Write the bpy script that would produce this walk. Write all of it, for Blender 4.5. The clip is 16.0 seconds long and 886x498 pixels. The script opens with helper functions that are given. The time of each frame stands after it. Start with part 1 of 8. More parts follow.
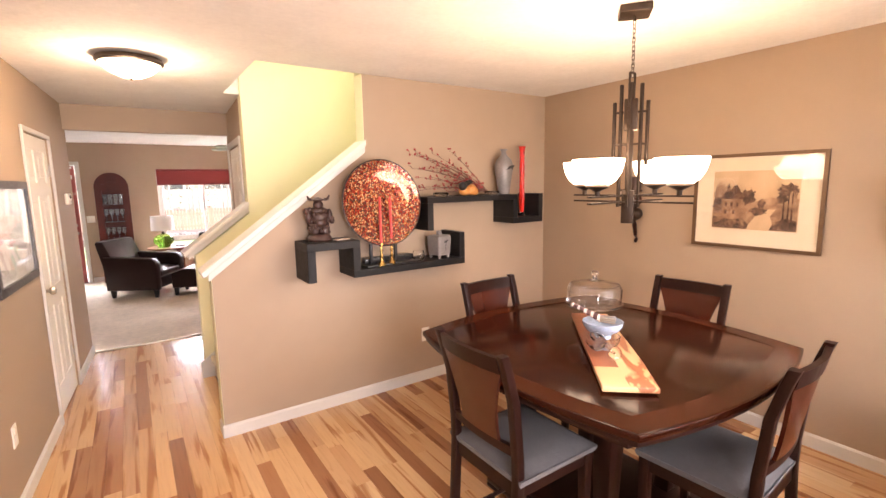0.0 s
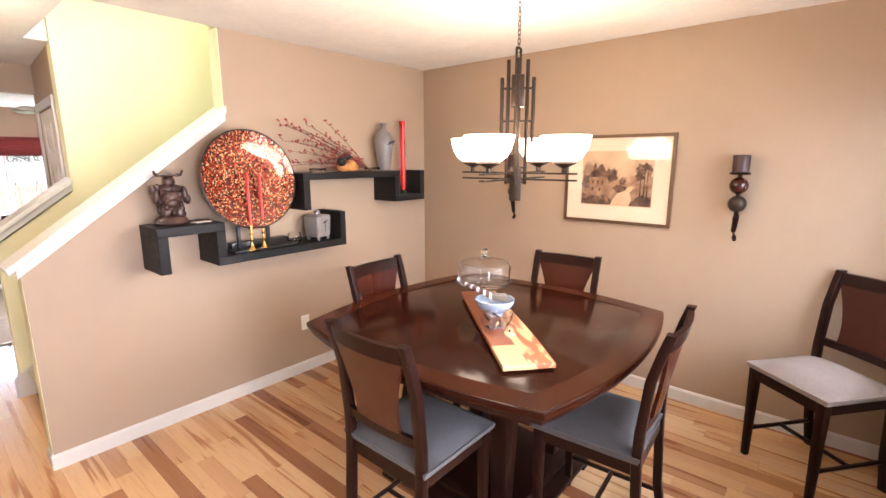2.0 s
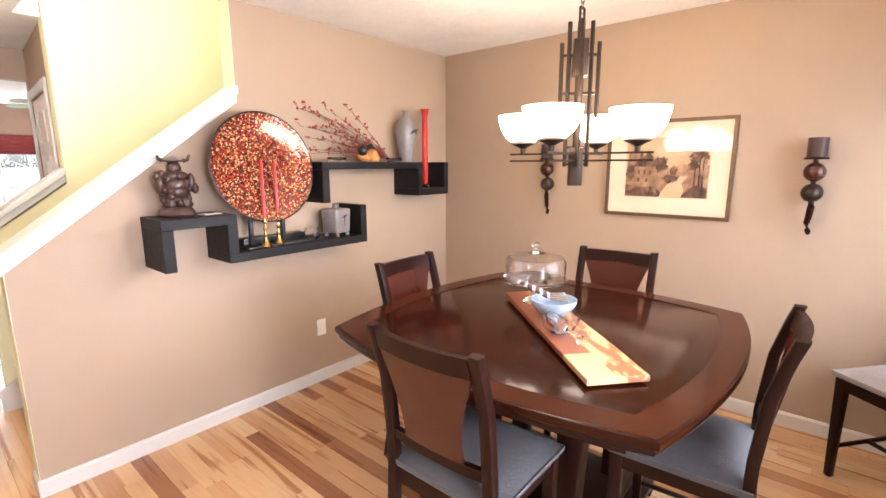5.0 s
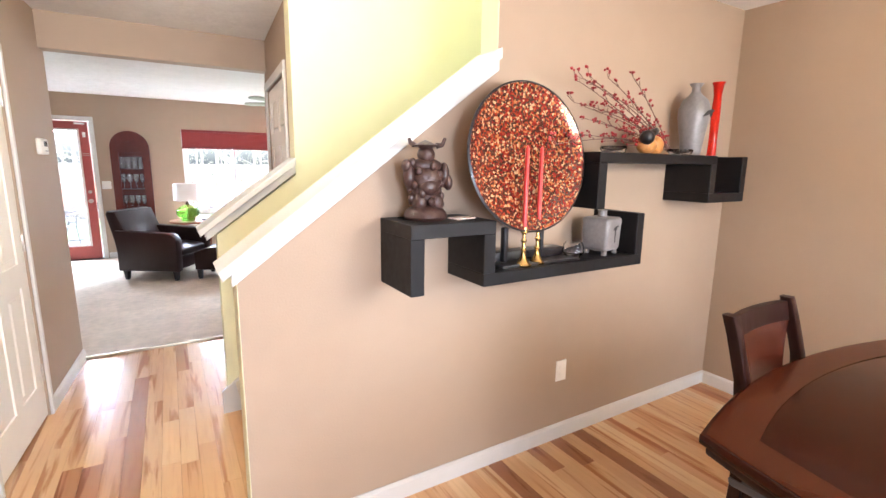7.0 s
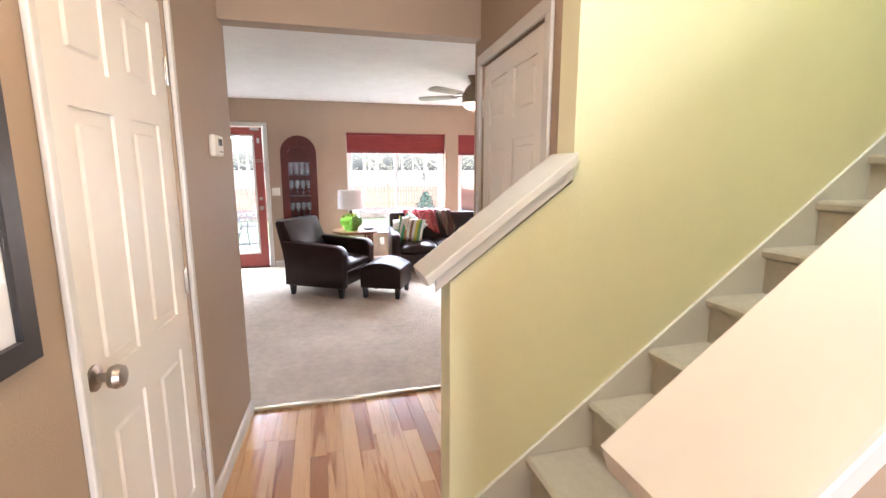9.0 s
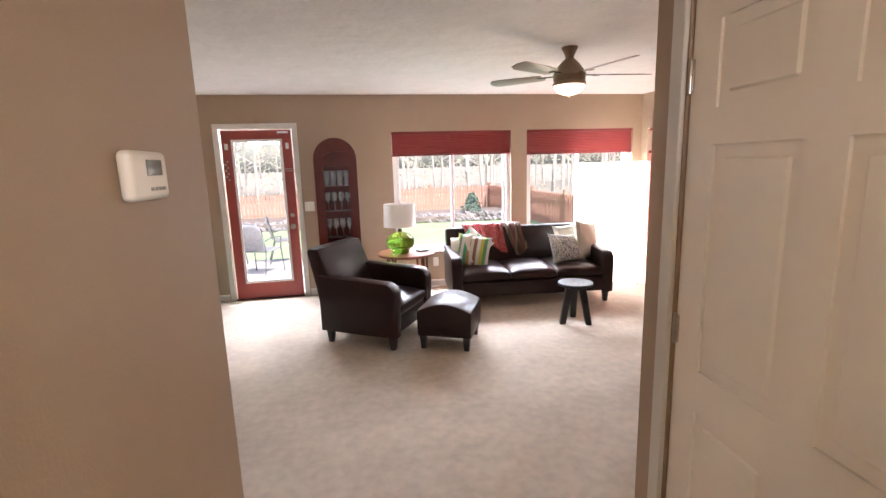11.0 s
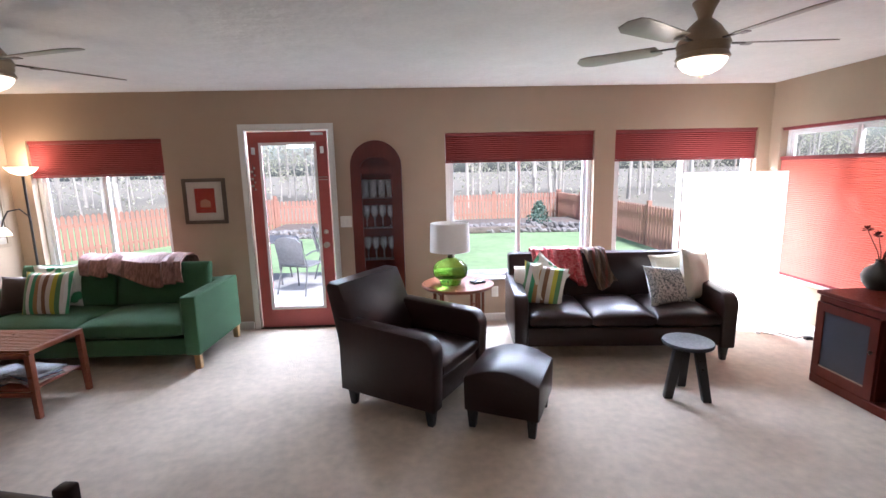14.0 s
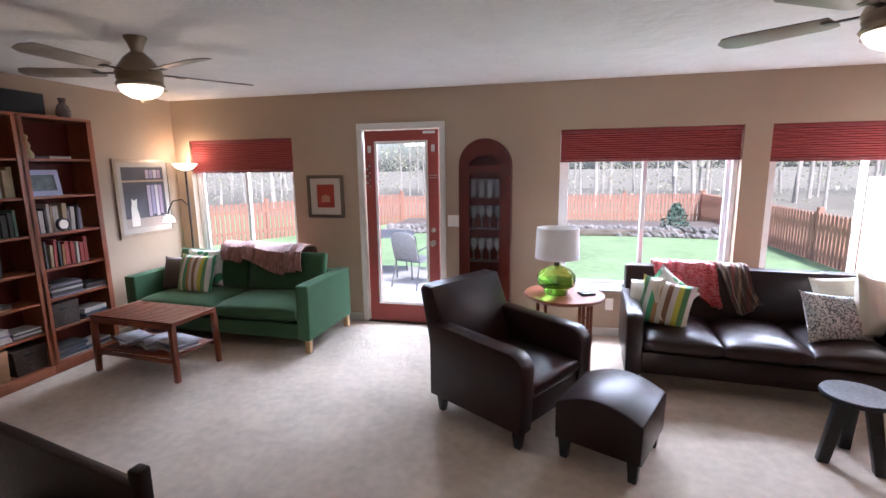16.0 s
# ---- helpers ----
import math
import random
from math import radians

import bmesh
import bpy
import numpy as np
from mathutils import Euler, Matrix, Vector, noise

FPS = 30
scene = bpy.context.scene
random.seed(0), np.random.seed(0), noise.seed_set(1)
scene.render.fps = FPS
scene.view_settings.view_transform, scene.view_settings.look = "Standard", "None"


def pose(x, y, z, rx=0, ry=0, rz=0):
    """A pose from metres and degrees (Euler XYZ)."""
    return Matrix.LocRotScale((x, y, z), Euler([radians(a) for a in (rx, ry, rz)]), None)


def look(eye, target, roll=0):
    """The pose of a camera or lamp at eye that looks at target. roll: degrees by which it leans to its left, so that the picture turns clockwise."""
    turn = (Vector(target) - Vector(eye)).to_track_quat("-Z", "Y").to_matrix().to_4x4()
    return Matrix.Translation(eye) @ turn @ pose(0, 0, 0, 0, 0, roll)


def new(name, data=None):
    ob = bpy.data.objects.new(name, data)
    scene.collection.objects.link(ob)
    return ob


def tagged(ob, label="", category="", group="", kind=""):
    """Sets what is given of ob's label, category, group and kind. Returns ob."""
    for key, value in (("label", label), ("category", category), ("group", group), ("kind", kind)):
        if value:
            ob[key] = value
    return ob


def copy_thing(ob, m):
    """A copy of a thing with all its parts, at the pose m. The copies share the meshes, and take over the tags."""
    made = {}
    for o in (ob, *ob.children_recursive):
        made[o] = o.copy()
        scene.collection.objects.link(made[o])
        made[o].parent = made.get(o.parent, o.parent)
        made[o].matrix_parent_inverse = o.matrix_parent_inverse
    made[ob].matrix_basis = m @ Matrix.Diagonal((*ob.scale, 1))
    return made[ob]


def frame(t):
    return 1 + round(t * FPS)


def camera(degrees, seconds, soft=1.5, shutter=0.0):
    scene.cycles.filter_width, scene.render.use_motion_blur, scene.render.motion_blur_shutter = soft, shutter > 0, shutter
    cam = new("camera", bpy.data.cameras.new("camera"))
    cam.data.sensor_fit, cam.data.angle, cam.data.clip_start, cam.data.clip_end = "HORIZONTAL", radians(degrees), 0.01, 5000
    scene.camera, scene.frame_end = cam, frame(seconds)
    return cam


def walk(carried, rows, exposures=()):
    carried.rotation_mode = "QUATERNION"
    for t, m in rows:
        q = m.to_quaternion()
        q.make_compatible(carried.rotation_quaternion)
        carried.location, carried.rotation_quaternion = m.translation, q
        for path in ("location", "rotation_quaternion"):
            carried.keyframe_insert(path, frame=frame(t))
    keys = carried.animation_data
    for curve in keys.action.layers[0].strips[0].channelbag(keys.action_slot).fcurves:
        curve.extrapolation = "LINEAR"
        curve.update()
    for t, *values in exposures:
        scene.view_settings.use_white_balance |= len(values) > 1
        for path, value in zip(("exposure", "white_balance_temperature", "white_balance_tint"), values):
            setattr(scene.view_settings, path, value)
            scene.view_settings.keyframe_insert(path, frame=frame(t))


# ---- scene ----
cam = camera(87.7, 16.0)
PATH = [
    (0, (0.654, 0.668, 1.651), (1.758, 2.311, 1.368), -1.0),
    (0.5, (0.731, 0.698, 1.703), (1.922, 2.271, 1.38), -1.7),
    (1, (0.732, 0.759, 1.695), (2.035, 2.235, 1.34), -1.4),
    (1.5, (0.726, 0.797, 1.675), (2.132, 2.167, 1.292), -0.8),
    (2, (0.694, 0.833, 1.642), (2.192, 2.103, 1.259), -0.1),
    (2.5, (0.686, 0.849, 1.618), (2.246, 2.043, 1.241), 0.1),
    (3, (0.721, 0.813, 1.594), (2.303, 1.981, 1.229), 0.1),
    (3.2, (0.699, 0.847, 1.597), (2.3, 1.988, 1.231), -0.1),
    (5.3, (0.796, 1.297, 1.528), (2.245, 2.626, 1.161), 0.1),
    (5.5, (0.806, 1.391, 1.528), (2.21, 2.766, 1.157), 0.4),
    (6, (0.814, 1.646, 1.491), (2.11, 3.13, 1.144), 1.1),
    (6.5, (0.853, 1.899, 1.489), (2.008, 3.492, 1.131), 0.9),
    (7, (0.857, 2.176, 1.48), (1.86, 3.869, 1.124), 0.7),
    (7.5, (0.812, 2.488, 1.472), (1.658, 4.266, 1.123), 0.5),
    (8, (0.777, 2.848, 1.462), (1.479, 4.688, 1.114), 0.2),
    (8.5, (0.712, 3.22, 1.458), (1.31, 5.096, 1.113), 0.3),
    (9, (0.648, 3.567, 1.46), (1.161, 5.47, 1.118), 0.0),
    (9.2, (0.634, 3.708, 1.464), (1.115, 5.62, 1.127), -0.0),
    (11.3, (0.615, 5.106, 1.575), (0.961, 7.043, 1.219), -1.9),
    (11.5, (0.612, 5.2, 1.564), (0.951, 7.141, 1.219), -2.0),
    (12, (0.655, 5.415, 1.608), (0.96, 7.363, 1.273), -2.3),
    (12.5, (0.7, 5.586, 1.614), (0.979, 7.54, 1.295), -2.1),
    (13, (0.758, 5.744, 1.619), (0.999, 7.703, 1.3), -1.9),
    (13.5, (0.795, 5.884, 1.625), (0.99, 7.848, 1.302), -1.5),
    (14, (0.838, 6.019, 1.619), (0.924, 7.989, 1.287), -1.3),
    (14.5, (0.91, 6.128, 1.632), (0.837, 8.098, 1.293), -1.5),
    (15, (0.963, 6.198, 1.63), (0.748, 8.158, 1.295), -1.5),
    (15.5, (0.989, 6.227, 1.638), (0.639, 8.167, 1.299), -1.3),
    (16, (0.999, 6.219, 1.647), (0.556, 8.14, 1.307), -0.7),
]
EXPOSURES = [(0, 1.6, 6900, 26), (0.5, 1.6, 6900, 26), (2, 1.8, 5950, 19), (3, 1.87, 5750, 17), (5.5, 1.98, 5800, 18), (7, 2.0, 5620, 14), (8, 1.82, 5700, 12), (8.5, 1.76, 5800, 15), (9.2, 1.63, 5950, 17), (11.3, 1.16, 6400, 20), (12, 0.96, 6050, 18), (13, 0.84, 5700, 17), (16, 0.77, 5650, 20)]
walk(cam, [(t, look(eye, target, roll)) for t, eye, target, roll in PATH], EXPOSURES)

# ---- world and light ----
world = bpy.data.worlds.new("world")
scene.world = world
world.use_nodes = True
wn = world.node_tree.nodes
sky = wn.new("ShaderNodeTexSky")
sky.sky_type = "NISHITA"
sky.sun_disc = False
sky.sun_elevation = radians(42)
sky.sun_rotation = radians(150)
sky.air_density, sky.dust_density = 1.0, 3.0
wn["Background"].inputs[1].default_value = 0.15
world.node_tree.links.new(sky.outputs[0], wn["Background"].inputs[0])


def lamp(name, kind, m, energy, color=(1, 1, 1), size=0.1, size_y=None, angle=None, spread=None):
    data = bpy.data.lights.new(name, kind)
    data.energy, data.color = energy, color
    if kind == "AREA":
        data.shape, data.size, data.size_y = "RECTANGLE", size, size_y or size
        if spread:
            data.spread = radians(spread)
    elif kind == "POINT":
        data.shadow_soft_size = size
    elif kind == "SUN":
        data.angle = radians(angle)
    ob = new(name, data)
    ob.matrix_world = m
    return ob


DAY = (0.86, 0.94, 1.0)
WARM = (1.0, 0.76, 0.50)
lamp("sun", "SUN", look((0, 0, 10), (-2.6, 4.0, 3)), 4.8, (1, 0.96, 0.9), angle=12)
for name, x0, x1, power in (("day_window_1", -2.95, -1.72, 112), ("day_door", -0.74, -0.24, 80), ("day_window_2", 1.14, 2.58, 186), ("day_window_3", 2.86, 4.35, 160)):
    xm = (x0 + x1) / 2
    lamp(name, "AREA", look((xm, 11.75, 2.35), (xm - 0.15, 9.6, 0.2)), power, DAY, x1 - x0 + 0.3, 1.1)
lamp("day_window_side", "AREA", look((5.6, 9.8, 1.9), (4.0, 9.8, 1.2)), 30, DAY, 1.6, 1.8)
lamp("day_front_window", "AREA", look((2.8, -0.25, 1.5), (2.1, 3.4, 0.3)), 31, (0.93, 0.97, 1.0), 1.9, 1.5)
# added fill inside the unseen entry recess, brightens hall and dining floor
lamp("fill_entry", "AREA", look((0.8, -0.75, 1.3), (0.9, 2.6, 0.5)), 44, (0.93, 0.97, 1.0), 0.9, 1.6)
# added fill high in the closed stairwell; no window or fixture there
lamp("fill_stairwell", "AREA", look((1.6, 4.45, 4.75), (2.6, 4.6, 1.0)), 33, (0.95, 1.0, 0.92), 0.9, 0.8)
lamp("ceiling_bulb", "POINT", look((0.73, 4.15, 2.2), (0.73, 4.15, 0)), 8.5, WARM, 0.07)
for i, (x, y) in enumerate(((-1.41, 8.64), (2.31, 8.47))):
    lamp("fan_bulb", "POINT", look((x, y, 1.98), (x, y, 0)), 2.2, WARM, 0.09)

# ---- materials ----


def mat(name, color, rough=0.5, metal=0.0, var=0.0, scale=8.0, bump=0.0, bscale=60.0, stretch=(1, 1, 1), coat=0.0, spec=0.5, trans=0.0, emit=None, power=0.0, sheen=0.0, islands=0.0, ior=None, alpha=None):
    m = bpy.data.materials.new(name)
    m.use_nodes = True
    nt = m.node_tree
    n, l = nt.nodes, nt.links
    b = n["Principled BSDF"]
    b.inputs["Base Color"].default_value = (*color, 1)
    b.inputs["Roughness"].default_value = rough
    b.inputs["Metallic"].default_value = metal
    b.inputs["Coat Weight"].default_value = coat
    b.inputs["Coat Roughness"].default_value = 0.12
    b.inputs["Specular IOR Level"].default_value = spec
    b.inputs["Transmission Weight"].default_value = trans
    b.inputs["Sheen Weight"].default_value = sheen
    if ior:
        b.inputs["IOR"].default_value = ior
    if emit:
        b.inputs["Emission Color"].default_value = (*emit, 1)
        b.inputs["Emission Strength"].default_value = power
    if var or bump or islands:
        tc = n.new("ShaderNodeTexCoord")
        mp = n.new("ShaderNodeMapping")
        mp.inputs["Scale"].default_value = stretch
        l.new(tc.outputs["Object"], mp.inputs[0])
        if var or islands:
            t1, t2 = n.new("ShaderNodeTexNoise"), n.new("ShaderNodeTexNoise")
            t1.inputs["Scale"].default_value, t2.inputs["Scale"].default_value = scale, scale * 6.3
            t1.inputs["Detail"].default_value, t2.inputs["Detail"].default_value = 4, 5
            l.new(mp.outputs[0], t1.inputs[0]), l.new(mp.outputs[0], t2.inputs[0])
            add = n.new("ShaderNodeMath")
            add.operation = "ADD"
            l.new(t1.outputs[0], add.inputs[0]), l.new(t2.outputs[0], add.inputs[1])
            mr = n.new("ShaderNodeMapRange")
            mr.inputs[1].default_value, mr.inputs[2].default_value = 0.6, 1.4
            mr.inputs[3].default_value, mr.inputs[4].default_value = 1 - var, 1 + var
            l.new(add.outputs[0], mr.inputs[0])
            out = mr.outputs[0]
            if islands:
                g = n.new("ShaderNodeNewGeometry")
                mi = n.new("ShaderNodeMapRange")
                mi.inputs[3].default_value, mi.inputs[4].default_value = 1 - islands, 1 + islands
                l.new(g.outputs["Random Per Island"], mi.inputs[0])
                mu = n.new("ShaderNodeMath")
                mu.operation = "MULTIPLY"
                l.new(out, mu.inputs[0]), l.new(mi.outputs[0], mu.inputs[1])
                out = mu.outputs[0]
            mul = n.new("ShaderNodeMix")
            mul.data_type, mul.blend_type = "RGBA", "MULTIPLY"
            mul.inputs["Factor"].default_value = 1
            mul.inputs["A"].default_value = (*color, 1)
            l.new(out, mul.inputs["B"])
            l.new(mul.outputs["Result"], b.inputs["Base Color"])
            rr = n.new("ShaderNodeMapRange")
            rr.inputs[1].default_value, rr.inputs[2].default_value = 0.3, 0.7
            rr.inputs[3].default_value, rr.inputs[4].default_value = max(rough - 0.3 * var, 0.02), min(rough + 0.4 * var, 1)
            l.new(t2.outputs[0], rr.inputs[0])
            l.new(rr.outputs[0], b.inputs["Roughness"])
        if bump:
            tb = n.new("ShaderNodeTexNoise")
            tb.inputs["Scale"].default_value, tb.inputs["Detail"].default_value = bscale, 4
            l.new(mp.outputs[0], tb.inputs[0])
            bu = n.new("ShaderNodeBump")
            bu.inputs["Strength"].default_value, bu.inputs["Distance"].default_value = bump, 0.01
            l.new(tb.outputs[0], bu.inputs["Height"])
            l.new(bu.outputs[0], b.inputs["Normal"])
    return m


def ramp(nt, fac, stops):
    r = nt.nodes.new("ShaderNodeValToRGB")
    while len(r.color_ramp.elements) < len(stops):
        r.color_ramp.elements.new(0.5)
    for e, (p, c) in zip(r.color_ramp.elements, stops):
        e.position, e.color = p, (*c, 1)
    nt.links.new(fac, r.inputs[0])
    return r.outputs[0]


M_WALL = mat("wall_paint_taupe", (0.375, 0.278, 0.193), 0.62, var=0.03, scale=1.3, bump=0.12, bscale=140)
M_GREEN = mat("wall_paint_celery", (0.74, 0.71, 0.47), 0.6, var=0.03, scale=1.3, bump=0.12, bscale=140)
M_TRIM = mat("trim_white", (0.62, 0.60, 0.56), 0.35, var=0.03, scale=3)
M_CEIL = mat("ceiling_texture", (0.72, 0.70, 0.67), 0.85, var=0.07, scale=5, bump=1.0, bscale=7)
M_CARPET = mat("carpet_beige", (0.67, 0.57, 0.47), 1.0, var=0.17, scale=2.6, bump=0.9, bscale=420, sheen=0.0, spec=0.05)
M_STAIRC = mat("stair_carpet", (0.56, 0.50, 0.40), 0.95, var=0.10, scale=6, bump=0.9, bscale=420, sheen=0.1, spec=0.1)
M_DOOR = mat("door_white", (0.78, 0.74, 0.67), 0.4, var=0.02, scale=3)
M_RED = mat("door_red", (0.33, 0.055, 0.045), 0.42, var=0.08, scale=6)
M_ESP = mat("espresso_wood", (0.014, 0.0042, 0.0028), 0.34, var=0.15, scale=5, stretch=(1, 1, 0.2), coat=0.0, spec=0.18)
M_TABLE = mat("mahogany_wood", (0.021, 0.0042, 0.0016), 0.15, var=0.05, scale=2, stretch=(0.3, 2.0, 1), coat=0.0, spec=0.19)
M_SPLAT = mat("mahogany_splat", (0.046, 0.0095, 0.0045), 0.24, var=0.06, scale=4, stretch=(1, 1, 0.25), coat=0.15)
M_SEAT = mat("grey_suede", (0.082, 0.078, 0.080), 0.9, var=0.12, scale=9, bump=0.2, bscale=160, sheen=0.12, spec=0.2)
M_SHELF = mat("black_brown_shelf", (0.0055, 0.0050, 0.0055), 0.5, var=0.15, scale=5, spec=0.3)
M_BLACK = mat("black_wood", (0.012, 0.011, 0.012), 0.35, var=0.3, scale=7)
M_LEATHER = mat("dark_leather", (0.018, 0.007, 0.0062), 0.33, var=0.10, scale=6, bump=0.12, bscale=55, spec=0.32)
M_FELT = mat("green_fabric", (0.045, 0.115, 0.055), 0.92, var=0.12, scale=7, bump=0.4, bscale=260, sheen=0.12, spec=0.2)
M_PINE = mat("pale_wood_leg", (0.55, 0.34, 0.16), 0.45, var=0.15, scale=6)
M_TEAK = mat("reddish_wood", (0.19, 0.055, 0.025), 0.33, var=0.25, spec=0.35, scale=6, stretch=(0.5, 2, 1))
M_CHERRY = mat("cherry_wood", (0.25, 0.075, 0.03), 0.35, var=0.3, scale=5, stretch=(2, 2, 0.4), coat=0.2)
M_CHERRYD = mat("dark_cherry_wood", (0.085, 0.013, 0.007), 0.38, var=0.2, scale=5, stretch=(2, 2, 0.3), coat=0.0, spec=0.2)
M_BRONZE = mat("dark_bronze", (0.040, 0.027, 0.019), 0.38, metal=0.7, var=0.2, scale=20)
M_NICKEL = mat("brushed_nickel", (0.42, 0.38, 0.33), 0.3, metal=1.0, var=0.1, scale=30)
M_BRASS = mat("brass", (0.62, 0.40, 0.14), 0.22, metal=1.0, var=0.1, scale=30)
M_VINYL = mat("vinyl_white", (0.78, 0.78, 0.78), 0.35, var=0.02, scale=5)
M_PLASTIC = mat("switch_plastic", (0.78, 0.75, 0.68), 0.35)
M_GLASS = mat("pane_glass", (1, 1, 1), 0.0, trans=1.0, ior=1.03)
M_CLEAR = mat("clear_glass", (1, 1, 1), 0.01, trans=1.0, ior=1.4)
M_BLIND = mat("red_cellular_fabric", (0.31, 0.055, 0.052), 0.85, var=0.05, scale=8)
M_SHADE = mat("white_lamp_shade", (0.85, 0.83, 0.8), 0.8, var=0.03, scale=30, bump=0.1, bscale=300)
M_GLOWS = mat("soft_lit_glass", (0.9, 0.8, 0.65), 0.4, emit=(1.0, 0.80, 0.55), power=2.0)
M_GLOW = mat("lit_glass_shade", (0.9, 0.8, 0.65), 0.4, emit=(1.0, 0.80, 0.55), power=5.0)


# ---- building helpers ----


def box(bm, x0, y0, z0, x1, y1, z1, bev=0.0, seg=2):
    ret = bmesh.ops.create_cube(bm, size=1)
    vs = ret["verts"]
    for v in vs:
        v.co = Vector((x0 + (v.co.x + 0.5) * (x1 - x0), y0 + (v.co.y + 0.5) * (y1 - y0), z0 + (v.co.z + 0.5) * (z1 - z0)))
    if bev:
        es = {e for v in vs for e in v.link_edges}
        bmesh.ops.bevel(bm, geom=list(es), offset=min(bev, 0.49 * min(abs(x1 - x0), abs(y1 - y0), abs(z1 - z0))), segments=seg, profile=0.5, affect="EDGES")
    return vs


def prism(bm, pts, axis, a, b, bev=0.0):
    """A plate with the outline pts, from a to b along an axis."""
    def place(p, c):
        return {"x": (c, p[0], p[1]), "y": (p[0], c, p[1]), "z": (p[0], p[1], c)}[axis]
    va = [bm.verts.new(place(p, a)) for p in pts]
    vb = [bm.verts.new(place(p, b)) for p in pts]
    fs = [bm.faces.new(va), bm.faces.new(list(reversed(vb)))]
    for i in range(len(pts)):
        j = (i + 1) % len(pts)
        fs.append(bm.faces.new((va[j], va[i], vb[i], vb[j])))
    bmesh.ops.recalc_face_normals(bm, faces=fs)
    if bev:
        bmesh.ops.bevel(bm, geom=list({e for f in fs[:2] for e in f.edges}), offset=bev, segments=2, profile=0.5, affect="EDGES")
    return va + vb


def lathe(bm, prof, seg=24, cx=0.0, cy=0.0, sx=1.0, sy=1.0, loop=False):
    """A turned shape: prof is a list of (radius, height), bottom to top."""
    rings = []
    for r, z in prof:
        if r < 1e-5:
            rings.append([bm.verts.new((cx, cy, z))])
        else:
            rings.append([bm.verts.new((cx + r * sx * math.cos(2 * math.pi * k / seg), cy + r * sy * math.sin(2 * math.pi * k / seg), z)) for k in range(seg)])
    fs = []
    for a, b in zip(rings, rings[1:] + (rings[:1] if loop else [])):
        for k in range(seg):
            j = (k + 1) % seg
            quad = [a[k % len(a)], a[j % len(a)], b[j % len(b)], b[k % len(b)]]
            quad = list(dict.fromkeys(quad))
            if len(quad) > 2:
                fs.append(bm.faces.new(quad))
    for ring, flip in ((rings[0], True), (rings[-1], False)):
        if len(ring) > 2 and not loop:
            fs.append(bm.faces.new(list(reversed(ring)) if flip else ring))
    bmesh.ops.recalc_face_normals(bm, faces=fs)
    return [v for r in rings for v in r]


def tube(bm, pts, r, seg=8, closed=False, r1=None):
    """A round rod through points."""
    pts = [Vector(p) for p in pts]
    n, rings = len(pts), []
    up = Vector((0, 0, 1))
    for i, p in enumerate(pts):
        a, b = (pts[i - 1] if i or closed else p), (pts[(i + 1) % n] if i < n - 1 or closed else p)
        t = (b - a).normalized()
        s = t.cross(up)
        if s.length < 0.05:
            s = t.cross(Vector((0, 1, 0)))
        s.normalize()
        w = s.cross(t)
        rr = r if r1 is None else r + (r1 - r) * i / max(n - 1, 1)
        rings.append([bm.verts.new(p + rr * (math.cos(2 * math.pi * k / seg) * s + math.sin(2 * math.pi * k / seg) * w)) for k in range(seg)])
    fs = []
    for i in range(n if closed else n - 1):
        a, b = rings[i], rings[(i + 1) % n]
        fs += [bm.faces.new((a[k], a[(k + 1) % seg], b[(k + 1) % seg], b[k])) for k in range(seg)]
    if not closed:
        fs += [bm.faces.new(list(reversed(rings[0]))), bm.faces.new(rings[-1])]
    bmesh.ops.recalc_face_normals(bm, faces=fs)


def shift(vs, m):
    for v in vs:
        v.co = m @ v.co


def mesh_of(name, bm, material, smooth=None):
    me = bpy.data.meshes.new(name)
    bmesh.ops.recalc_face_normals(bm, faces=bm.faces)
    bm.to_mesh(me)
    bm.free()
    me.materials.append(material)
    if smooth is None or smooth:
        me.shade_smooth()
        me.set_sharp_from_angle(angle=radians(35))
    return me


def part(name, bm, material, parent=None, label="", kind="", smooth=None, m=None):
    """One mesh, under a thing or under a part."""
    ob = new(name, mesh_of(name, bm, material, smooth))
    if parent:
        ob.parent = parent
    if m:
        ob.matrix_basis = m
    return tagged(ob, label, kind=kind)


def thing(name, m, label, category, group=""):
    ob = new(name)
    ob.empty_display_size = 0.2
    ob.matrix_basis = m
    return tagged(ob, label, category, group)


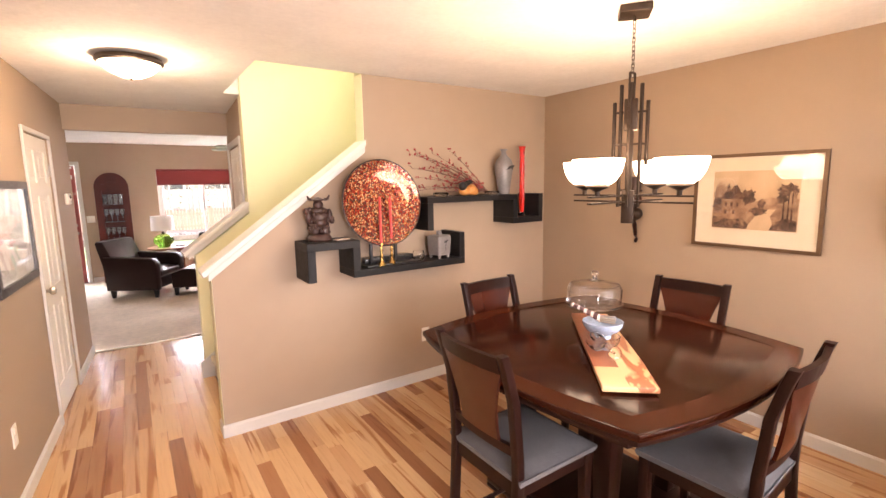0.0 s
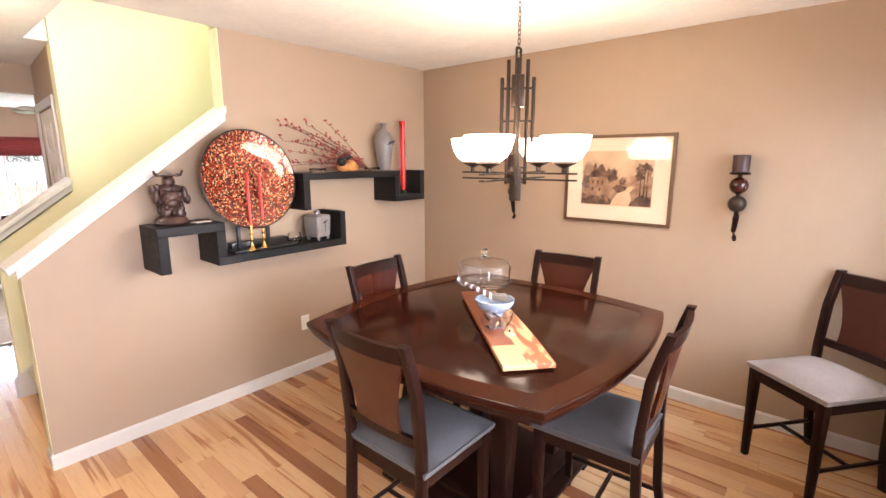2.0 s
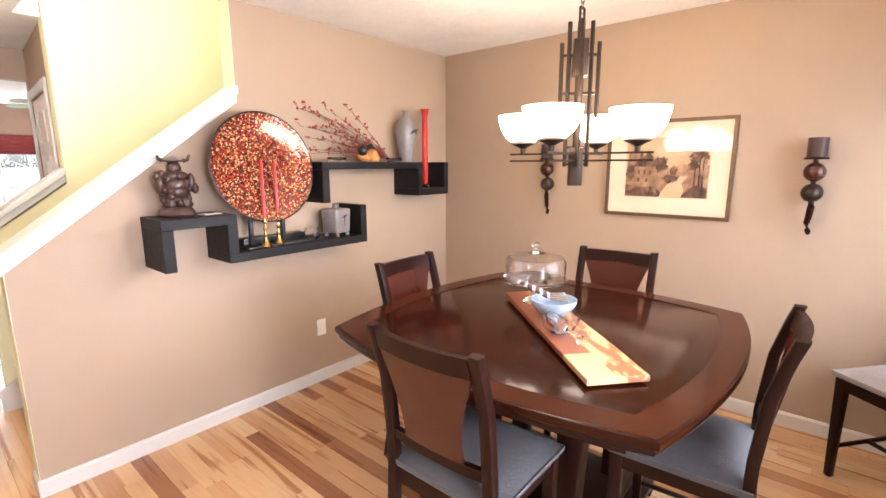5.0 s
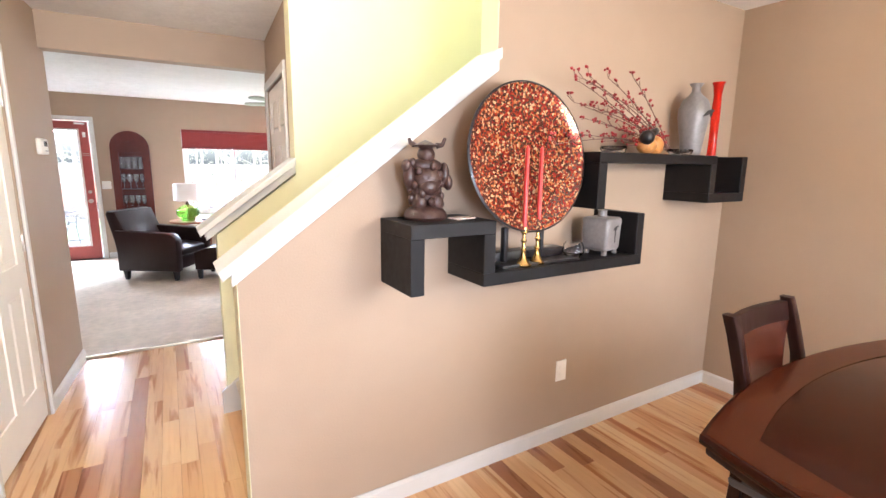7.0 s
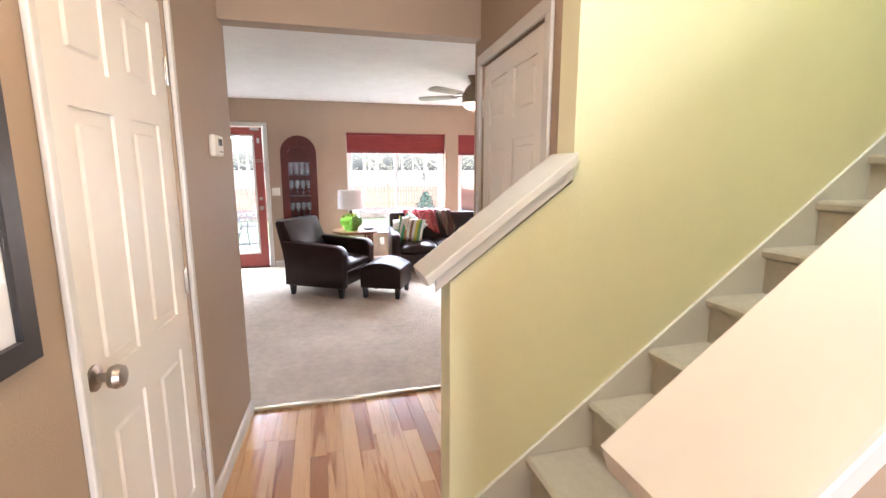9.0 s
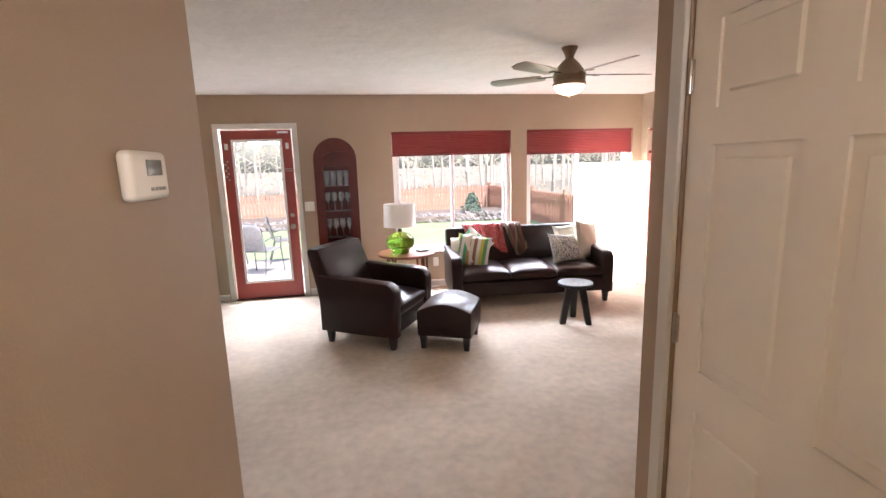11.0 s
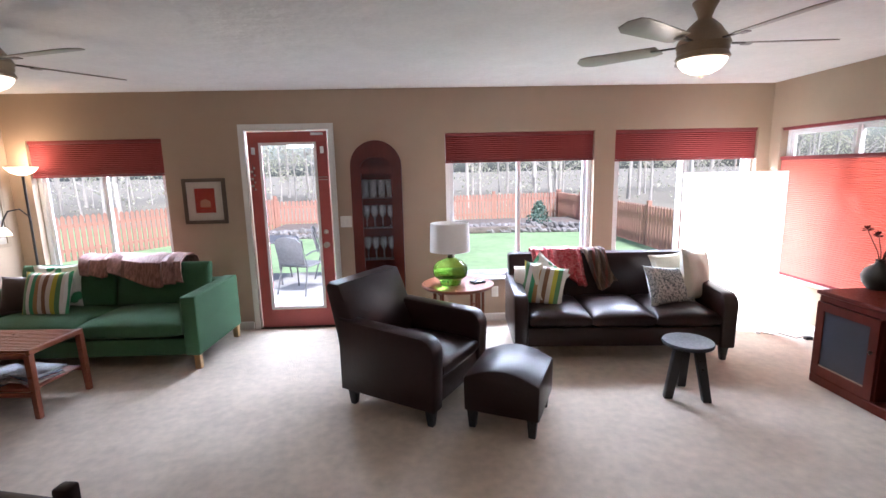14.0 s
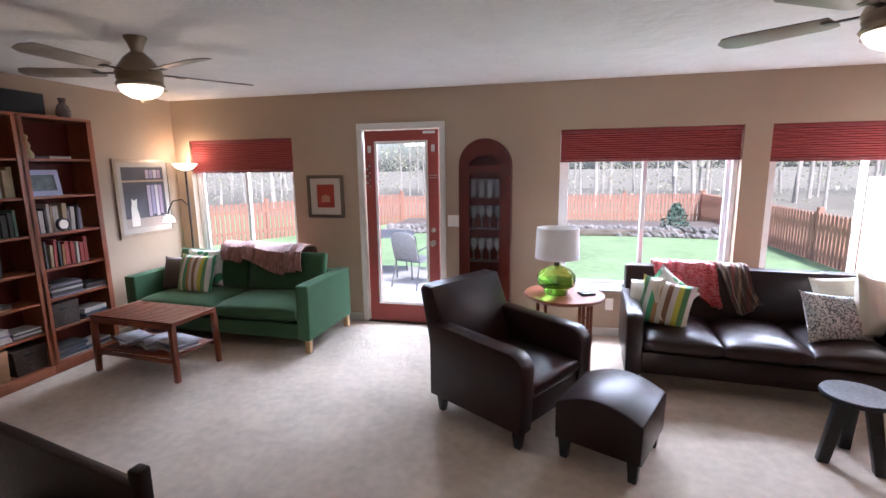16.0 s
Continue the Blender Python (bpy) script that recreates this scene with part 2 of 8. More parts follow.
def grid_wall(bm, axis, a, b, u0, u1, z0, z1, holes=()):
    """A wall slab from a to b along an axis, u across, with rectangular holes (u0, u1, z0, z1) through it."""
    us = sorted({u0, u1, *[h[0] for h in holes], *[h[1] for h in holes]})
    zs = sorted({z0, z1, *[h[2] for h in holes], *[h[3] for h in holes]})
    us, zs = [u for u in us if u0 <= u <= u1], [z for z in zs if z0 <= z <= z1]

    def solid(i, k):
        if not (0 <= i < len(us) - 1 and 0 <= k < len(zs) - 1):
            return False
        u, z = (us[i] + us[i + 1]) / 2, (zs[k] + zs[k + 1]) / 2
        return not any(h[0] < u < h[1] and h[2] < z < h[3] for h in holes)
    cache = {}

    def v(i, k, s):
        if (i, k, s) not in cache:
            c = b if s else a
            cache[i, k, s] = bm.verts.new({"x": (c, us[i], zs[k]), "y": (us[i], c, zs[k]), "z": (us[i], zs[k], c)}[axis])
        return cache[i, k, s]
    for i in range(len(us) - 1):
        for k in range(len(zs) - 1):
            if not solid(i, k):
                continue
            for s in (0, 1):
                bm.faces.new((v(i, k, s), v(i + 1, k, s), v(i + 1, k + 1, s), v(i, k + 1, s)))
            for di, dk, p, q in ((-1, 0, (i, k), (i, k + 1)), (1, 0, (i + 1, k), (i + 1, k + 1)), (0, -1, (i, k), (i + 1, k)), (0, 1, (i, k + 1), (i + 1, k + 1))):
                if not solid(i + di, k + dk):
                    bm.faces.new((v(*p, 0), v(*q, 0), v(*q, 1), v(*p, 1)))
    bmesh.ops.recalc_face_normals(bm, faces=bm.faces)


def wall(name, axis, a, b, u0, u1, z0, z1, holes=(), material=None, label=""):
    bm = bmesh.new()
    grid_wall(bm, axis, a, b, u0, u1, z0, z1, holes)
    return tagged(part(name, bm, material or M_WALL, smooth=False), label, kind="structure")


def block(name, bounds, material, label="", bev=0.004, kind="structure"):
    bm = bmesh.new()
    box(bm, *bounds, bev=bev)
    return part(name, bm, material, None, label, kind)


# ---- structure ----
H = 2.44
LX, SX, HX, RX, FX = -3.2, 1.035, 1.54, 3.995, 4.5
SY, GY, HY, FY = 3.865, 5.04, 6.265, 10.80
# the two hall walls stand slightly out of square with the rooms
LEFT = Matrix.Translation((0.135, 5.38, 0)) @ pose(0.006, 0, 0, 0, 0, -3.4) @ Matrix.Translation((-0.135, -5.38, 0))
RIGHT = Matrix.Translation((1.54, 5.33, 0)) @ pose(0, 0, 0, 0, 0, -3.9) @ Matrix.Translation((-1.54, -5.33, 0))
wall("wall_left_hall", "x", 0.015, 0.135, -1.3, 6.385, 0, H, [(4.738, 5.508, -1, 2.045)]).matrix_basis = LEFT
wall("wall_right_dining", "x", RX, RX + 0.12, 0.28, SY, 0, H)
wall("wall_front", "y", 0.28, 0.40, 1.6, RX + 0.12, 0, H, [(1.9, 3.78, 0.72, 2.05)])
wall("wall_entry_side", "x", 1.48, 1.60, -1.0, 0.279, 0, H)
wall("wall_entry", "y", -1.12, -1.0, -0.4, 1.6, 0, H)
bm = bmesh.new()
prism(bm, [(SX, 0), (RX + 0.12, 0), (RX + 0.12, H), (2.12, H), (2.12, 1.90), (SX, 1.075)], "y", SY, SY + 0.12)
part("wall_shelf", bm, M_WALL, kind="structure", smooth=False)
bm = bmesh.new()
prism(bm, [(1.07, 0), (5.2, 0), (5.2, 5.0), (1.52, 5.0), (1.52, 1.415), (1.07, 1.08)], "y", GY, GY + 0.12)
part("wall_stair_far", bm, M_GREEN, kind="structure", smooth=False)
wall("wall_stair_upper_near", "y", SY, SY + 0.12, 1.27, 5.2, H + 0.18, 5.0, material=M_GREEN)
wall("wall_stair_upper_west", "x", 1.27, 1.39, SY + 0.121, GY + 0.12, H + 0.18, 5.0, material=M_GREEN)
wall("wall_stair_end", "x", 5.08, 5.2, SY + 0.121, GY - 0.001, 0, 5.0, material=M_GREEN)
wall("ceiling_stairwell", "z", 5.001, 5.1, 1.27, 5.2, SY, GY + 0.12, material=M_CEIL)
wall("wall_hall_right", "x", HX, HX + 0.12, GY + 0.13, 6.385, 0, H, [(5.30, 6.215, -1, 2.045)]).matrix_basis = RIGHT
wall("wall_header", "y", HY, HY + 0.12, 0.179, 1.605, 2.207, H)
wall("wall_living_near_left", "y", HY, HY + 0.12, LX - 0.12, 0.068, 0, H)
wall("wall_living_near_right", "y", HY, HY + 0.12, 1.723, FX + 0.12, 0, H)
wall("wall_living_left", "x", LX - 0.12, LX, HY + 0.121, FY + 0.15, 0, H)
W1, W2, W0 = (1.09, 2.635, 0.47, 2.0), (2.85, 4.37, 0.47, 2.0), (-3.0, -1.71, 0.47, 2.0)
DOORH = (-0.90, -0.08, 0.0, 2.06)
wall("wall_living_far", "y", FY, FY + 0.15, LX, FX + 0.15, 0, H, [W0, W1, W2, (DOORH[0], DOORH[1], -1, DOORH[3])])
WS = (9.13, 10.66, 0.47, 1.98)
wall("wall_living_right", "x", FX, FX + 0.15, HY + 0.121, FY - 0.001, 0, H, [WS])
bm = bmesh.new()
grid_wall(bm, "z", H + 0.001, H + 0.18, LX - 0.12, FX + 0.15, -1.12, FY + 0.15, [(1.39, 5.2, SY, GY + 0.05)])
part("ceiling", bm, M_CEIL, kind="structure", smooth=False)
bm = bmesh.new()
box(bm, LX - 0.1, 6.39, -0.2, FX + 0.1, FY + 0.12, 0.012)
part("floor_carpet", bm, M_CARPET, kind="structure", smooth=False)
block("floor", (-0.3, -1.1, -0.2, 5.2, 6.389, -0.006), mat("subfloor_dark", (0.05, 0.03, 0.02), 0.9), bev=0)
block("closet_back", (-0.9, 4.6, 0, -0.88, 5.7, H), M_WALL)
block("closet_back_right", (2.3, 5.2, 0, 2.32, 6.2, H), M_WALL)

# ---- trim, doors, windows, stairs ----


def trim_run(name, x0, y0, x1, y1, side, z0=0.0, h=0.085, t=0.014, material=None, m=None):
    """A baseboard from (x0, y0) to (x1, y1) along x or y; side: the way it stands off its wall."""
    bm = bmesh.new()
    if abs(x1 - x0) > abs(y1 - y0):
        a, b = sorted((x0, x1))
        prism(bm, [(y0, z0), (y0 + side * t, z0), (y0 + side * t, z0 + h - 0.012), (y0 + side * t * 0.4, z0 + h), (y0, z0 + h)], "x", a, b)
    else:
        a, b = sorted((y0, y1))
        prism(bm, [(x0, z0), (x0 + side * t, z0), (x0 + side * t, z0 + h - 0.012), (x0 + side * t * 0.4, z0 + h), (x0, z0 + h)], "y", a, b)
    return part(name, bm, material or M_TRIM, kind="structure", smooth=False, m=m)


trim_run("baseboard", SX - 0.012, SY, RX, SY, -1)
trim_run("baseboard", RX, 0.4, RX, SY - 0.015, -1)
trim_run("baseboard", 1.6, 0.4, RX - 0.015, 0.4, 1)
trim_run("baseboard", 0.135, -1.0, 0.135, 4.705, 1, m=LEFT)
trim_run("baseboard", 0.135, 5.54, 0.135, 6.385, 1, m=LEFT)
trim_run("baseboard", HX, 6.28, HX, 6.385, -1, m=RIGHT)
trim_run("baseboard", SX, SY - 0.0, SX, SY + 0.12, -1)
trim_run("baseboard", LX, FY, -0.97, FY, -1, 0.012)
trim_run("baseboard", -0.01, FY, FX, FY, -1, 0.012)
trim_run("baseboard", FX, 6.4, FX, FY - 0.015, -1, 0.012)
trim_run("baseboard", LX, 6.4, LX, FY - 0.015, 1, 0.012)

# sloping caps on the low stair walls
SLOPE = 0.745


def cap(name, x0, z0, x1, y0, y1):
    bm = bmesh.new()
    z1 = z0 + (x1 - x0) * SLOPE
    prism(bm, [(x0, z0 - 0.008), (x1, z1 - 0.008), (x1, z1 + 0.035), (x0 - 0.012, z0 + 0.026)], "y", y0, y1, bev=0.006)
    part(name, bm, M_TRIM, kind="structure", smooth=False)
    for ya, yb in ((y0 + 0.022, y0 + 0.038), (y1 - 0.038, y1 - 0.022)):
        bm = bmesh.new()
        prism(bm, [(x0 + 0.03, z0 - 0.035), (x1, z1 - 0.055), (x1, z1 - 0.01), (x0 + 0.03, z0 + 0.012)], "y", ya, yb, bev=0.004)
        part("cap_moulding", bm, M_TRIM, kind="structure", smooth=False)


cap("knee_cap", 0.985, 1.095, 2.118, SY - 0.04, SY + 0.16)
cap("knee_cap_far", 0.985, 1.085, 1.516, GY - 0.04, GY + 0.16)
block("wall_shelf_return", (2.114, SY - 0.001, 1.90, 2.1195, SY + 0.121, H), M_GREEN, bev=0)
block("wall_knee_end", (SX - 0.004, SY + 0.001, 0, SX - 0.001, SY + 0.121, 1.07), M_GREEN, bev=0)
bm = bmesh.new()
prism(bm, [(SX, 0), (2.12, 0), (2.12, 1.89), (SX, 1.065)], "y", SY + 0.1205, SY + 0.124)
part("wall_knee_inner", bm, M_GREEN, kind="structure", smooth=False)
block("wall_shelf_inner", (2.12, SY + 0.1205, 0, 5.07, SY + 0.124, H + 0.178), M_GREEN, bev=0)

# stairs
RISE, RUN, NX0 = 0.19, 0.257, 1.125
for k in range(14):
    bm = bmesh.new()
    x = NX0 + k * RUN
    z = (k + 1) * RISE
    prism(bm, [(x + 0.012, max(z - RISE, 0) + 0.001), (x + 0.012, z - 0.045), (x - 0.012, z - 0.035), (x - 0.016, z - 0.012), (x - 0.004, z),
               (x + RUN + 0.012, z), (x + RUN + 0.012, max(z - RISE, 0) + 0.001)], "y", SY + 0.14, GY - 0.016)
    part("stair_step", bm, M_STAIRC, kind="structure", smooth=True)
bm = bmesh.new()
prism(bm, [(NX0 - 0.09, 0), (NX0 - 0.09, 0.14), (5.0, 0.14 + (5.09 - NX0) * SLOPE), (5.0, -0.2 + (5.0 - NX0) * SLOPE), (NX0 + 0.3, 0)], "y", GY - 0.015, GY - 0.001)
part("stair_skirt", bm, M_TRIM, kind="structure", smooth=False)
bm = bmesh.new()
prism(bm, [(NX0 - 0.02, 0), (NX0 - 0.02, 0.20), (5.0, 0.20 + (5.0 - NX0) * SLOPE), (5.0, -0.2 + (5.0 - NX0) * SLOPE), (NX0 + 0.3, 0)], "y", SY + 0.125, SY + 0.139)
part("stair_skirt", bm, M_TRIM, kind="structure", smooth=False)


def casing(axis, face, u0, u1, z1, side, w=0.062, t=0.018, z0=0.0, material=None, m=None):
    """Door casing on a wall face, around an opening from u0 to u1."""
    for p, q, za, zb in ((u0 - w, u0, z0, z1), (u1, u1 + w, z0, z1), (u0 - w, u1 + w, z1, z1 + w)):
        bm = bmesh.new()
        f0, f1 = sorted((face + side * 0.001, face + side * t))
        if axis == "x":
            box(bm, f0, p, za, f1, q, zb, bev=0.005)
        else:
            box(bm, p, f0, za, q, f1, zb, bev=0.005)
        part("door_casing", bm, material or M_TRIM, kind="structure", smooth=False, m=m)


def panel_door(name, width, height, label, flip=False):
    """A six-panel door, in the x-z plane, its front on -y; the origin at its lower hinge corner."""
    d = thing(name, Matrix(), label, "door")
    d["kind"] = "structure"
    bm = bmesh.new()
    w, th = width, 0.035
    col = [(0.11, w / 2 - 0.05), (w / 2 + 0.05, w - 0.11)]
    rows = [(0.22, 0.80), (0.93, 1.60), (1.70, 1.93)]
    grid_wall(bm, "y", -th / 2, th / 2, 0, w, 0.01, height, [(c0, c1, r0, r1) for c0, c1 in col for r0, r1 in rows])
    for c0, c1 in col:
        for r0, r1 in rows:
            box(bm, c0, -th / 2 + 0.009, r0, c1, th / 2 - 0.009, r1)
            box(bm, c0 + 0.03, -th / 2 + 0.002, r0 + 0.03, c1 - 0.03, th / 2 - 0.002, r1 - 0.03, bev=0.012, seg=1)
    part("door_leaf", bm, M_DOOR, d, smooth=False)
    bm = bmesh.new()
    vs = lathe(bm, [(0.033, 0), (0.033, 0.006), (0.012, 0.012), (0.012, 0.03), (0.027, 0.038), (0.031, 0.052), (0.026, 0.066), (0.0, 0.072)], 20)
    shift(vs, pose(0.065 if flip else w - 0.065, -th / 2, 0.95, 90, 0, 0))
    part("door_knob", bm, M_NICKEL, d, "brushed nickel round knob")
    for z in (0.27, 1.03, 1.80):
        bm = bmesh.new()
        hx = w if flip else 0.0
        box(bm, hx - 0.013, -th / 2 - 0.006, z - 0.045, hx + 0.013, -th / 2 + 0.001, z + 0.045, bev=0.002)
        vs = lathe(bm, [(0.006, -0.05), (0.007, -0.045), (0.007, 0.045), (0.006, 0.05)], 10)
        shift(vs, Matrix.Translation((hx, -th / 2 - 0.006, z)))
        part("hinge", bm, M_NICKEL, d, "brass-toned steel hinge")
    bm = bmesh.new()
    lx = 0.0 if flip else w
    box(bm, lx - 0.003, -0.019, 0.90, lx + 0.003, 0.012, 0.99, bev=0.001)
    part("latch_plate", bm, M_BRONZE, d)
    return d


d = panel_door("door_1", 0.755, 2.03, "closed white six-panel interior door in a white casing", True)
d.matrix_basis = LEFT @ pose(0.108, 4.745, 0.005, 0, 0, 90)
casing("x", 0.135, 4.738, 5.508, 2.045, 1, w=0.03, m=LEFT)
d2 = panel_door("door_2", 0.895, 2.03, "closed white six-panel interior door beside the stairs")
d2.matrix_basis = RIGHT @ pose(1.565, 6.205, 0.005, 0, 0, -90)
casing("x", HX, 5.30, 6.215, 2.045, -1, m=RIGHT)


def window(name, u0, u1, z0, z1, m, label, sill=0.03):
    """A white vinyl sliding window in a plane along x, the room on -y."""
    w = thing(name, m, label, "window")
    w["kind"] = "structure"

    def bar(nm, a, b, c, d_, y0, y1, lab="", mt=M_VINYL):
        bm = bmesh.new()
        box(bm, a, y0, c, b, y1, d_, bev=0.004)
        return part(nm, bm, mt, w, lab, smooth=False)
    mid = (u0 + u1) / 2
    for a, b, c, e in ((u0 + 0.001, u0 + 0.045, z0 + 0.001, z1 - 0.001), (u1 - 0.045, u1 - 0.001, z0 + 0.001, z1 - 0.001), (u0 + 0.045, u1 - 0.045, z0 + 0.001, z0 + 0.045), (u0 + 0.045, u1 - 0.045, z1 - 0.045, z1 - 0.001)):
        bar("window_frame", a, b, c, e, 0.075, 0.14)
    for a, b, y in ((u0 + 0.046, mid + 0.02, 0.085), (mid - 0.02, u1 - 0.046, 0.11)):
        for p, q, c, e in ((a, a + 0.04, z0 + 0.046, z1 - 0.046), (b - 0.04, b, z0 + 0.046, z1 - 0.046), (a + 0.04, b - 0.04, z0 + 0.046, z0 + 0.08), (a + 0.04, b - 0.04, z1 - 0.08, z1 - 0.046)):
            bar("sash", p, q, c, e, y, y + 0.022)
        pn = bar("pane", a + 0.041, b - 0.041, z0 + 0.081, z1 - 0.081, y + 0.009, y + 0.013, "", M_GLASS)
        pn.visible_shadow = False
    bar("window_sill", u0 + 0.001, u1 - 0.001, z0 - 0.0, z0 + 0.018, -sill, 0.074, "white painted sill")
    return w


def cellular_blind(name, u0, u1, ztop, zbot, m, label, material=None):
    b = thing(name, m, label, "blind", "red cellular blinds")
    bm = bmesh.new()
    box(bm, u0, 0.015, ztop - 0.035, u1, 0.06, ztop, bev=0.005)
    part("head_rail", bm, M_BLINDR, b, "dark red head rail")
    n = max(3, int((ztop - 0.035 - zbot - 0.02) / 0.019))
    z = np.linspace(ztop - 0.036, zbot + 0.021, 2 * n + 1)
    front = [(0.022 if i % 2 else 0.034, zz) for i, zz in enumerate(z)]
    back = [(0.056 if i % 2 else 0.044, zz) for i, zz in enumerate(z)]
    bm = bmesh.new()
    prism(bm, front + back[::-1], "x", u0 + 0.004, u1 - 0.004)
    part("pleated_fabric", bm, material or M_BLIND, b, smooth=False)
    bm = bmesh.new()
    box(bm, u0, 0.018, zbot, u1, 0.058, zbot + 0.02, bev=0.004)
    part("bottom_rail", bm, M_BLINDR, b)
    return b


M_BLINDR = mat("blind_rail", (0.22, 0.03, 0.03), 0.5)
# paler copy of the blind red: window glow from behind put into its colours
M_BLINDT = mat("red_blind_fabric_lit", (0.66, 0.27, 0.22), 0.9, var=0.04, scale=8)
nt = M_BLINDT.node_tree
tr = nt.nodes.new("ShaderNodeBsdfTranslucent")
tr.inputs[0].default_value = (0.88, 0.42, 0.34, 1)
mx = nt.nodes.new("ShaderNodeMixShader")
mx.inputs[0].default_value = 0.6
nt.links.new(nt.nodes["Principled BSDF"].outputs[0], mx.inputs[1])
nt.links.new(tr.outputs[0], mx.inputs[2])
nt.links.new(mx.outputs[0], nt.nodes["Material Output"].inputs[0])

mF = pose(0, FY, 0)
window("window_1", *W0, mF, "white vinyl sliding window behind the green sofa")
window("window_2", *W1, mF, "white vinyl sliding window beside the lamp table")
window("window_3", *W2, mF, "white vinyl sliding window behind the leather sofa")
mS = pose(FX, 0, 0, 0, 0, -90)
window("window_4", -WS[1], -WS[0], WS[2], WS[3], mS, "white sliding window in the side wall, mostly shaded")
cellular_blind("cellular_blind", W0[0] + 0.004, W0[1] - 0.004, W0[3] - 0.001, 1.64, mF, "red pleated blind raised above the window behind the green sofa")
cellular_blind("cellular_blind", W1[0] + 0.004, W1[1] - 0.004, W1[3] - 0.001, 1.70, mF, "red pleated blind raised above the window next to the lamp")
cellular_blind("cellular_blind", W2[0] + 0.004, W2[1] - 0.004, W2[3] - 0.001, 1.68, mF, "red pleated blind raised above the window next to the corner")
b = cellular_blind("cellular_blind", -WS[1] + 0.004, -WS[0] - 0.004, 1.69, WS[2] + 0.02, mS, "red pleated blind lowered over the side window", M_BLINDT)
block("blind_head", (FX + 0.015, WS[0] + 0.004, WS[3] - 0.03, FX + 0.06, WS[1] - 0.004, WS[3] - 0.001), M_BLINDR)

# glazed back door
gd = thing("door_3", pose(0, FY, 0), "closed red painted back door with one long glass pane", "door")
gd["kind"] = "structure"
bm = bmesh.new()
grid_wall(bm, "y", 0.012, 0.056, -0.882, -0.098, 0.025, 2.045, [(-0.755, -0.225, 0.235, 1.92)])
part("door_leaf", bm, M_RED, gd, smooth=False)
for a, b_, c, e in ((-0.775, -0.745, 0.215, 1.94), (-0.235, -0.205, 0.215, 1.94), (-0.745, -0.235, 0.215, 0.245), (-0.745, -0.235, 1.91, 1.94)):
    bm = bmesh.new()
    box(bm, a, 0.002, c, b_, 0.0115, e, bev=0.003)
    part("glass_bead", bm, M_VINYL, gd, "white glazing bead", smooth=False)
bm = bmesh.new()
box(bm, -0.755, 0.03, 0.235, -0.225, 0.035, 1.92)
pn = part("pane", bm, M_GLASS, gd, smooth=False)
pn.visible_shadow = False
for z, r in ((0.895, 0.03), (1.03, 0.025)):
    bm = bmesh.new()
    vs = lathe(bm, [(r, 0), (r, 0.008), (0.011, 0.012), (0.011, 0.028), (0.026 if z < 1 else 0.012, 0.036), (0.03 if z < 1 else 0.012, 0.05), (0.0, 0.062)], 20)
    shift(vs, pose(-0.158, 0.0115, z, 90, 0, 0))
    part("door_knob" if z < 1 else "deadbolt", bm, M_NICKEL, gd, "polished nickel door hardware")
bm = bmesh.new()
box(bm, -0.25, -0.012, 2.005, -0.13, 0.012, 2.028, bev=0.003)
part("door_sensor", bm, M_VINYL, gd, "white plastic alarm sensor")
for x, z in ((-0.83, 1.86), (-0.15, 1.86)):
    bm = bmesh.new()
    box(bm, x - 0.018, 0.0, z - 0.035, x + 0.018, 0.0118, z + 0.035, bev=0.004)
    part("blind_bracket", bm, M_VINYL, gd, "small white bracket")
for z in (1.565, 1.59):
    bm = bmesh.new()
    box(bm, -0.2, 0.003, z - 0.004, -0.11, 0.0118, z + 0.004, bev=0.002)
    part("chain_guard", bm, M_NICKEL, gd)
bm = bmesh.new()
box(bm, -0.90, -0.02, 0.012, -0.08, 0.14, 0.024, bev=0.003)
part("threshold", bm, M_BRONZE, gd, "dark metal threshold")
casing("y", FY, DOORH[0], DOORH[1], DOORH[3], -1, w=0.058, z0=0.012)
bells = thing("door_bells", pose(-0.84, FY - 0.005, 1.69), "small hanging string of metal bells on the red door", "bells")
for i in range(7):
    bm = bmesh.new()
    bmesh.ops.create_icosphere(bm, subdivisions=2, radius=0.011 + 0.003 * (i % 2))
    shift(bm.verts, Matrix.Translation((0.012 * (-1) ** i, 0.002 - 0.008, -0.035 * i)))
    part("bell", bm, M_NICKEL, bells)
bm = bmesh.new()
tube(bm, [(0, -0.004, 0.03), (0.004, -0.004, -0.1), (-0.003, -0.004, -0.22)], 0.0025, 6)
part("cord", bm, M_BLACK, bells)

block("threshold_strip", (0.20, 6.372, -0.004, 1.60, 6.405, 0.018), mat("strip_metal", (0.5, 0.42, 0.3), 0.35, metal=0.8), bev=0.004)

# front window with white slatted blind
fw = thing("window_5", pose(0, 0.28, 0), "white front window with a slatted blind beside the spare chair", "window")
fw["kind"] = "structure"
for a, b_, c, e in ((1.9, 1.95, 0.72, 2.05), (3.73, 3.78, 0.72, 2.05), (1.95, 3.73, 0.72, 0.77), (1.95, 3.73, 2.0, 2.05), (2.81, 2.86, 0.77, 2.0)):
    bm = bmesh.new()
    box(bm, a, 0.02, c, b_, 0.06, e, bev=0.004)
    part("window_frame", bm, M_VINYL, fw, smooth=False)
bm = bmesh.new()
box(bm, 1.901, 0.061, 0.70, 3.779, 0.145, 0.7185)
part("window_sill", bm, M_TRIM, fw, "white painted sill", smooth=False)
bm = bmesh.new()
box(bm, 1.95, 0.036, 0.77, 3.73, 0.040, 2.0)
pn = part("pane", bm, M_GLASS, fw, smooth=False)
pn.visible_shadow = False
fb = thing("slatted_blind", pose(0, 0.355, 0), "white horizontal slat blind half open in the front window", "blind")
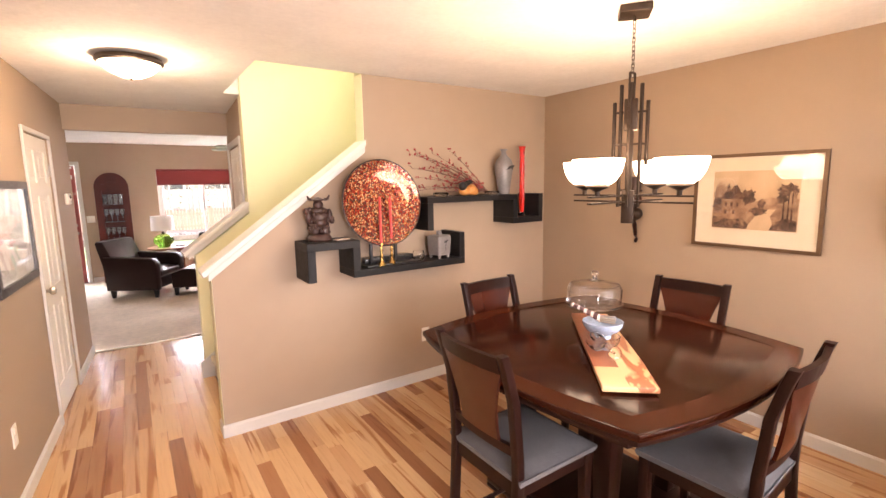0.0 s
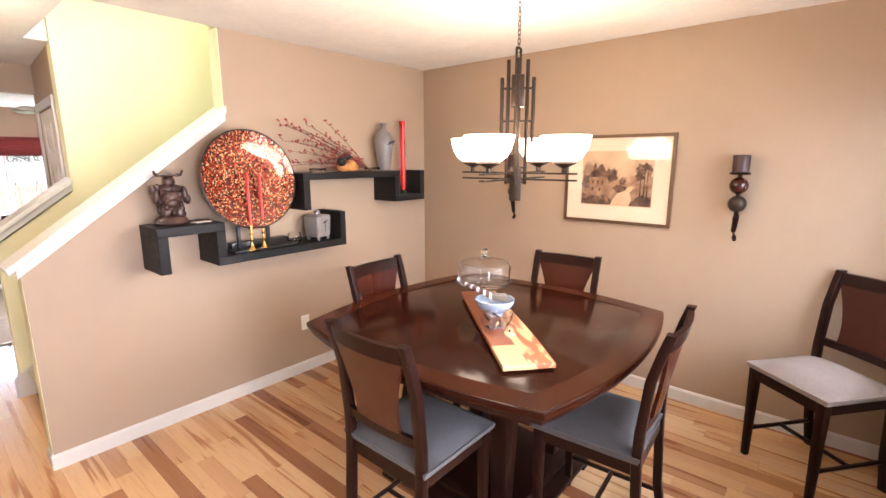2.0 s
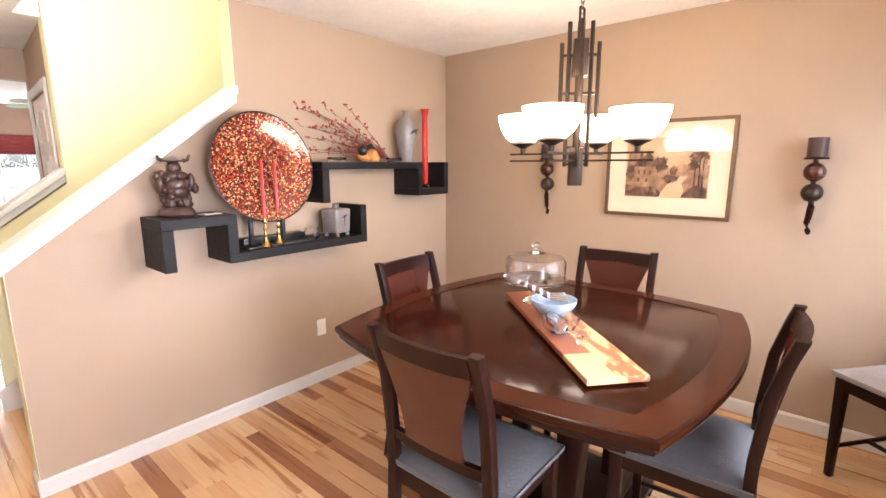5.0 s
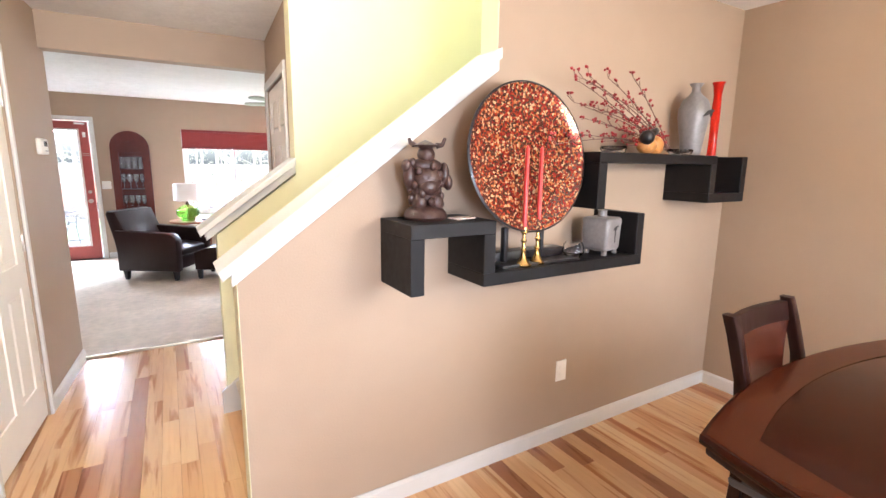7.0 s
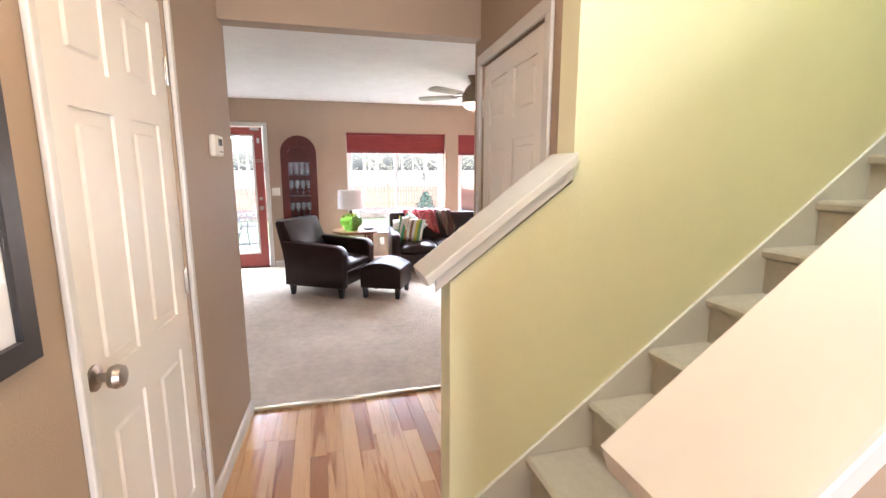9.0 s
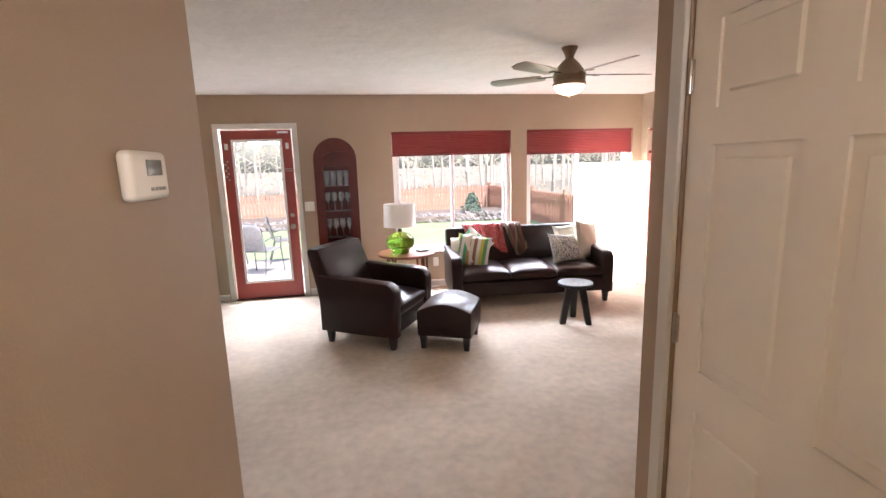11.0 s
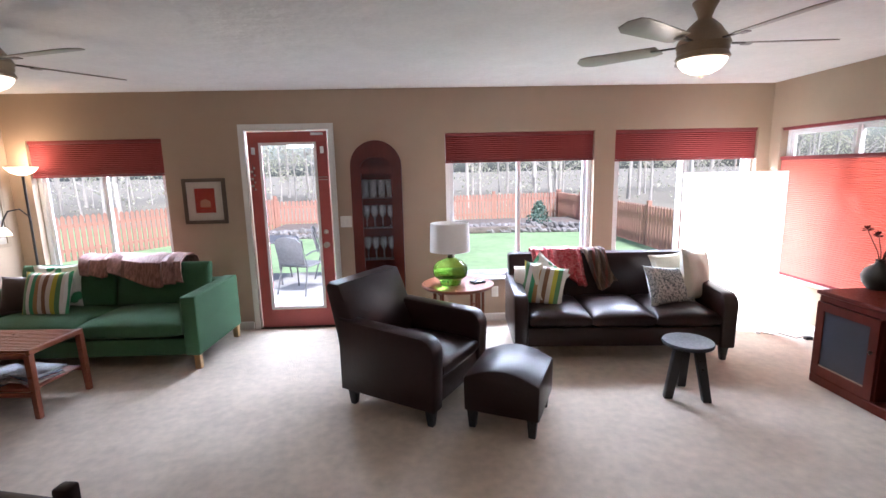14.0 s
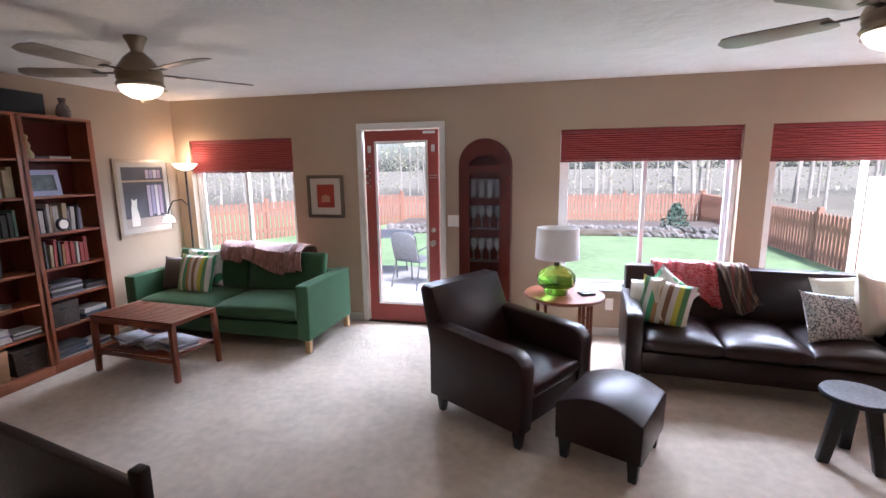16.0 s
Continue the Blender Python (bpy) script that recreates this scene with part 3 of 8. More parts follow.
bm = bmesh.new()
box(bm, 1.91, -0.02, 2.005, 3.77, 0.03, 2.045, bev=0.003)
part("head_rail", bm, M_VINYL, fb, smooth=False)
slat = bmesh.new()
box(slat, 1.92, -0.022, -0.0012, 3.76, 0.022, 0.0012)
slat_me = mesh_of("slat", slat, M_VINYL, False)
for i in range(29):
    s = new("slat", slat_me)
    s.parent = fb
    s.matrix_basis = pose(0, 0, 1.985 - i * 0.043, -25, 0, 0)


def wall_plate(name, m, kind_, label):
    p = thing(name, m, label, "outlet" if kind_ == "outlet" else "switch")
    bm = bmesh.new()
    w = 0.058 if kind_ == "double" else 0.036
    box(bm, -w, -0.007, -0.058, w, 0, 0.058, bev=0.003)
    part("cover_plate", bm, M_PLASTIC, p)
    if kind_ == "outlet":
        for z in (-0.02, 0.02):
            bm = bmesh.new()
            vs = lathe(bm, [(0.016, 0), (0.016, 0.003)], 16)
            shift(vs, pose(0, -0.007, z, 90, 0, 0))
            part("socket_face", bm, M_PLASTIC, p)
    else:
        for x in ((-0.023, 0.023) if kind_ == "double" else (0,)):
            bm = bmesh.new()
            box(bm, x - 0.016, -0.0105, -0.033, x + 0.016, -0.007, 0.033, bev=0.002)
            part("rocker", bm, M_PLASTIC, p)
    return p


wall_plate("wall_outlet", pose(2.607, SY, 0.397), "outlet", "cream wall outlet under the dark display shelves")
wall_plate("wall_outlet", pose(1.595, FY, 0.335), "outlet", "cream wall outlet beside the lamp table")
wall_plate("wall_outlet", LEFT @ pose(0.135, 3.75, 0.40, 0, 0, 90), "outlet", "cream wall outlet in the hall wall")
wall_plate("light_switch", pose(0.055, FY, 1.13), "double", "cream double light switch beside the red door")

th = thing("thermostat", LEFT @ pose(0.135, 6.01, 1.568, 0, 0, 90), "white wall thermostat with a small grey display", "thermostat")
bm = bmesh.new()
box(bm, -0.075, -0.03, -0.05, 0.075, 0, 0.05, bev=0.012, seg=3)
part("housing", bm, M_PLASTIC, th)
bm = bmesh.new()
box(bm, -0.02, -0.0315, 0.0, 0.045, -0.0295, 0.032, bev=0.001)
part("display", bm, mat("lcd_grey", (0.12, 0.14, 0.13), 0.2), th, "grey display screen")
for i in range(4):
    bm = bmesh.new()
    box(bm, -0.012 + i * 0.017, -0.0325, -0.031, -0.001 + i * 0.017, -0.0295, -0.024, bev=0.001)
    part("button", bm, mat("button_grey", (0.3, 0.29, 0.27), 0.5) if not i else bpy.data.materials["button_grey"], th)

# hall ceiling light
cl = thing("ceiling_light", pose(0.73, 4.15, H), "flush ceiling light with a lit frosted bowl and bronze rim", "lamp")
bm = bmesh.new()
lathe(bm, [(0.12, 0.0), (0.175, -0.012), (0.18, -0.035), (0.165, -0.045)][::-1], 32)
part("rim", bm, M_BRONZE, cl, "dark bronze rim")
bm = bmesh.new()
lathe(bm, [(0.0, -0.125), (0.05, -0.12), (0.11, -0.095), (0.15, -0.06), (0.163, -0.044)], 32)
gl = part("bowl", bm, M_GLOWS, cl, "glowing frosted glass bowl")
gl.visible_shadow = False
bm = bmesh.new()
lathe(bm, [(0.0, -0.142), (0.008, -0.138), (0.006, -0.124), (0.0, -0.12)], 12)
part("finial", bm, M_BRONZE, cl)

# ---- dining room things ----


def bar_between(bm, a, b, w, d, bev=0.004, w1=None, d1=None):
    """A square rod from a to b, w across x and d across y at a, w1 and d1 at b."""
    w1, d1 = w1 or w, d1 or d
    vs = []
    for p, ww, dd in ((a, w, d), (b, w1, d1)):
        vs.append([bm.verts.new((p[0] + sx * ww / 2, p[1] + sy * dd / 2, p[2])) for sx, sy in ((-1, -1), (1, -1), (1, 1), (-1, 1))])
    fs = [bm.faces.new(list(reversed(vs[0]))), bm.faces.new(vs[1])]
    for i in range(4):
        j = (i + 1) % 4
        fs.append(bm.faces.new((vs[0][i], vs[0][j], vs[1][j], vs[1][i])))
    if bev:
        bmesh.ops.bevel(bm, geom=list({e for f in fs for e in f.edges}), offset=bev, segments=2, profile=0.5, affect="EDGES")


def curved_post(bm, pts, w, d):
    """A post swept through (y, z) points at a given x, in one piece."""
    x = pts[0][0]
    rings = []
    for _, y, z in pts:
        rings.append([bm.verts.new((x + sx * w / 2, y + sy * d / 2, z)) for sx, sy in ((-1, -1), (1, -1), (1, 1), (-1, 1))])
    fs = [bm.faces.new(list(reversed(rings[0]))), bm.faces.new(rings[-1])]
    for a, b in zip(rings, rings[1:]):
        for i in range(4):
            j = (i + 1) % 4
            fs.append(bm.faces.new((a[i], a[j], b[j], b[i])))
    edges = [e for e in bm.edges if all(f in fs for f in e.link_faces)]
    long_ = [e for e in edges if abs(e.verts[0].co.z - e.verts[1].co.z) > 0.02]
    bmesh.ops.bevel(bm, geom=long_, offset=0.005, segments=2, profile=0.5, affect="EDGES")


def cushion(bm, w, d, h, z0, puff=0.02, round_=0.03, n=10):
    """A padded seat: a soft slab, its top domed, centred on x and y."""
    vs = box(bm, -w / 2, -d / 2, z0, w / 2, d / 2, z0 + h)
    es = list({e for v in vs for e in v.link_edges})
    bmesh.ops.subdivide_edges(bm, edges=es, cuts=n, use_grid_fill=True)
    for v in bm.verts:
        u, t = abs(v.co.x) / (w / 2), abs(v.co.y) / (d / 2)
        e = (1 - u ** 6) * (1 - t ** 6)
        k = (v.co.z - z0) / h
        if k > 0.5:
            v.co.z += puff * (1 - u * u) * (1 - t * t) - round_ * (1 - e) * (k - 0.5) * 2
        shrink = 1 - 0.25 * round_ / w * abs(2 * k - 1) ** 3 * 2
        v.co.x *= shrink
        v.co.y *= shrink


def seat_chair(name, seat_z, back_z, label, group, seat_mat, dark=True):
    c = thing(name, Matrix(), label, "chair", group)
    hw, fy, by = 0.19, -0.19, 0.20
    bm = bmesh.new()
    cushion(bm, 0.455, 0.44, 0.055, seat_z - 0.055, 0.018, 0.03)
    part("seat", bm, seat_mat, c, "padded suede seat")
    bm = bmesh.new()
    for x in (-1, 1):
        box(bm, x * hw - 0.012, fy, seat_z - 0.115, x * hw + 0.012, by, seat_z - 0.056)
    box(bm, -hw, fy - 0.012, seat_z - 0.115, hw, fy + 0.012, seat_z - 0.056)
    box(bm, -hw, by - 0.012, seat_z - 0.115, hw, by + 0.012, seat_z - 0.056)
    part("seat_frame", bm, M_ESP, c, smooth=False)
    for x in (-1, 1):
        bm = bmesh.new()
        bar_between(bm, (x * hw, fy, 0.0), (x * hw, fy, seat_z - 0.057), 0.030, 0.030, 0.004, 0.044, 0.044)
        part("leg", bm, M_ESP, c)
        bm = bmesh.new()
        z = seat_z
        curved_post(bm, [(x * (hw + 0.008), by + 0.055, 0.0), (x * (hw + 0.008), by + 0.02, 0.2), (x * (hw + 0.008), by + 0.005, z - 0.06), (x * (hw + 0.008), by + 0.008, z + 0.06),
                         (x * (hw + 0.008), by + 0.03, z + 0.28), (x * (hw + 0.008), by + 0.065, back_z - 0.06), (x * (hw + 0.008), by + 0.085, back_z)], 0.038, 0.036)
        part("back_post", bm, M_ESP, c)
    # lower rails
    bm = bmesh.new()
    rails = [((-hw, fy, 0.16), (-hw, by + 0.02, 0.16)), ((hw, fy, 0.16), (hw, by + 0.02, 0.16))]
    for a, b in rails:
        tube(bm, [a, b], 0.011, 6)
    tube(bm, [(-hw, 0.02, 0.16), (hw, 0.02, 0.16)], 0.011, 6)
    part("stretcher", bm, M_ESP, c)
    # top rail, curved back in the middle
    def ypost(z):
        return by + 0.008 + 0.077 * max(0, (z - seat_z - 0.06) / (back_z - seat_z - 0.06)) ** 1.1

    def bowed(bm, outline, th, bow):
        """A curved board from an outline in x and z."""
        n = 12
        front, back = [], []
        for side, off in ((front, -th / 2), (back, th / 2)):
            for i in range(n + 1):
                s = i / n
                x0, z0, x1, z1 = outline(s)
                side.append([(x0, z0, off), (x1, z1, off)])
        grid = []
        for side in (front, back):
            grid.append([[bm.verts.new((p[0], ypost(p[1]) + bow * (1 - (p[0] / hw) ** 2) + p[2], p[1])) for p in row] for row in side])
        for i in range(n):
            bm.faces.new((grid[0][i][0], grid[0][i + 1][0], grid[0][i + 1][1], grid[0][i][1]))
            bm.faces.new((grid[1][i][0], grid[1][i][1], grid[1][i + 1][1], grid[1][i + 1][0]))
            for k in (0, 1):
                bm.faces.new((grid[0][i][k], grid[1][i][k], grid[1][i + 1][k], grid[0][i + 1][k]))
        for i in (0, n):
            bm.faces.new((grid[0][i][0], grid[0][i][1], grid[1][i][1], grid[1][i][0]))
    bm = bmesh.new()
    bowed(bm, lambda s: (-hw + 0.012 + s * 2 * (hw - 0.012), back_z - 0.075, -hw + 0.012 + s * 2 * (hw - 0.012), back_z - 0.012), 0.022, 0.022)
    part("top_rail", bm, M_ESP, c)
    bm = bmesh.new()
    bowed(bm, lambda s: (-hw + 0.012 + s * 2 * (hw - 0.012), seat_z + 0.055, -hw + 0.012 + s * 2 * (hw - 0.012), seat_z + 0.095), 0.02, 0.015)
    part("lower_rail", bm, M_ESP, c)
    bm = bmesh.new()
    n, z0, z1 = 12, seat_z + 0.094, back_z - 0.074
    rows = []
    for i in range(n + 1):
        t = i / n
        wv = 0.095 + 0.085 * t ** 1.5 + 0.02 * (1 - t) ** 3
        z = z0 + (z1 - z0) * t
        rows.append([[bm.verts.new((wv * u, ypost(z) + 0.02 * (1 - (wv * u / hw) ** 2) + o, z)) for u in (-1, -0.5, 0, 0.5, 1)] for o in (-0.007, 0.007)])
    for i in range(n):
        for k in range(4):
            bm.faces.new((rows[i][0][k], rows[i][0][k + 1], rows[i + 1][0][k + 1], rows[i + 1][0][k]))
            bm.faces.new((rows[i][1][k], rows[i + 1][1][k], rows[i + 1][1][k + 1], rows[i][1][k + 1]))
        for k in (0, 4):
            bm.faces.new((rows[i][0][k], rows[i + 1][0][k], rows[i + 1][1][k], rows[i][1][k]))
    part("splat", bm, M_SPLAT, c, "flared reddish wood splat")
    return c


DCH = "chairs at the dining table"
dc = seat_chair("dining_chair", 0.575, 1.045, "dark-stained dining chair with a grey suede seat", DCH, M_SEAT)
dc.matrix_basis = pose(1.97, 2.04, 0, 0, 0, 90)
for x, y, rz in ((2.532, 1.499, 183.8), (2.505, 2.61, 2.7), (3.147, 2.08, -85.5)):
    copy_thing(dc, pose(x, y, 0, 0, 0, rz))
M_SEATL = mat("light_suede", (0.24, 0.205, 0.19), 0.9, var=0.1, scale=9, bump=0.2, bscale=160, sheen=0.12, spec=0.2)
ec = seat_chair("dining_chair", 0.575, 1.045, "dark-stained chair with a pale suede seat standing against the wall", "", M_SEATL)
ec.matrix_basis = pose(3.615, 0.78, 0, 0, 0, 231)

# dining table
tb = thing("dining_table", pose(2.535, 2.08, 0), "large square dark mahogany dining table with bowed sides", "table")


def bowed_square(r, bow, n=14, off=0.0):
    pts = []
    for k in range(4):
        a = math.pi / 4 + k * math.pi / 2
        p0, p1 = Vector((math.cos(a), math.sin(a))) * r * math.sqrt(2), Vector((math.cos(a + math.pi / 2), math.sin(a + math.pi / 2))) * r * math.sqrt(2)
        out = (p0 + p1).normalized()
        for i in range(n):
            s = i / n
            p = p0.lerp(p1, s) + out * bow * 4 * s * (1 - s)
            c = 1 - off / r
            pts.append((p.x * c, p.y * c))
    return pts


bm = bmesh.new()
prism(bm, bowed_square(0.642, 0.095), "z", 0.837, 0.865, bev=0.006)
part("tabletop", bm, M_TABLE, tb)
bm = bmesh.new()
prism(bm, bowed_square(0.642, 0.095, off=0.012), "z", 0.81, 0.8365, bev=0.008)
part("edge_moulding", bm, M_ESP, tb)
M_INLAY = mat("mahogany_border", (0.042, 0.0095, 0.0035), 0.16, var=0.06, scale=4, stretch=(1, 1, 1), coat=0.0, spec=0.2)
bm = bmesh.new()
o, i_ = bowed_square(0.642, 0.095, off=0.009), bowed_square(0.642, 0.095, off=0.088)
vo, vi = [bm.verts.new((*p, 0.8662)) for p in o], [bm.verts.new((*p, 0.8662)) for p in i_]
vo2, vi2 = [bm.verts.new((*p, 0.8651)) for p in o], [bm.verts.new((*p, 0.8651)) for p in i_]
for k in range(len(o)):
    j = (k + 1) % len(o)
    for q in ((vo[k], vo[j], vi[j], vi[k]), (vo2[k], vi2[k], vi2[j], vo2[j]), (vo[k], vo2[k], vo2[j], vo[j]), (vi[k], vi[j], vi2[j], vi2[k])):
        bm.faces.new(q)
part("border_inlay", bm, M_INLAY, tb, "lighter wood border band", smooth=False)
bm = bmesh.new()
prism(bm, bowed_square(0.53, 0.05), "z", 0.725, 0.8095)
part("apron", bm, M_ESP, tb)
for sx in (-1, 1):
    for sy in (-1, 1):
        bm = bmesh.new()
        bar_between(bm, (sx * 0.24, sy * 0.24, 0.10), (sx * 0.27, sy * 0.27, 0.725), 0.075, 0.075, 0.006, 0.10, 0.10)
        part("pedestal_leg", bm, M_ESP, tb)
bm = bmesh.new()
box(bm, -0.40, -0.40, 0.02, 0.40, 0.40, 0.055, bev=0.01)
box(bm, -0.33, -0.33, 0.055, 0.33, 0.33, 0.10, bev=0.01)
part("base", bm, M_ESP, tb)
for sx in (-1, 1):
    for sy in (-1, 1):
        bm = bmesh.new()
        box(bm, sx * 0.36 - 0.04, sy * 0.36 - 0.04, 0, sx * 0.36 + 0.04, sy * 0.36 + 0.04, 0.02, bev=0.004)
        part("foot", bm, M_ESP, tb)

# serving board with its bowl, brushes and glass
M_BOARD = mat("spalted_wood", (0.62, 0.36, 0.16), 0.4, coat=0.15)
nt = M_BOARD.node_tree
tc, mp, nz = nt.nodes.new("ShaderNodeTexCoord"), nt.nodes.new("ShaderNodeMapping"), nt.nodes.new("ShaderNodeTexNoise")
mp.inputs["Scale"].default_value = (6, 1.6, 4)
nz.inputs["Scale"].default_value, nz.inputs["Detail"].default_value, nz.inputs["Distortion"].default_value = 1.3, 3, 1.2
nt.links.new(tc.outputs["Object"], mp.inputs[0]), nt.links.new(mp.outputs[0], nz.inputs[0])
sx = nt.nodes.new("ShaderNodeSeparateXYZ")
nt.links.new(tc.outputs["Object"], sx.inputs[0])
wavy = ramp(nt, nz.outputs[0], [(0.0, (0.62, 0.38, 0.18)), (0.44, (0.66, 0.42, 0.21)), (0.50, (0.30, 0.10, 0.04)), (0.60, (0.36, 0.13, 0.05)), (0.63, (0.64, 0.40, 0.19)), (1.0, (0.62, 0.38, 0.18))])


def board_step(sock, edge, a, b):
    st_, mx_ = nt.nodes.new("ShaderNodeMath"), nt.nodes.new("ShaderNodeMix")
    st_.operation, st_.inputs[1].default_value, mx_.data_type = "GREATER_THAN", edge, "RGBA"
    nt.links.new(sock, st_.inputs[0]), nt.links.new(st_.outputs[0], mx_.inputs["Factor"])
    for v_, k_ in ((a, "A"), (b, "B")):
        if isinstance(v_, tuple):
            mx_.inputs[k_].default_value = v_
        else:
            nt.links.new(v_, mx_.inputs[k_])
    return mx_.outputs["Result"]


red_half = board_step(sx.outputs["Y"], -0.30, (0.64, 0.41, 0.20, 1), (0.28, 0.085, 0.035, 1))
nt.links.new(board_step(sx.outputs["X"], -0.005, red_half, wavy), nt.nodes["Principled BSDF"].inputs["Base Color"])
sb = thing("serving_board", pose(2.444, 1.975, 0.8668, 0, 0, -42.5), "long live-edge serving board of red and pale wood", "board")
bm = bmesh.new()
prism(bm, [(-0.105, -0.49), (0.10, -0.485), (0.108, -0.2), (0.1, 0.2), (0.102, 0.485), (-0.095, 0.49), (-0.102, 0.1)], "z", 0.008, 0.03, bev=0.004)
part("plank", bm, M_BOARD, sb)
for y in (-0.38, 0.38):
    bm = bmesh.new()
    box(bm, -0.08, y - 0.015, 0, 0.08, y + 0.015, 0.008)
    part("foot", bm, M_BLACK, sb, smooth=False)
M_PORC = mat("blue_white_porcelain", (0.40, 0.50, 0.64), 0.15, var=0.25, scale=30, coat=0.5)
bw = thing("bowl", pose(2.485, 2.025, 0.8975) @ Matrix.Diagonal((0.88, 0.88, 0.88, 1)), "small blue and white footed porcelain bowl", "bowl")
bm = bmesh.new()
lathe(bm, [(0.0, 0.012), (0.04, 0.012), (0.038, 0.0), (0.048, 0.0), (0.05, 0.022), (0.085, 0.045), (0.105, 0.075), (0.108, 0.095), (0.102, 0.095), (0.097, 0.076), (0.075, 0.05), (0.0, 0.035)], 32)
part("bowl_body", bm, M_PORC, bw)
M_STICK = mat("striped_handle", (0.55, 0.48, 0.43), 0.4, var=0.1, scale=20)
M_STICKR = mat("dark_red_stripe", (0.06, 0.018, 0.016), 0.4)
for i in range(6):
    kn = thing("spreader", pose(2.47 + 0.009 * i, 2.035 + 0.006 * i, 0.958 + 0.004 * (i % 3), 0, 0, -70 + 6 * i), "cheese spreader with a striped handle resting in the bowl", "cutlery", "spreaders in the bowl")
    bm = bmesh.new()
    tube(bm, [(-0.13, 0, 0.085), (0.0, 0, 0.025)], 0.0055, 8)
    part("handle", bm, M_STICK, kn)
    bm = bmesh.new()
    for k in range(4):
        x = -0.125 + k * 0.032
        tube(bm, [(x, 0, 0.025 - 0.4615 * x), (x + 0.019, 0, 0.025 - 0.4615 * (x + 0.019))], 0.0061, 8)
    part("stripe", bm, M_STICKR, kn)
    bm = bmesh.new()
    box(bm, 0.0, -0.008, 0.02, 0.075, 0.008, 0.023, bev=0.001)
    part("blade", bm, M_NICKEL, kn)


def glass_lying(name, x, y, z, rz, label):
    g = thing(name, pose(x, y, z, 0, 0, rz), label, "glass")
    bm = bmesh.new()
    vs = lathe(bm, [(0.032, 0.0), (0.032, 0.003), (0.005, 0.008), (0.004, 0.075), (0.012, 0.085), (0.034, 0.11), (0.038, 0.14), (0.032, 0.175), (0.0305, 0.175), (0.036, 0.14), (0.032, 0.112), (0.0, 0.088)], 24)
    shift(vs, pose(0, 0, 0.036, 0, 88, 0))
    part("stemware", bm, M_CLEAR, g)


glass_lying("wine_glass", 2.27, 1.80, 0.8975, 70, "small clear stemmed glass lying on the serving board")
tg = thing("glass_dish", pose(2.385, 1.935, 0.8975), "small clear glass dish on the serving board", "dish")
bm = bmesh.new()
lathe(bm, [(0.0, 0.0), (0.045, 0.0), (0.062, 0.03), (0.066, 0.055), (0.062, 0.055), (0.057, 0.032), (0.04, 0.006), (0.0, 0.006)], 28)
part("dish_body", bm, M_CLEAR, tg)
cd = thing("cake_stand", pose(2.65, 2.205, 0.8975) @ Matrix.Diagonal((0.88, 0.88, 0.87, 1)), "clear glass cake stand with a domed lid and knob", "cake stand")
bm = bmesh.new()
lathe(bm, [(0.0, 0.0), (0.06, 0.0), (0.05, 0.012), (0.02, 0.03), (0.016, 0.06), (0.02, 0.105), (0.16, 0.117), (0.168, 0.130), (0.16, 0.129), (0.0, 0.121)], 40)
part("plate", bm, M_CLEAR, cd)
bm = bmesh.new()
vs = lathe(bm, [(0.155, 0.076), (0.159, 0.16), (0.143, 0.19), (0.05, 0.212), (0.018, 0.218), (0.012, 0.235), (0.024, 0.25), (0.018, 0.268), (0.0, 0.274), (0.0, 0.214), (0.05, 0.208), (0.140, 0.187), (0.155, 0.159), (0.152, 0.076)], 40, loop=True)
shift(vs, Matrix.Translation((0, 0, 0.055)))
part("dome", bm, M_CLEAR, cd, "clear glass dome with a round knob")


def picture(name, w, h, m, label, frame_mat, mat_color, art, fw=0.025, matw=0.07, depth=0.022, glass=True):
    """A framed picture on a wall, its front on -y, centred."""
    p = thing(name, m, label, "picture")
    bm = bmesh.new()
    grid_wall(bm, "y", -depth, -0.001, -w / 2, w / 2, -h / 2, h / 2, [(-w / 2 + fw, w / 2 - fw, -h / 2 + fw, h / 2 - fw)])
    part("frame", bm, frame_mat, p, smooth=False)
    bm = bmesh.new()
    grid_wall(bm, "y", -depth * 0.55, -0.002, -w / 2 + fw, w / 2 - fw, -h / 2 + fw, h / 2 - fw, [(-w / 2 + fw + matw, w / 2 - fw - matw, -h / 2 + fw + matw, h / 2 - fw - matw * 0.85)])
    part("mount", bm, mat_color, p, "pale card mount", smooth=False)
    bm = bmesh.new()
    box(bm, -w / 2 + fw + matw, -depth * 0.4, -h / 2 + fw + matw, w / 2 - fw - matw, -0.002, h / 2 - fw - matw * 0.85)
    part("print", bm, art, p, smooth=False)
    if glass:
        bm = bmesh.new()
        box(bm, -w / 2 + fw, -depth * 0.75, -h / 2 + fw, w / 2 - fw, -depth * 0.75 + 0.001, h / 2 - fw)
        g = part("glass", bm, M_PGLASS, p, "clear glazing", smooth=False)
        g.visible_shadow = False
    return p


M_PGLASS = mat("picture_glass", (1, 1, 1), 0.02, trans=1.0, ior=1.4)
M_MOUNT = mat("cream_card", (0.72, 0.62, 0.47), 0.8, var=0.03, scale=6)
M_GOLDF = mat("dark_gilt_frame", (0.12, 0.065, 0.03), 0.4, metal=0.3, var=0.3, scale=20)


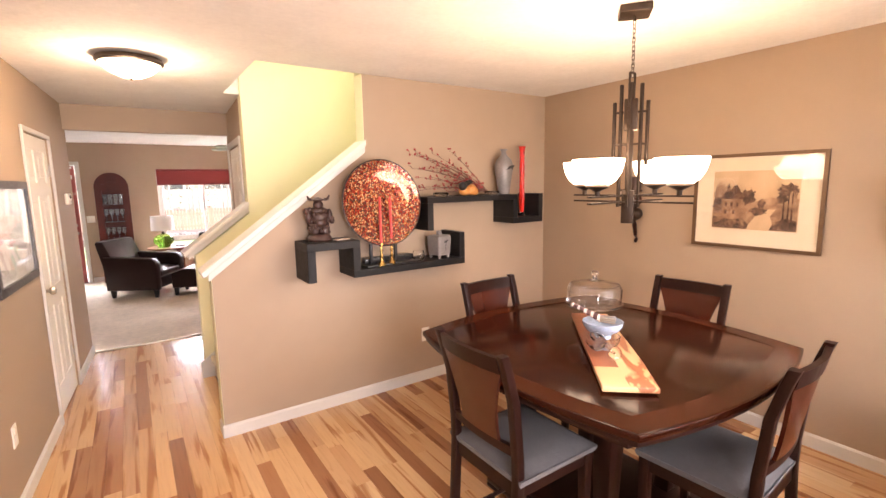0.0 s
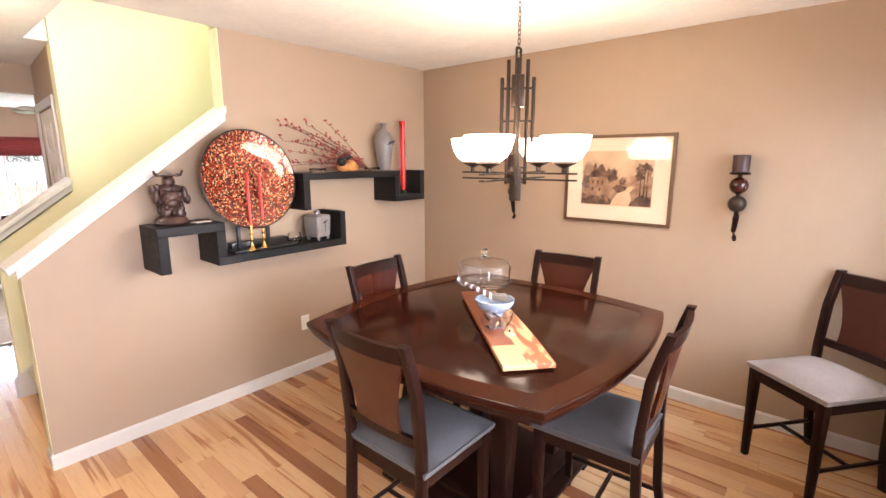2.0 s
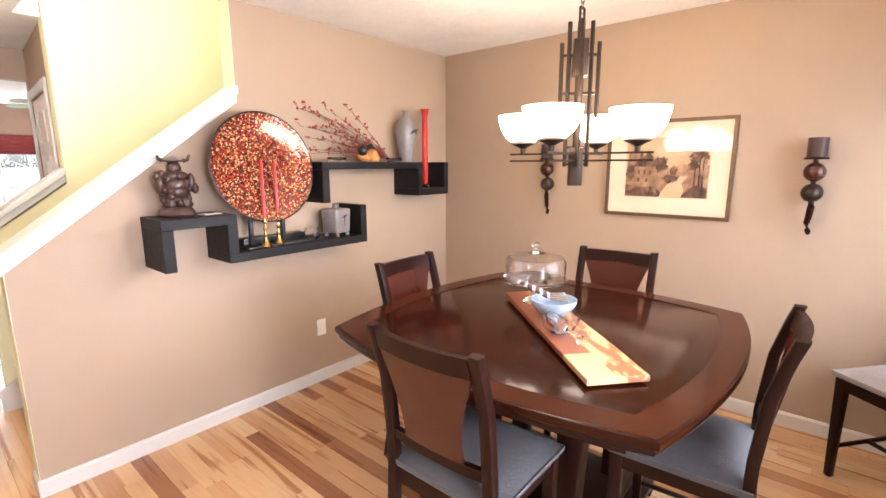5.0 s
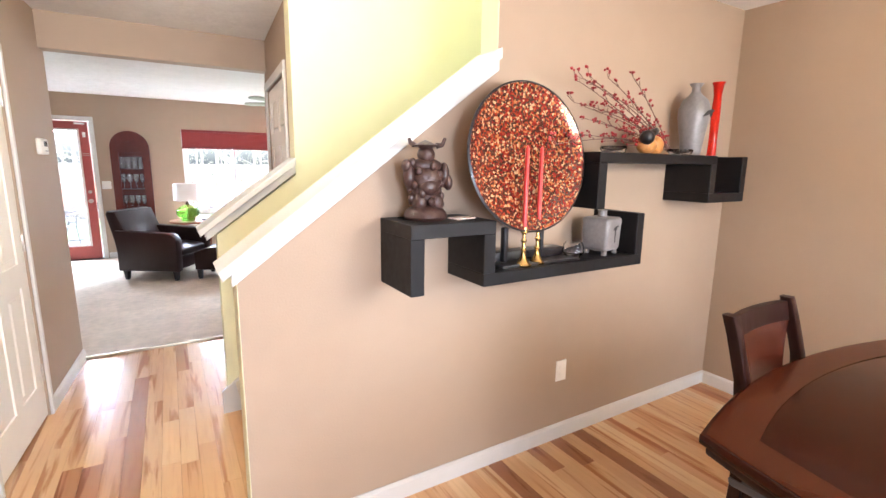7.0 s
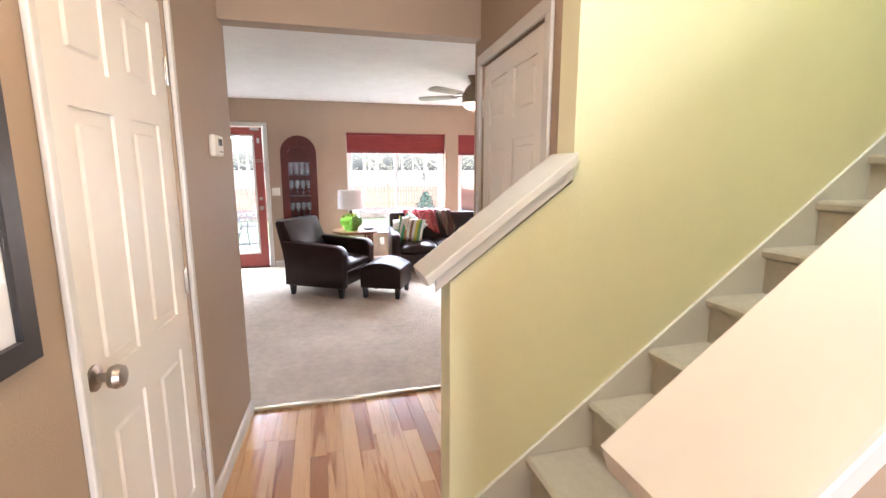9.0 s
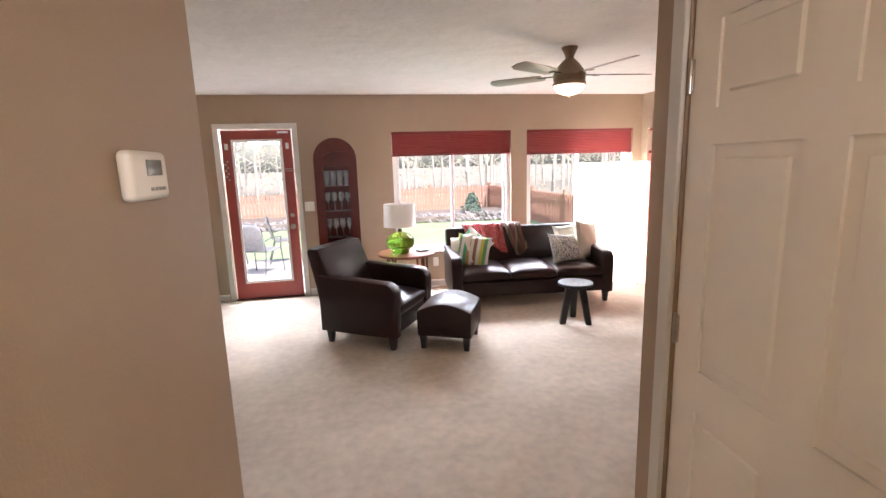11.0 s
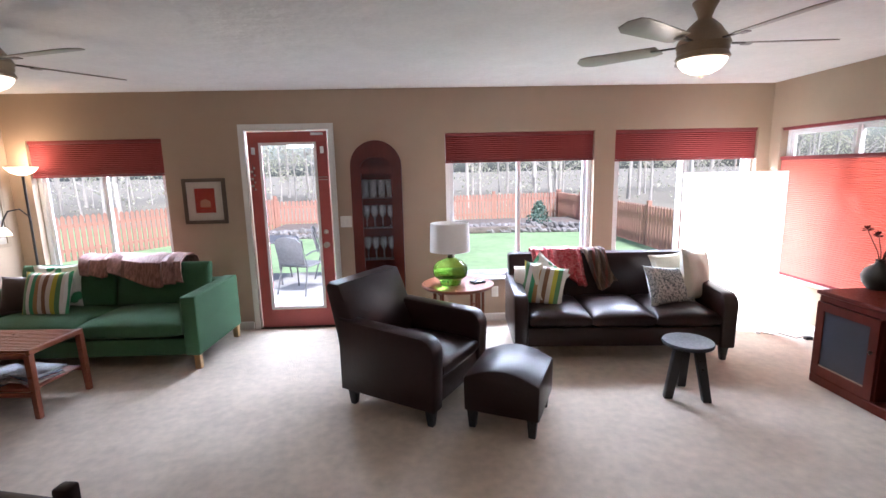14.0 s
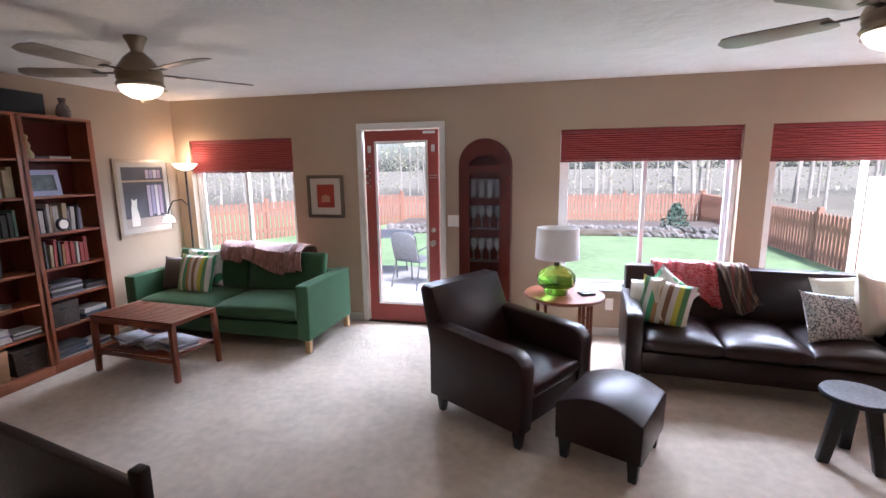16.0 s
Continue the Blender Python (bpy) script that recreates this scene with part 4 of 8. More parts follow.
def art_material(name, stops, scale=3.0, stretch=(1, 1, 1), detail=6, distort=0.4, seed=0.0):
    m = mat(name, (0.5, 0.5, 0.5), 0.7)
    nt = m.node_tree
    tc, mp, nz = nt.nodes.new("ShaderNodeTexCoord"), nt.nodes.new("ShaderNodeMapping"), nt.nodes.new("ShaderNodeTexNoise")
    mp.inputs["Scale"].default_value = stretch
    mp.inputs["Location"].default_value = (seed, seed, seed)
    nz.inputs["Scale"].default_value, nz.inputs["Detail"].default_value, nz.inputs["Distortion"].default_value = scale, detail, distort
    nt.links.new(tc.outputs["Object"], mp.inputs[0]), nt.links.new(mp.outputs[0], nz.inputs[0])
    nt.links.new(ramp(nt, nz.outputs[0], stops), nt.nodes["Principled BSDF"].inputs["Base Color"])
    return m


M_SEPIA = art_material("sepia_paper", [(0.3, (0.46, 0.30, 0.17)), (0.5, (0.60, 0.42, 0.25)), (0.75, (0.66, 0.49, 0.31))], 4)
M_SEPIAD = art_material("sepia_ink", [(0.35, (0.055, 0.03, 0.02)), (0.55, (0.17, 0.085, 0.05)), (0.7, (0.34, 0.2, 0.11))], 26, detail=8)


def flat(p, name, pts, material, y, th=0.0012, label=""):
    bm = bmesh.new()
    prism(bm, pts, "y", y - th, y)
    return part(name, bm, material, p, label, smooth=False)


def blob(cx, cz, rx, rz, n=22, rough=0.22, seed=1):
    r = random.Random(seed)
    return [(cx + rx * (1 + r.uniform(-rough, rough)) * math.cos(2 * math.pi * i / n), cz + rz * (1 + r.uniform(-rough, rough)) * math.sin(2 * math.pi * i / n)) for i in range(n)]


pc = picture("framed_print", 0.755, 0.62, pose(RX, 2.025, 1.497, 0, 0, -90), "framed sepia print of a house with a wide cream mount", M_GOLDF, M_MOUNT, M_SEPIA, 0.022, 0.105)
Y = -0.0105
M_SEPIAM = art_material("sepia_wash", [(0.3, (0.20, 0.10, 0.055)), (0.5, (0.36, 0.21, 0.12)), (0.7, (0.50, 0.32, 0.19))], 17, detail=8)
flat(pc, "printed_hills", [(-0.245, -0.02), (-0.15, 0.02), (-0.02, -0.01), (0.1, 0.03), (0.245, 0.0), (0.245, -0.178), (-0.245, -0.178)], M_SEPIAM, Y)
flat(pc, "printed_stream", [(-0.04, -0.178), (0.02, -0.09), (0.09, -0.045), (0.13, -0.045), (0.10, -0.09), (0.13, -0.178)], M_SEPIA, Y - 0.0014)
flat(pc, "printed_bank", [(-0.245, -0.178), (-0.245, -0.10), (-0.14, -0.12), (-0.06, -0.11), (-0.02, -0.15), (-0.03, -0.178)], M_SEPIAD, Y - 0.0016)
flat(pc, "printed_bank", [(0.10, -0.178), (0.12, -0.13), (0.19, -0.10), (0.245, -0.115), (0.245, -0.178)], M_SEPIAD, Y - 0.0018)
for k, (cx, cz, rx, rz) in enumerate(((-0.20, 0.06, 0.04, 0.06), (-0.215, -0.02, 0.03, 0.05), (-0.03, 0.03, 0.04, 0.055), (-0.01, -0.04, 0.05, 0.03), (0.03, -0.06, 0.045, 0.025), (0.19, 0.07, 0.05, 0.05), (0.215, 0.0, 0.03, 0.06), (0.16, 0.02, 0.028, 0.03), (0.05, -0.01, 0.02, 0.03))):
    flat(pc, "printed_tree", blob(cx, cz, rx, rz, 46, 0.3, seed=30 + k), M_SEPIAD if k % 3 else M_SEPIAM, Y - 0.002 - 0.0003 * k, th=0.0002)
for x in (0.165, 0.19, 0.21):
    flat(pc, "printed_trunk", [(x, -0.12), (x + 0.003, 0.06), (x + 0.008, 0.06), (x + 0.011, -0.12)], M_SEPIAD, Y - 0.0048, th=0.0002)
flat(pc, "printed_house", [(-0.185, -0.10), (-0.185, 0.02), (-0.06, 0.02), (-0.06, -0.10)], M_SEPIAM, Y - 0.0050, th=0.0002)
flat(pc, "printed_roof", [(-0.20, 0.015), (-0.165, 0.075), (-0.15, 0.12), (-0.135, 0.075), (-0.12, 0.10), (-0.10, 0.11), (-0.045, 0.015)], M_SEPIAD, Y - 0.0053, th=0.0002)
for x, z in ((-0.17, -0.02), (-0.135, -0.02), (-0.10, -0.02), (-0.17, -0.07), (-0.12, -0.07)):
    flat(pc, "printed_window", [(x, z - 0.013), (x, z + 0.013), (x + 0.014, z + 0.013), (x + 0.014, z - 0.013)], M_SEPIAD, Y - 0.0053, th=0.0002)

M_BLACKF = mat("black_frame", (0.02, 0.016, 0.015), 0.35, var=0.2, scale=10)
M_PALEART = art_material("pale_drawing", [(0.3, (0.45, 0.45, 0.46)), (0.55, (0.66, 0.66, 0.67)), (0.8, (0.75, 0.74, 0.73))], 5)
pl = picture("framed_drawing", 0.80, 0.60, LEFT @ pose(0.135, 4.18, 1.405, 0, 0, 90), "black-framed pale drawing hanging beside the hall door", M_BLACKF, mat("white_card", (0.74, 0.72, 0.69), 0.8), M_PALEART, 0.045, 0.075, 0.03)

# sconce
sc = thing("wall_sconce", pose(RX, 1.275, 1.16, 0, 0, -90), "dark wooden wall candle holder with two balls and a scrolled foot", "candle holder")
bm = bmesh.new()
lathe(bm, [(0.0, 0.39), (0.052, 0.39), (0.056, 0.396), (0.05, 0.402), (0.04, 0.403), (0.04, 0.40)], 24, 0, -0.075)
part("drip_plate", bm, M_ESP, sc)
bm = bmesh.new()
lathe(bm, [(0.0, 0.4035), (0.044, 0.4035), (0.045, 0.50), (0.042, 0.503), (0.0, 0.498)], 24, 0, -0.075)
part("candle", bm, mat("dark_wax", (0.05, 0.022, 0.02), 0.45, var=0.15, scale=12), sc, "dark brown pillar candle")
for z, r, y in ((0.325, 0.05, -0.07), (0.215, 0.05, -0.055)):
    bm = bmesh.new()
    vs = bmesh.ops.create_uvsphere(bm, u_segments=20, v_segments=14, radius=r)["verts"]
    shift(vs, Matrix.Translation((0, y, z)))
    part("ball", bm, M_BRONZE if z < 0.3 else M_SPLAT, sc)
for c0, c1, cr in (((0, -0.07, 0.37), (0, -0.07, 0.392), 0.012), ((0, -0.062, 0.262), (0, -0.068, 0.277), 0.012), ((0, -0.03, 0.215), (0, -0.001, 0.215), 0.02)):
    bm = bmesh.new()
    tube(bm, [c0, c1], cr, 10)
    part("collar", bm, M_BRONZE, sc)
bm = bmesh.new()
tube(bm, [(0.0, -0.07, 0.19), (0.005, -0.075, 0.14), (0.0, -0.06, 0.09), (-0.006, -0.04, 0.05), (0.0, -0.035, 0.015), (0.006, -0.055, 0.0), (0.008, -0.065, 0.012)], 0.019, 10, r1=0.010)
part("scroll", bm, M_ESP, sc)
copy_thing(sc, pose(RX, 2.83, 1.17, 0, 0, -90))

# display shelves
SH = "angular black-brown wall shelf on two levels"


def step_shelf(name, boards, m, label):
    s = thing(name, m, label, "shelf", "black display shelves")
    for nm, b in boards:
        bm = bmesh.new()
        box(bm, *b, bev=0.002, seg=1)
        part(nm, bm, M_SHELF, s, smooth=False)
    return s


t, d0 = 0.05, -0.27
step_shelf("display_shelf", [("side_panel", (1.567, d0, 1.015, 1.622, 0, 1.222)), ("top_board", (1.567, d0, 1.2222, 1.937, 0, 1.274)), ("side_panel", (1.882, d0, 1.066, 1.937, 0, 1.222)),
                             ("bottom_board", (1.882, d0, 1.015, 2.83, 0, 1.0658)), ("side_panel", (2.78, d0, 1.066, 2.83, 0, 1.266))], pose(0, SY - 0.001, 0), SH + " below stairs")
step_shelf("display_shelf", [("side_panel", (2.49, d0, 1.296, 2.542, 0, 1.502)), ("top_board", (2.49, d0, 1.5022, 3.40, 0, 1.548)), ("side_panel", (3.352, d0, 1.348, 3.40, 0, 1.502)),
                             ("bottom_board", (3.352, d0, 1.298, 3.70, 0, 1.3478)), ("side_panel", (3.652, d0, 1.348, 3.70, 0, 1.548))], pose(0, SY - 0.001, 0), SH + " near corner")

# mosaic dish on its stand
M_MOSAIC = bpy.data.materials.new("mosaic_glass")
M_MOSAIC.use_nodes = True
nt = M_MOSAIC.node_tree
bs = nt.nodes["Principled BSDF"]
bs.inputs["Roughness"].default_value, bs.inputs["Metallic"].default_value, bs.inputs["Coat Weight"].default_value = 0.16, 0.45, 1.0
tc, vr = nt.nodes.new("ShaderNodeTexCoord"), nt.nodes.new("ShaderNodeTexVoronoi")
vr.inputs["Scale"].default_value = 125
nt.links.new(tc.outputs["Object"], vr.inputs[0])
sp = nt.nodes.new("ShaderNodeSeparateColor")
nt.links.new(vr.outputs["Color"], sp.inputs[0])
col = ramp(nt, sp.outputs[0], [(0.0, (0.06, 0.007, 0.005)), (0.30, (0.20, 0.012, 0.009)), (0.52, (0.28, 0.040, 0.014)), (0.66, (0.38, 0.15, 0.05)), (0.78, (0.50, 0.34, 0.18)), (0.90, (0.12, 0.03, 0.016))])
nt.nodes[-1].color_ramp.interpolation = "CONSTANT"
nt.links.new(col, bs.inputs["Base Color"])
bu = nt.nodes.new("ShaderNodeBump")
bu.inputs["Strength"].default_value, bu.inputs["Distance"].default_value = 0.25, 0.002
nt.links.new(sp.outputs[1], bu.inputs["Height"])
nt.links.new(bu.outputs[0], bs.inputs["Normal"])
md = thing("mosaic_dish", pose(2.165, 3.705, 1.515, 82, 0, 0), "large round red and gold mosaic dish on a black stand", "dish")
bm = bmesh.new()
lathe(bm, [(0.0, -0.012), (0.15, -0.008), (0.26, 0.006), (0.305, 0.022), (0.31, 0.026), (0.305, 0.031), (0.26, 0.016), (0.15, 0.002), (0.0, -0.002)], 64)
part("dish_face", bm, M_MOSAIC, md)
bm = bmesh.new()
lathe(bm, [(0.304, 0.020), (0.313, 0.024), (0.314, 0.030), (0.306, 0.034)], 64, loop=True)
part("rim", bm, M_BLACK, md, "dark rim")
ds = thing("dish_stand", pose(2.165, 3.69, 1.066), "low black wooden plate stand", "stand")
bm = bmesh.new()
box(bm, -0.16, -0.06, 0, 0.28, 0.11, 0.012, bev=0.003)
box(bm, -0.14, 0.03, 0.012, 0.26, 0.10, 0.05, bev=0.004)
part("base", bm, M_BLACK, ds)
for x in (-0.1, 0.1):
    bm = bmesh.new()
    box(bm, x - 0.01, 0.0, 0.012, x + 0.01, 0.03, 0.16, bev=0.003)
    part("prong", bm, M_BLACK, ds)

# carved figure: one plain mesh
M_CARVED = mat("carved_dark_wood", (0.045, 0.020, 0.016), 0.38, var=0.4, scale=18, bump=0.5, bscale=40, coat=0.2)
bm = bmesh.new()


def ball(bm, x, y, z, rx, ry=None, rz=None, n=10):
    vs = bmesh.ops.create_uvsphere(bm, u_segments=n + 4, v_segments=n, radius=1)["verts"]
    shift(vs, Matrix.Translation((x, y, z)) @ Matrix.Diagonal((rx, ry or rx, rz or rx, 1)))


lathe(bm, [(0.0, 0), (0.078, 0), (0.085, 0.012), (0.08, 0.03), (0.066, 0.045), (0.05, 0.055), (0.0, 0.06)], 20)
for a in ((0, 0, 0.105, 0.058, 0.05, 0.055), (0, -0.01, 0.16, 0.062, 0.052, 0.055), (0, -0.035, 0.13, 0.04, 0.035, 0.035), (0, 0, 0.21, 0.066, 0.045, 0.03),
          (0, -0.005, 0.252, 0.034, 0.034, 0.036), (-0.07, -0.01, 0.17, 0.022, 0.026, 0.05), (0.072, -0.01, 0.175, 0.02, 0.025, 0.05), (-0.03, -0.02, 0.07, 0.03, 0.03, 0.04),
          (0.035, -0.02, 0.07, 0.03, 0.03, 0.04), (0.085, -0.02, 0.145, 0.018, 0.02, 0.03), (-0.082, -0.015, 0.21, 0.018, 0.02, 0.025), (0, 0, 0.285, 0.03, 0.028, 0.014)):
    ball(bm, *a)
for k in range(26):
    a = k * 2.4
    ball(bm, 0.062 * math.cos(a), 0.045 * math.sin(a) - 0.005, 0.06 + 0.0065 * k, 0.014, 0.012, 0.018, 6)
lathe(bm, [(0.0, 0.285), (0.05, 0.283), (0.055, 0.288), (0.03, 0.296), (0.0, 0.31)], 18)
tube(bm, [(-0.045, 0, 0.288), (-0.062, 0, 0.298), (-0.066, 0, 0.315)], 0.011, 8, r1=0.006)
tube(bm, [(0.045, 0, 0.288), (0.068, 0, 0.292), (0.08, 0, 0.318)], 0.012, 8, r1=0.006)
st = part("statue", bm, M_CARVED)
tagged(st, "small carved dark wooden standing figure on the shelf step", "statue")
st.matrix_basis = pose(1.705, 3.745, 1.2745, 0, 0, -8) @ Matrix.Diagonal((1, 1, 0.97, 1))

cards = thing("coaster", pose(1.845, 3.70, 1.2745, 0, 0, 12), "small pale card lying beside the carved figure", "card")
bm = bmesh.new()
box(bm, -0.05, -0.03, 0, 0.05, 0.03, 0.006, bev=0.002)
part("card", bm, mat("coaster_pale", (0.55, 0.45, 0.38), 0.6, var=0.4, scale=40), cards)

M_REDC = mat("red_wax", (0.48, 0.02, 0.015), 0.35, spec=0.6)
cs = thing("candlestick", pose(2.12, 3.645, 1.0665), "brass candlestick with a tall red candle", "candlestick", "brass candlesticks")
bm = bmesh.new()
lathe(bm, [(0.0, 0), (0.034, 0), (0.036, 0.006), (0.028, 0.012), (0.014, 0.035), (0.009, 0.06), (0.013, 0.07), (0.008, 0.08), (0.008, 0.10), (0.014, 0.108), (0.008, 0.118), (0.008, 0.135), (0.016, 0.145), (0.013, 0.165), (0.0, 0.163)], 20)
part("stick", bm, M_BRASS, cs)
bm = bmesh.new()
lathe(bm, [(0.0, 0.1635), (0.0105, 0.1635), (0.0085, 0.48), (0.004, 0.495), (0.0, 0.497)], 14)
part("candle", bm, M_REDC, cs, "tall red taper candle")
copy_thing(cs, pose(2.21, 3.66, 1.0665))

M_CERAM = mat("grey_ceramic", (0.20, 0.185, 0.18), 0.35, var=0.2, scale=9, coat=0.2)
M_INK = mat("brush_ink", (0.02, 0.018, 0.018), 0.5)
vb = thing("square_vase", pose(2.655, 3.70, 1.0665, 0, 0, 12), "square grey ceramic vase with four feet and brushed leaf mark", "vase")
bm = bmesh.new()
vs = box(bm, -0.066, -0.066, 0.02, 0.066, 0.066, 0.18, bev=0.018, seg=4)
vs = [v for v in bm.verts if v.co.z > 0.15]
for v in bm.verts:
    k = 1 + 0.10 * (v.co.z - 0.02) / 0.16
    v.co.x *= k
    v.co.y *= k
lathe(bm, [(0.03, 0.178), (0.022, 0.184), (0.02, 0.205), (0.024, 0.212), (0.018, 0.212), (0.0, 0.2)], 16)
part("vase_body", bm, M_CERAM, vb)
for sx in (-1, 1):
    for sy in (-1, 1):
        bm = bmesh.new()
        bar_between(bm, (sx * 0.047, sy * 0.047, 0), (sx * 0.047, sy * 0.047, 0.025), 0.02, 0.02, 0.003)
        part("foot", bm, M_CERAM, vb)
for nm, pts in (("brush_mark", [(-0.02, 0.12), (-0.005, 0.135), (0.02, 0.142), (0.034, 0.138), (0.02, 0.133), (0.01, 0.12), (-0.005, 0.122)]), ("brush_mark", [(0.0, 0.12), (0.006, 0.12), (0.003, 0.06), (0.001, 0.06)])):
    flat(vb, nm, pts, M_INK, -0.0705, 0.002)
vt = thing("bottle_vase", pose(3.36, 3.73, 1.5485), "tall grey ceramic bottle vase with a brushed leaf mark", "vase")
bm = bmesh.new()
lathe(bm, [(0.0, 0), (0.046, 0), (0.050, 0.006), (0.062, 0.10), (0.080, 0.21), (0.080, 0.25), (0.064, 0.295), (0.032, 0.325), (0.022, 0.34), (0.022, 0.362), (0.036, 0.382), (0.03, 0.382), (0.017, 0.36), (0.0, 0.33)], 32)
part("vase_body", bm, M_CERAM, vt)
flat(vt, "brush_mark", [(-0.035, 0.205), (-0.01, 0.235), (0.03, 0.245), (0.055, 0.24), (0.035, 0.228), (0.028, 0.205), (0.012, 0.222), (-0.01, 0.21)], M_INK, -0.071, 0.012)
M_REDG = mat("red_glass", (0.85, 0.03, 0.01), 0.05, trans=0.6, ior=1.4, spec=0.8)
vr_ = thing("red_glass_vase", pose(3.585, 3.74, 1.3485), "tall slender red glass vase with a clear foot", "vase")
bm = bmesh.new()
lathe(bm, [(0.0, 0.03), (0.018, 0.03), (0.022, 0.06), (0.026, 0.14), (0.022, 0.3), (0.024, 0.44), (0.021, 0.54), (0.028, 0.60), (0.036, 0.612), (0.03, 0.612), (0.014, 0.54), (0.0, 0.44)], 22)
part("vase_body", bm, M_REDG, vr_)
bm = bmesh.new()
lathe(bm, [(0.0, 0), (0.03, 0), (0.034, 0.012), (0.028, 0.028), (0.0, 0.0295)], 22)
part("foot", bm, M_CLEAR, vr_, "clear glass foot")
gb = thing("glass_bowl", pose(2.45, 3.68, 1.0665), "small clear glass candle bowl", "bowl")
bm = bmesh.new()
lathe(bm, [(0.0, 0.0), (0.03, 0.0), (0.05, 0.025), (0.046, 0.06), (0.038, 0.075), (0.035, 0.075), (0.042, 0.058), (0.045, 0.027), (0.026, 0.006), (0.0, 0.006)], 24)
part("bowl_body", bm, M_CLEAR, gb)

# berry branches with dried gourd
M_TWIG = mat("twig_brown", (0.13, 0.06, 0.045), 0.8, var=0.2, scale=20)
M_BERRY = mat("red_berry", (0.30, 0.018, 0.02), 0.35, var=0.3, scale=30)
br = thing("berry_branches", pose(3.16, 3.72, 1.556), "spray of dried twigs with small red berries lying on the shelf", "dried branches")
rnd = random.Random(5)
twigs, berries = bmesh.new(), bmesh.new()
for i in range(17):
    a = math.radians(rnd.uniform(2, 42))
    ln = rnd.uniform(0.42, 0.86)
    yy = rnd.uniform(-0.09, 0.05)
    pts, p = [], Vector((rnd.uniform(-0.02, 0.03), 0, 0.012))
    for k in range(8):
        s = k / 7
        ang = a + 0.10 * math.sin(3 * s + i) - 0.25 * s
        pts.append(p.copy())
        p = p + Vector((-math.cos(ang) * ln / 7, yy / 7, math.sin(ang) * ln / 7 * (0.85 if i % 3 else 1)))
    tube(twigs, pts, 0.0032, 5, r1=0.0012)
    for k in range(1, 8):
        for _ in range(2):
            q = pts[k] + Vector((rnd.uniform(-0.05, 0.0), rnd.uniform(-0.02, 0.02), rnd.uniform(-0.01, 0.035)))
            q.z = max(q.z, 0.004)
            tube(twigs, [pts[k], q], 0.0012, 4)
            if rnd.random() < 0.93:
                for _ in range(2):
                    vs = bmesh.ops.create_icosphere(berries, subdivisions=1, radius=rnd.uniform(0.0045, 0.008))["verts"]
                    shift(vs, Matrix.Translation(q + Vector((rnd.uniform(-0.009, 0.009), rnd.uniform(-0.009, 0.009), rnd.uniform(0.0, 0.012)))))
part("twig_spray", twigs, M_TWIG, br, kind="stuff")
part("berry_spray", berries, M_BERRY, br, "small red berries", kind="stuff")
gd_ = thing("gourd", pose(2.90, 3.66, 1.5485, 0, 0, 10), "dried gourd with a dark neck and orange belly lying among twigs", "gourd")
bm = bmesh.new()
for a in ((-0.02, 0, 0.04, 0.06, 0.045, 0.04), (0.06, 0, 0.045, 0.05, 0.042, 0.045), (0.11, 0.01, 0.03, 0.035, 0.03, 0.03)):
    ball(bm, *a)
part("belly", bm, mat("orange_gourd", (0.50, 0.22, 0.06), 0.45, var=0.4, scale=18), gd_, "orange mottled belly")
bm = bmesh.new()
ball(bm, -0.06, -0.02, 0.075, 0.035)
tube(bm, [(-0.05, -0.02, 0.08), (-0.01, -0.02, 0.098), (0.035, -0.015, 0.112)], 0.024, 10, r1=0.016)
part("neck", bm, M_BLACK, gd_, "glossy black neck")
gs = thing("glass_votive", pose(2.66, 3.67, 1.5485), "low clear glass votive dish", "dish")
bm = bmesh.new()
lathe(bm, [(0.0, 0.0), (0.05, 0.0), (0.062, 0.02), (0.058, 0.03), (0.05, 0.012), (0.0, 0.008)], 24)
part("dish_body", bm, M_CLEAR, gs)
copy_thing(gs, pose(3.17, 3.665, 1.5485))

# chandelier
ch = thing("chandelier", pose(2.675, 2.045, 0), "bronze chandelier with square rods and four lit frosted glass shades", "lamp")
bm = bmesh.new()
box(bm, -0.07, -0.07, H - 0.035, 0.07, 0.07, H, bev=0.006)
part("canopy", bm, M_BRONZE, ch, m=pose(-0.0, 0.0, 0, 0, 0, 40))
for i in range(14):
    bm = bmesh.new()
    z = H - 0.045 - i * 0.0195
    rr, s = 0.007, 0.006
    loop = [(rr * math.cos(a), 0, z + (s if math.sin(a) > 0 else -s) + rr * math.sin(a)) for a in np.linspace(0, 2 * math.pi, 13)[:-1]]
    if i % 2:
        loop = [(y, x, zz) for x, y, zz in loop]
    tube(bm, loop, 0.0018, 5, closed=True)
    part("chain_link", bm, M_BRONZE, ch)
bm = bmesh.new()
for a, b in (((-0.02, 2.08), (-0.02, 2.15)), ((0.02, 2.08), (0.02, 2.15)), ((-0.02, 2.15), (0.02, 2.15))):
    tube(bm, [(a[0], 0, a[1]), (b[0], 0, b[1])], 0.005, 6)
part("hanger", bm, M_BRONZE, ch)
bm = bmesh.new()
box(bm, -0.012, -0.012, 1.48, 0.012, 0.012, 2.10, bev=0.002)
part("centre_rod", bm, M_BRONZE, ch)
for k in range(4):
    a = math.radians(k * 90 + 31)
    for r, za, zb in ((0.045, 1.52, 2.10), (0.074, 1.72, 2.02)):
        bm = bmesh.new()
        x, y = r * math.cos(a), r * math.sin(a)
        box(bm, x - 0.007, y - 0.007, za, x + 0.007, y + 0.007, zb, bev=0.0015, seg=1)
        part("square_rod", bm, M_BRONZE, ch)
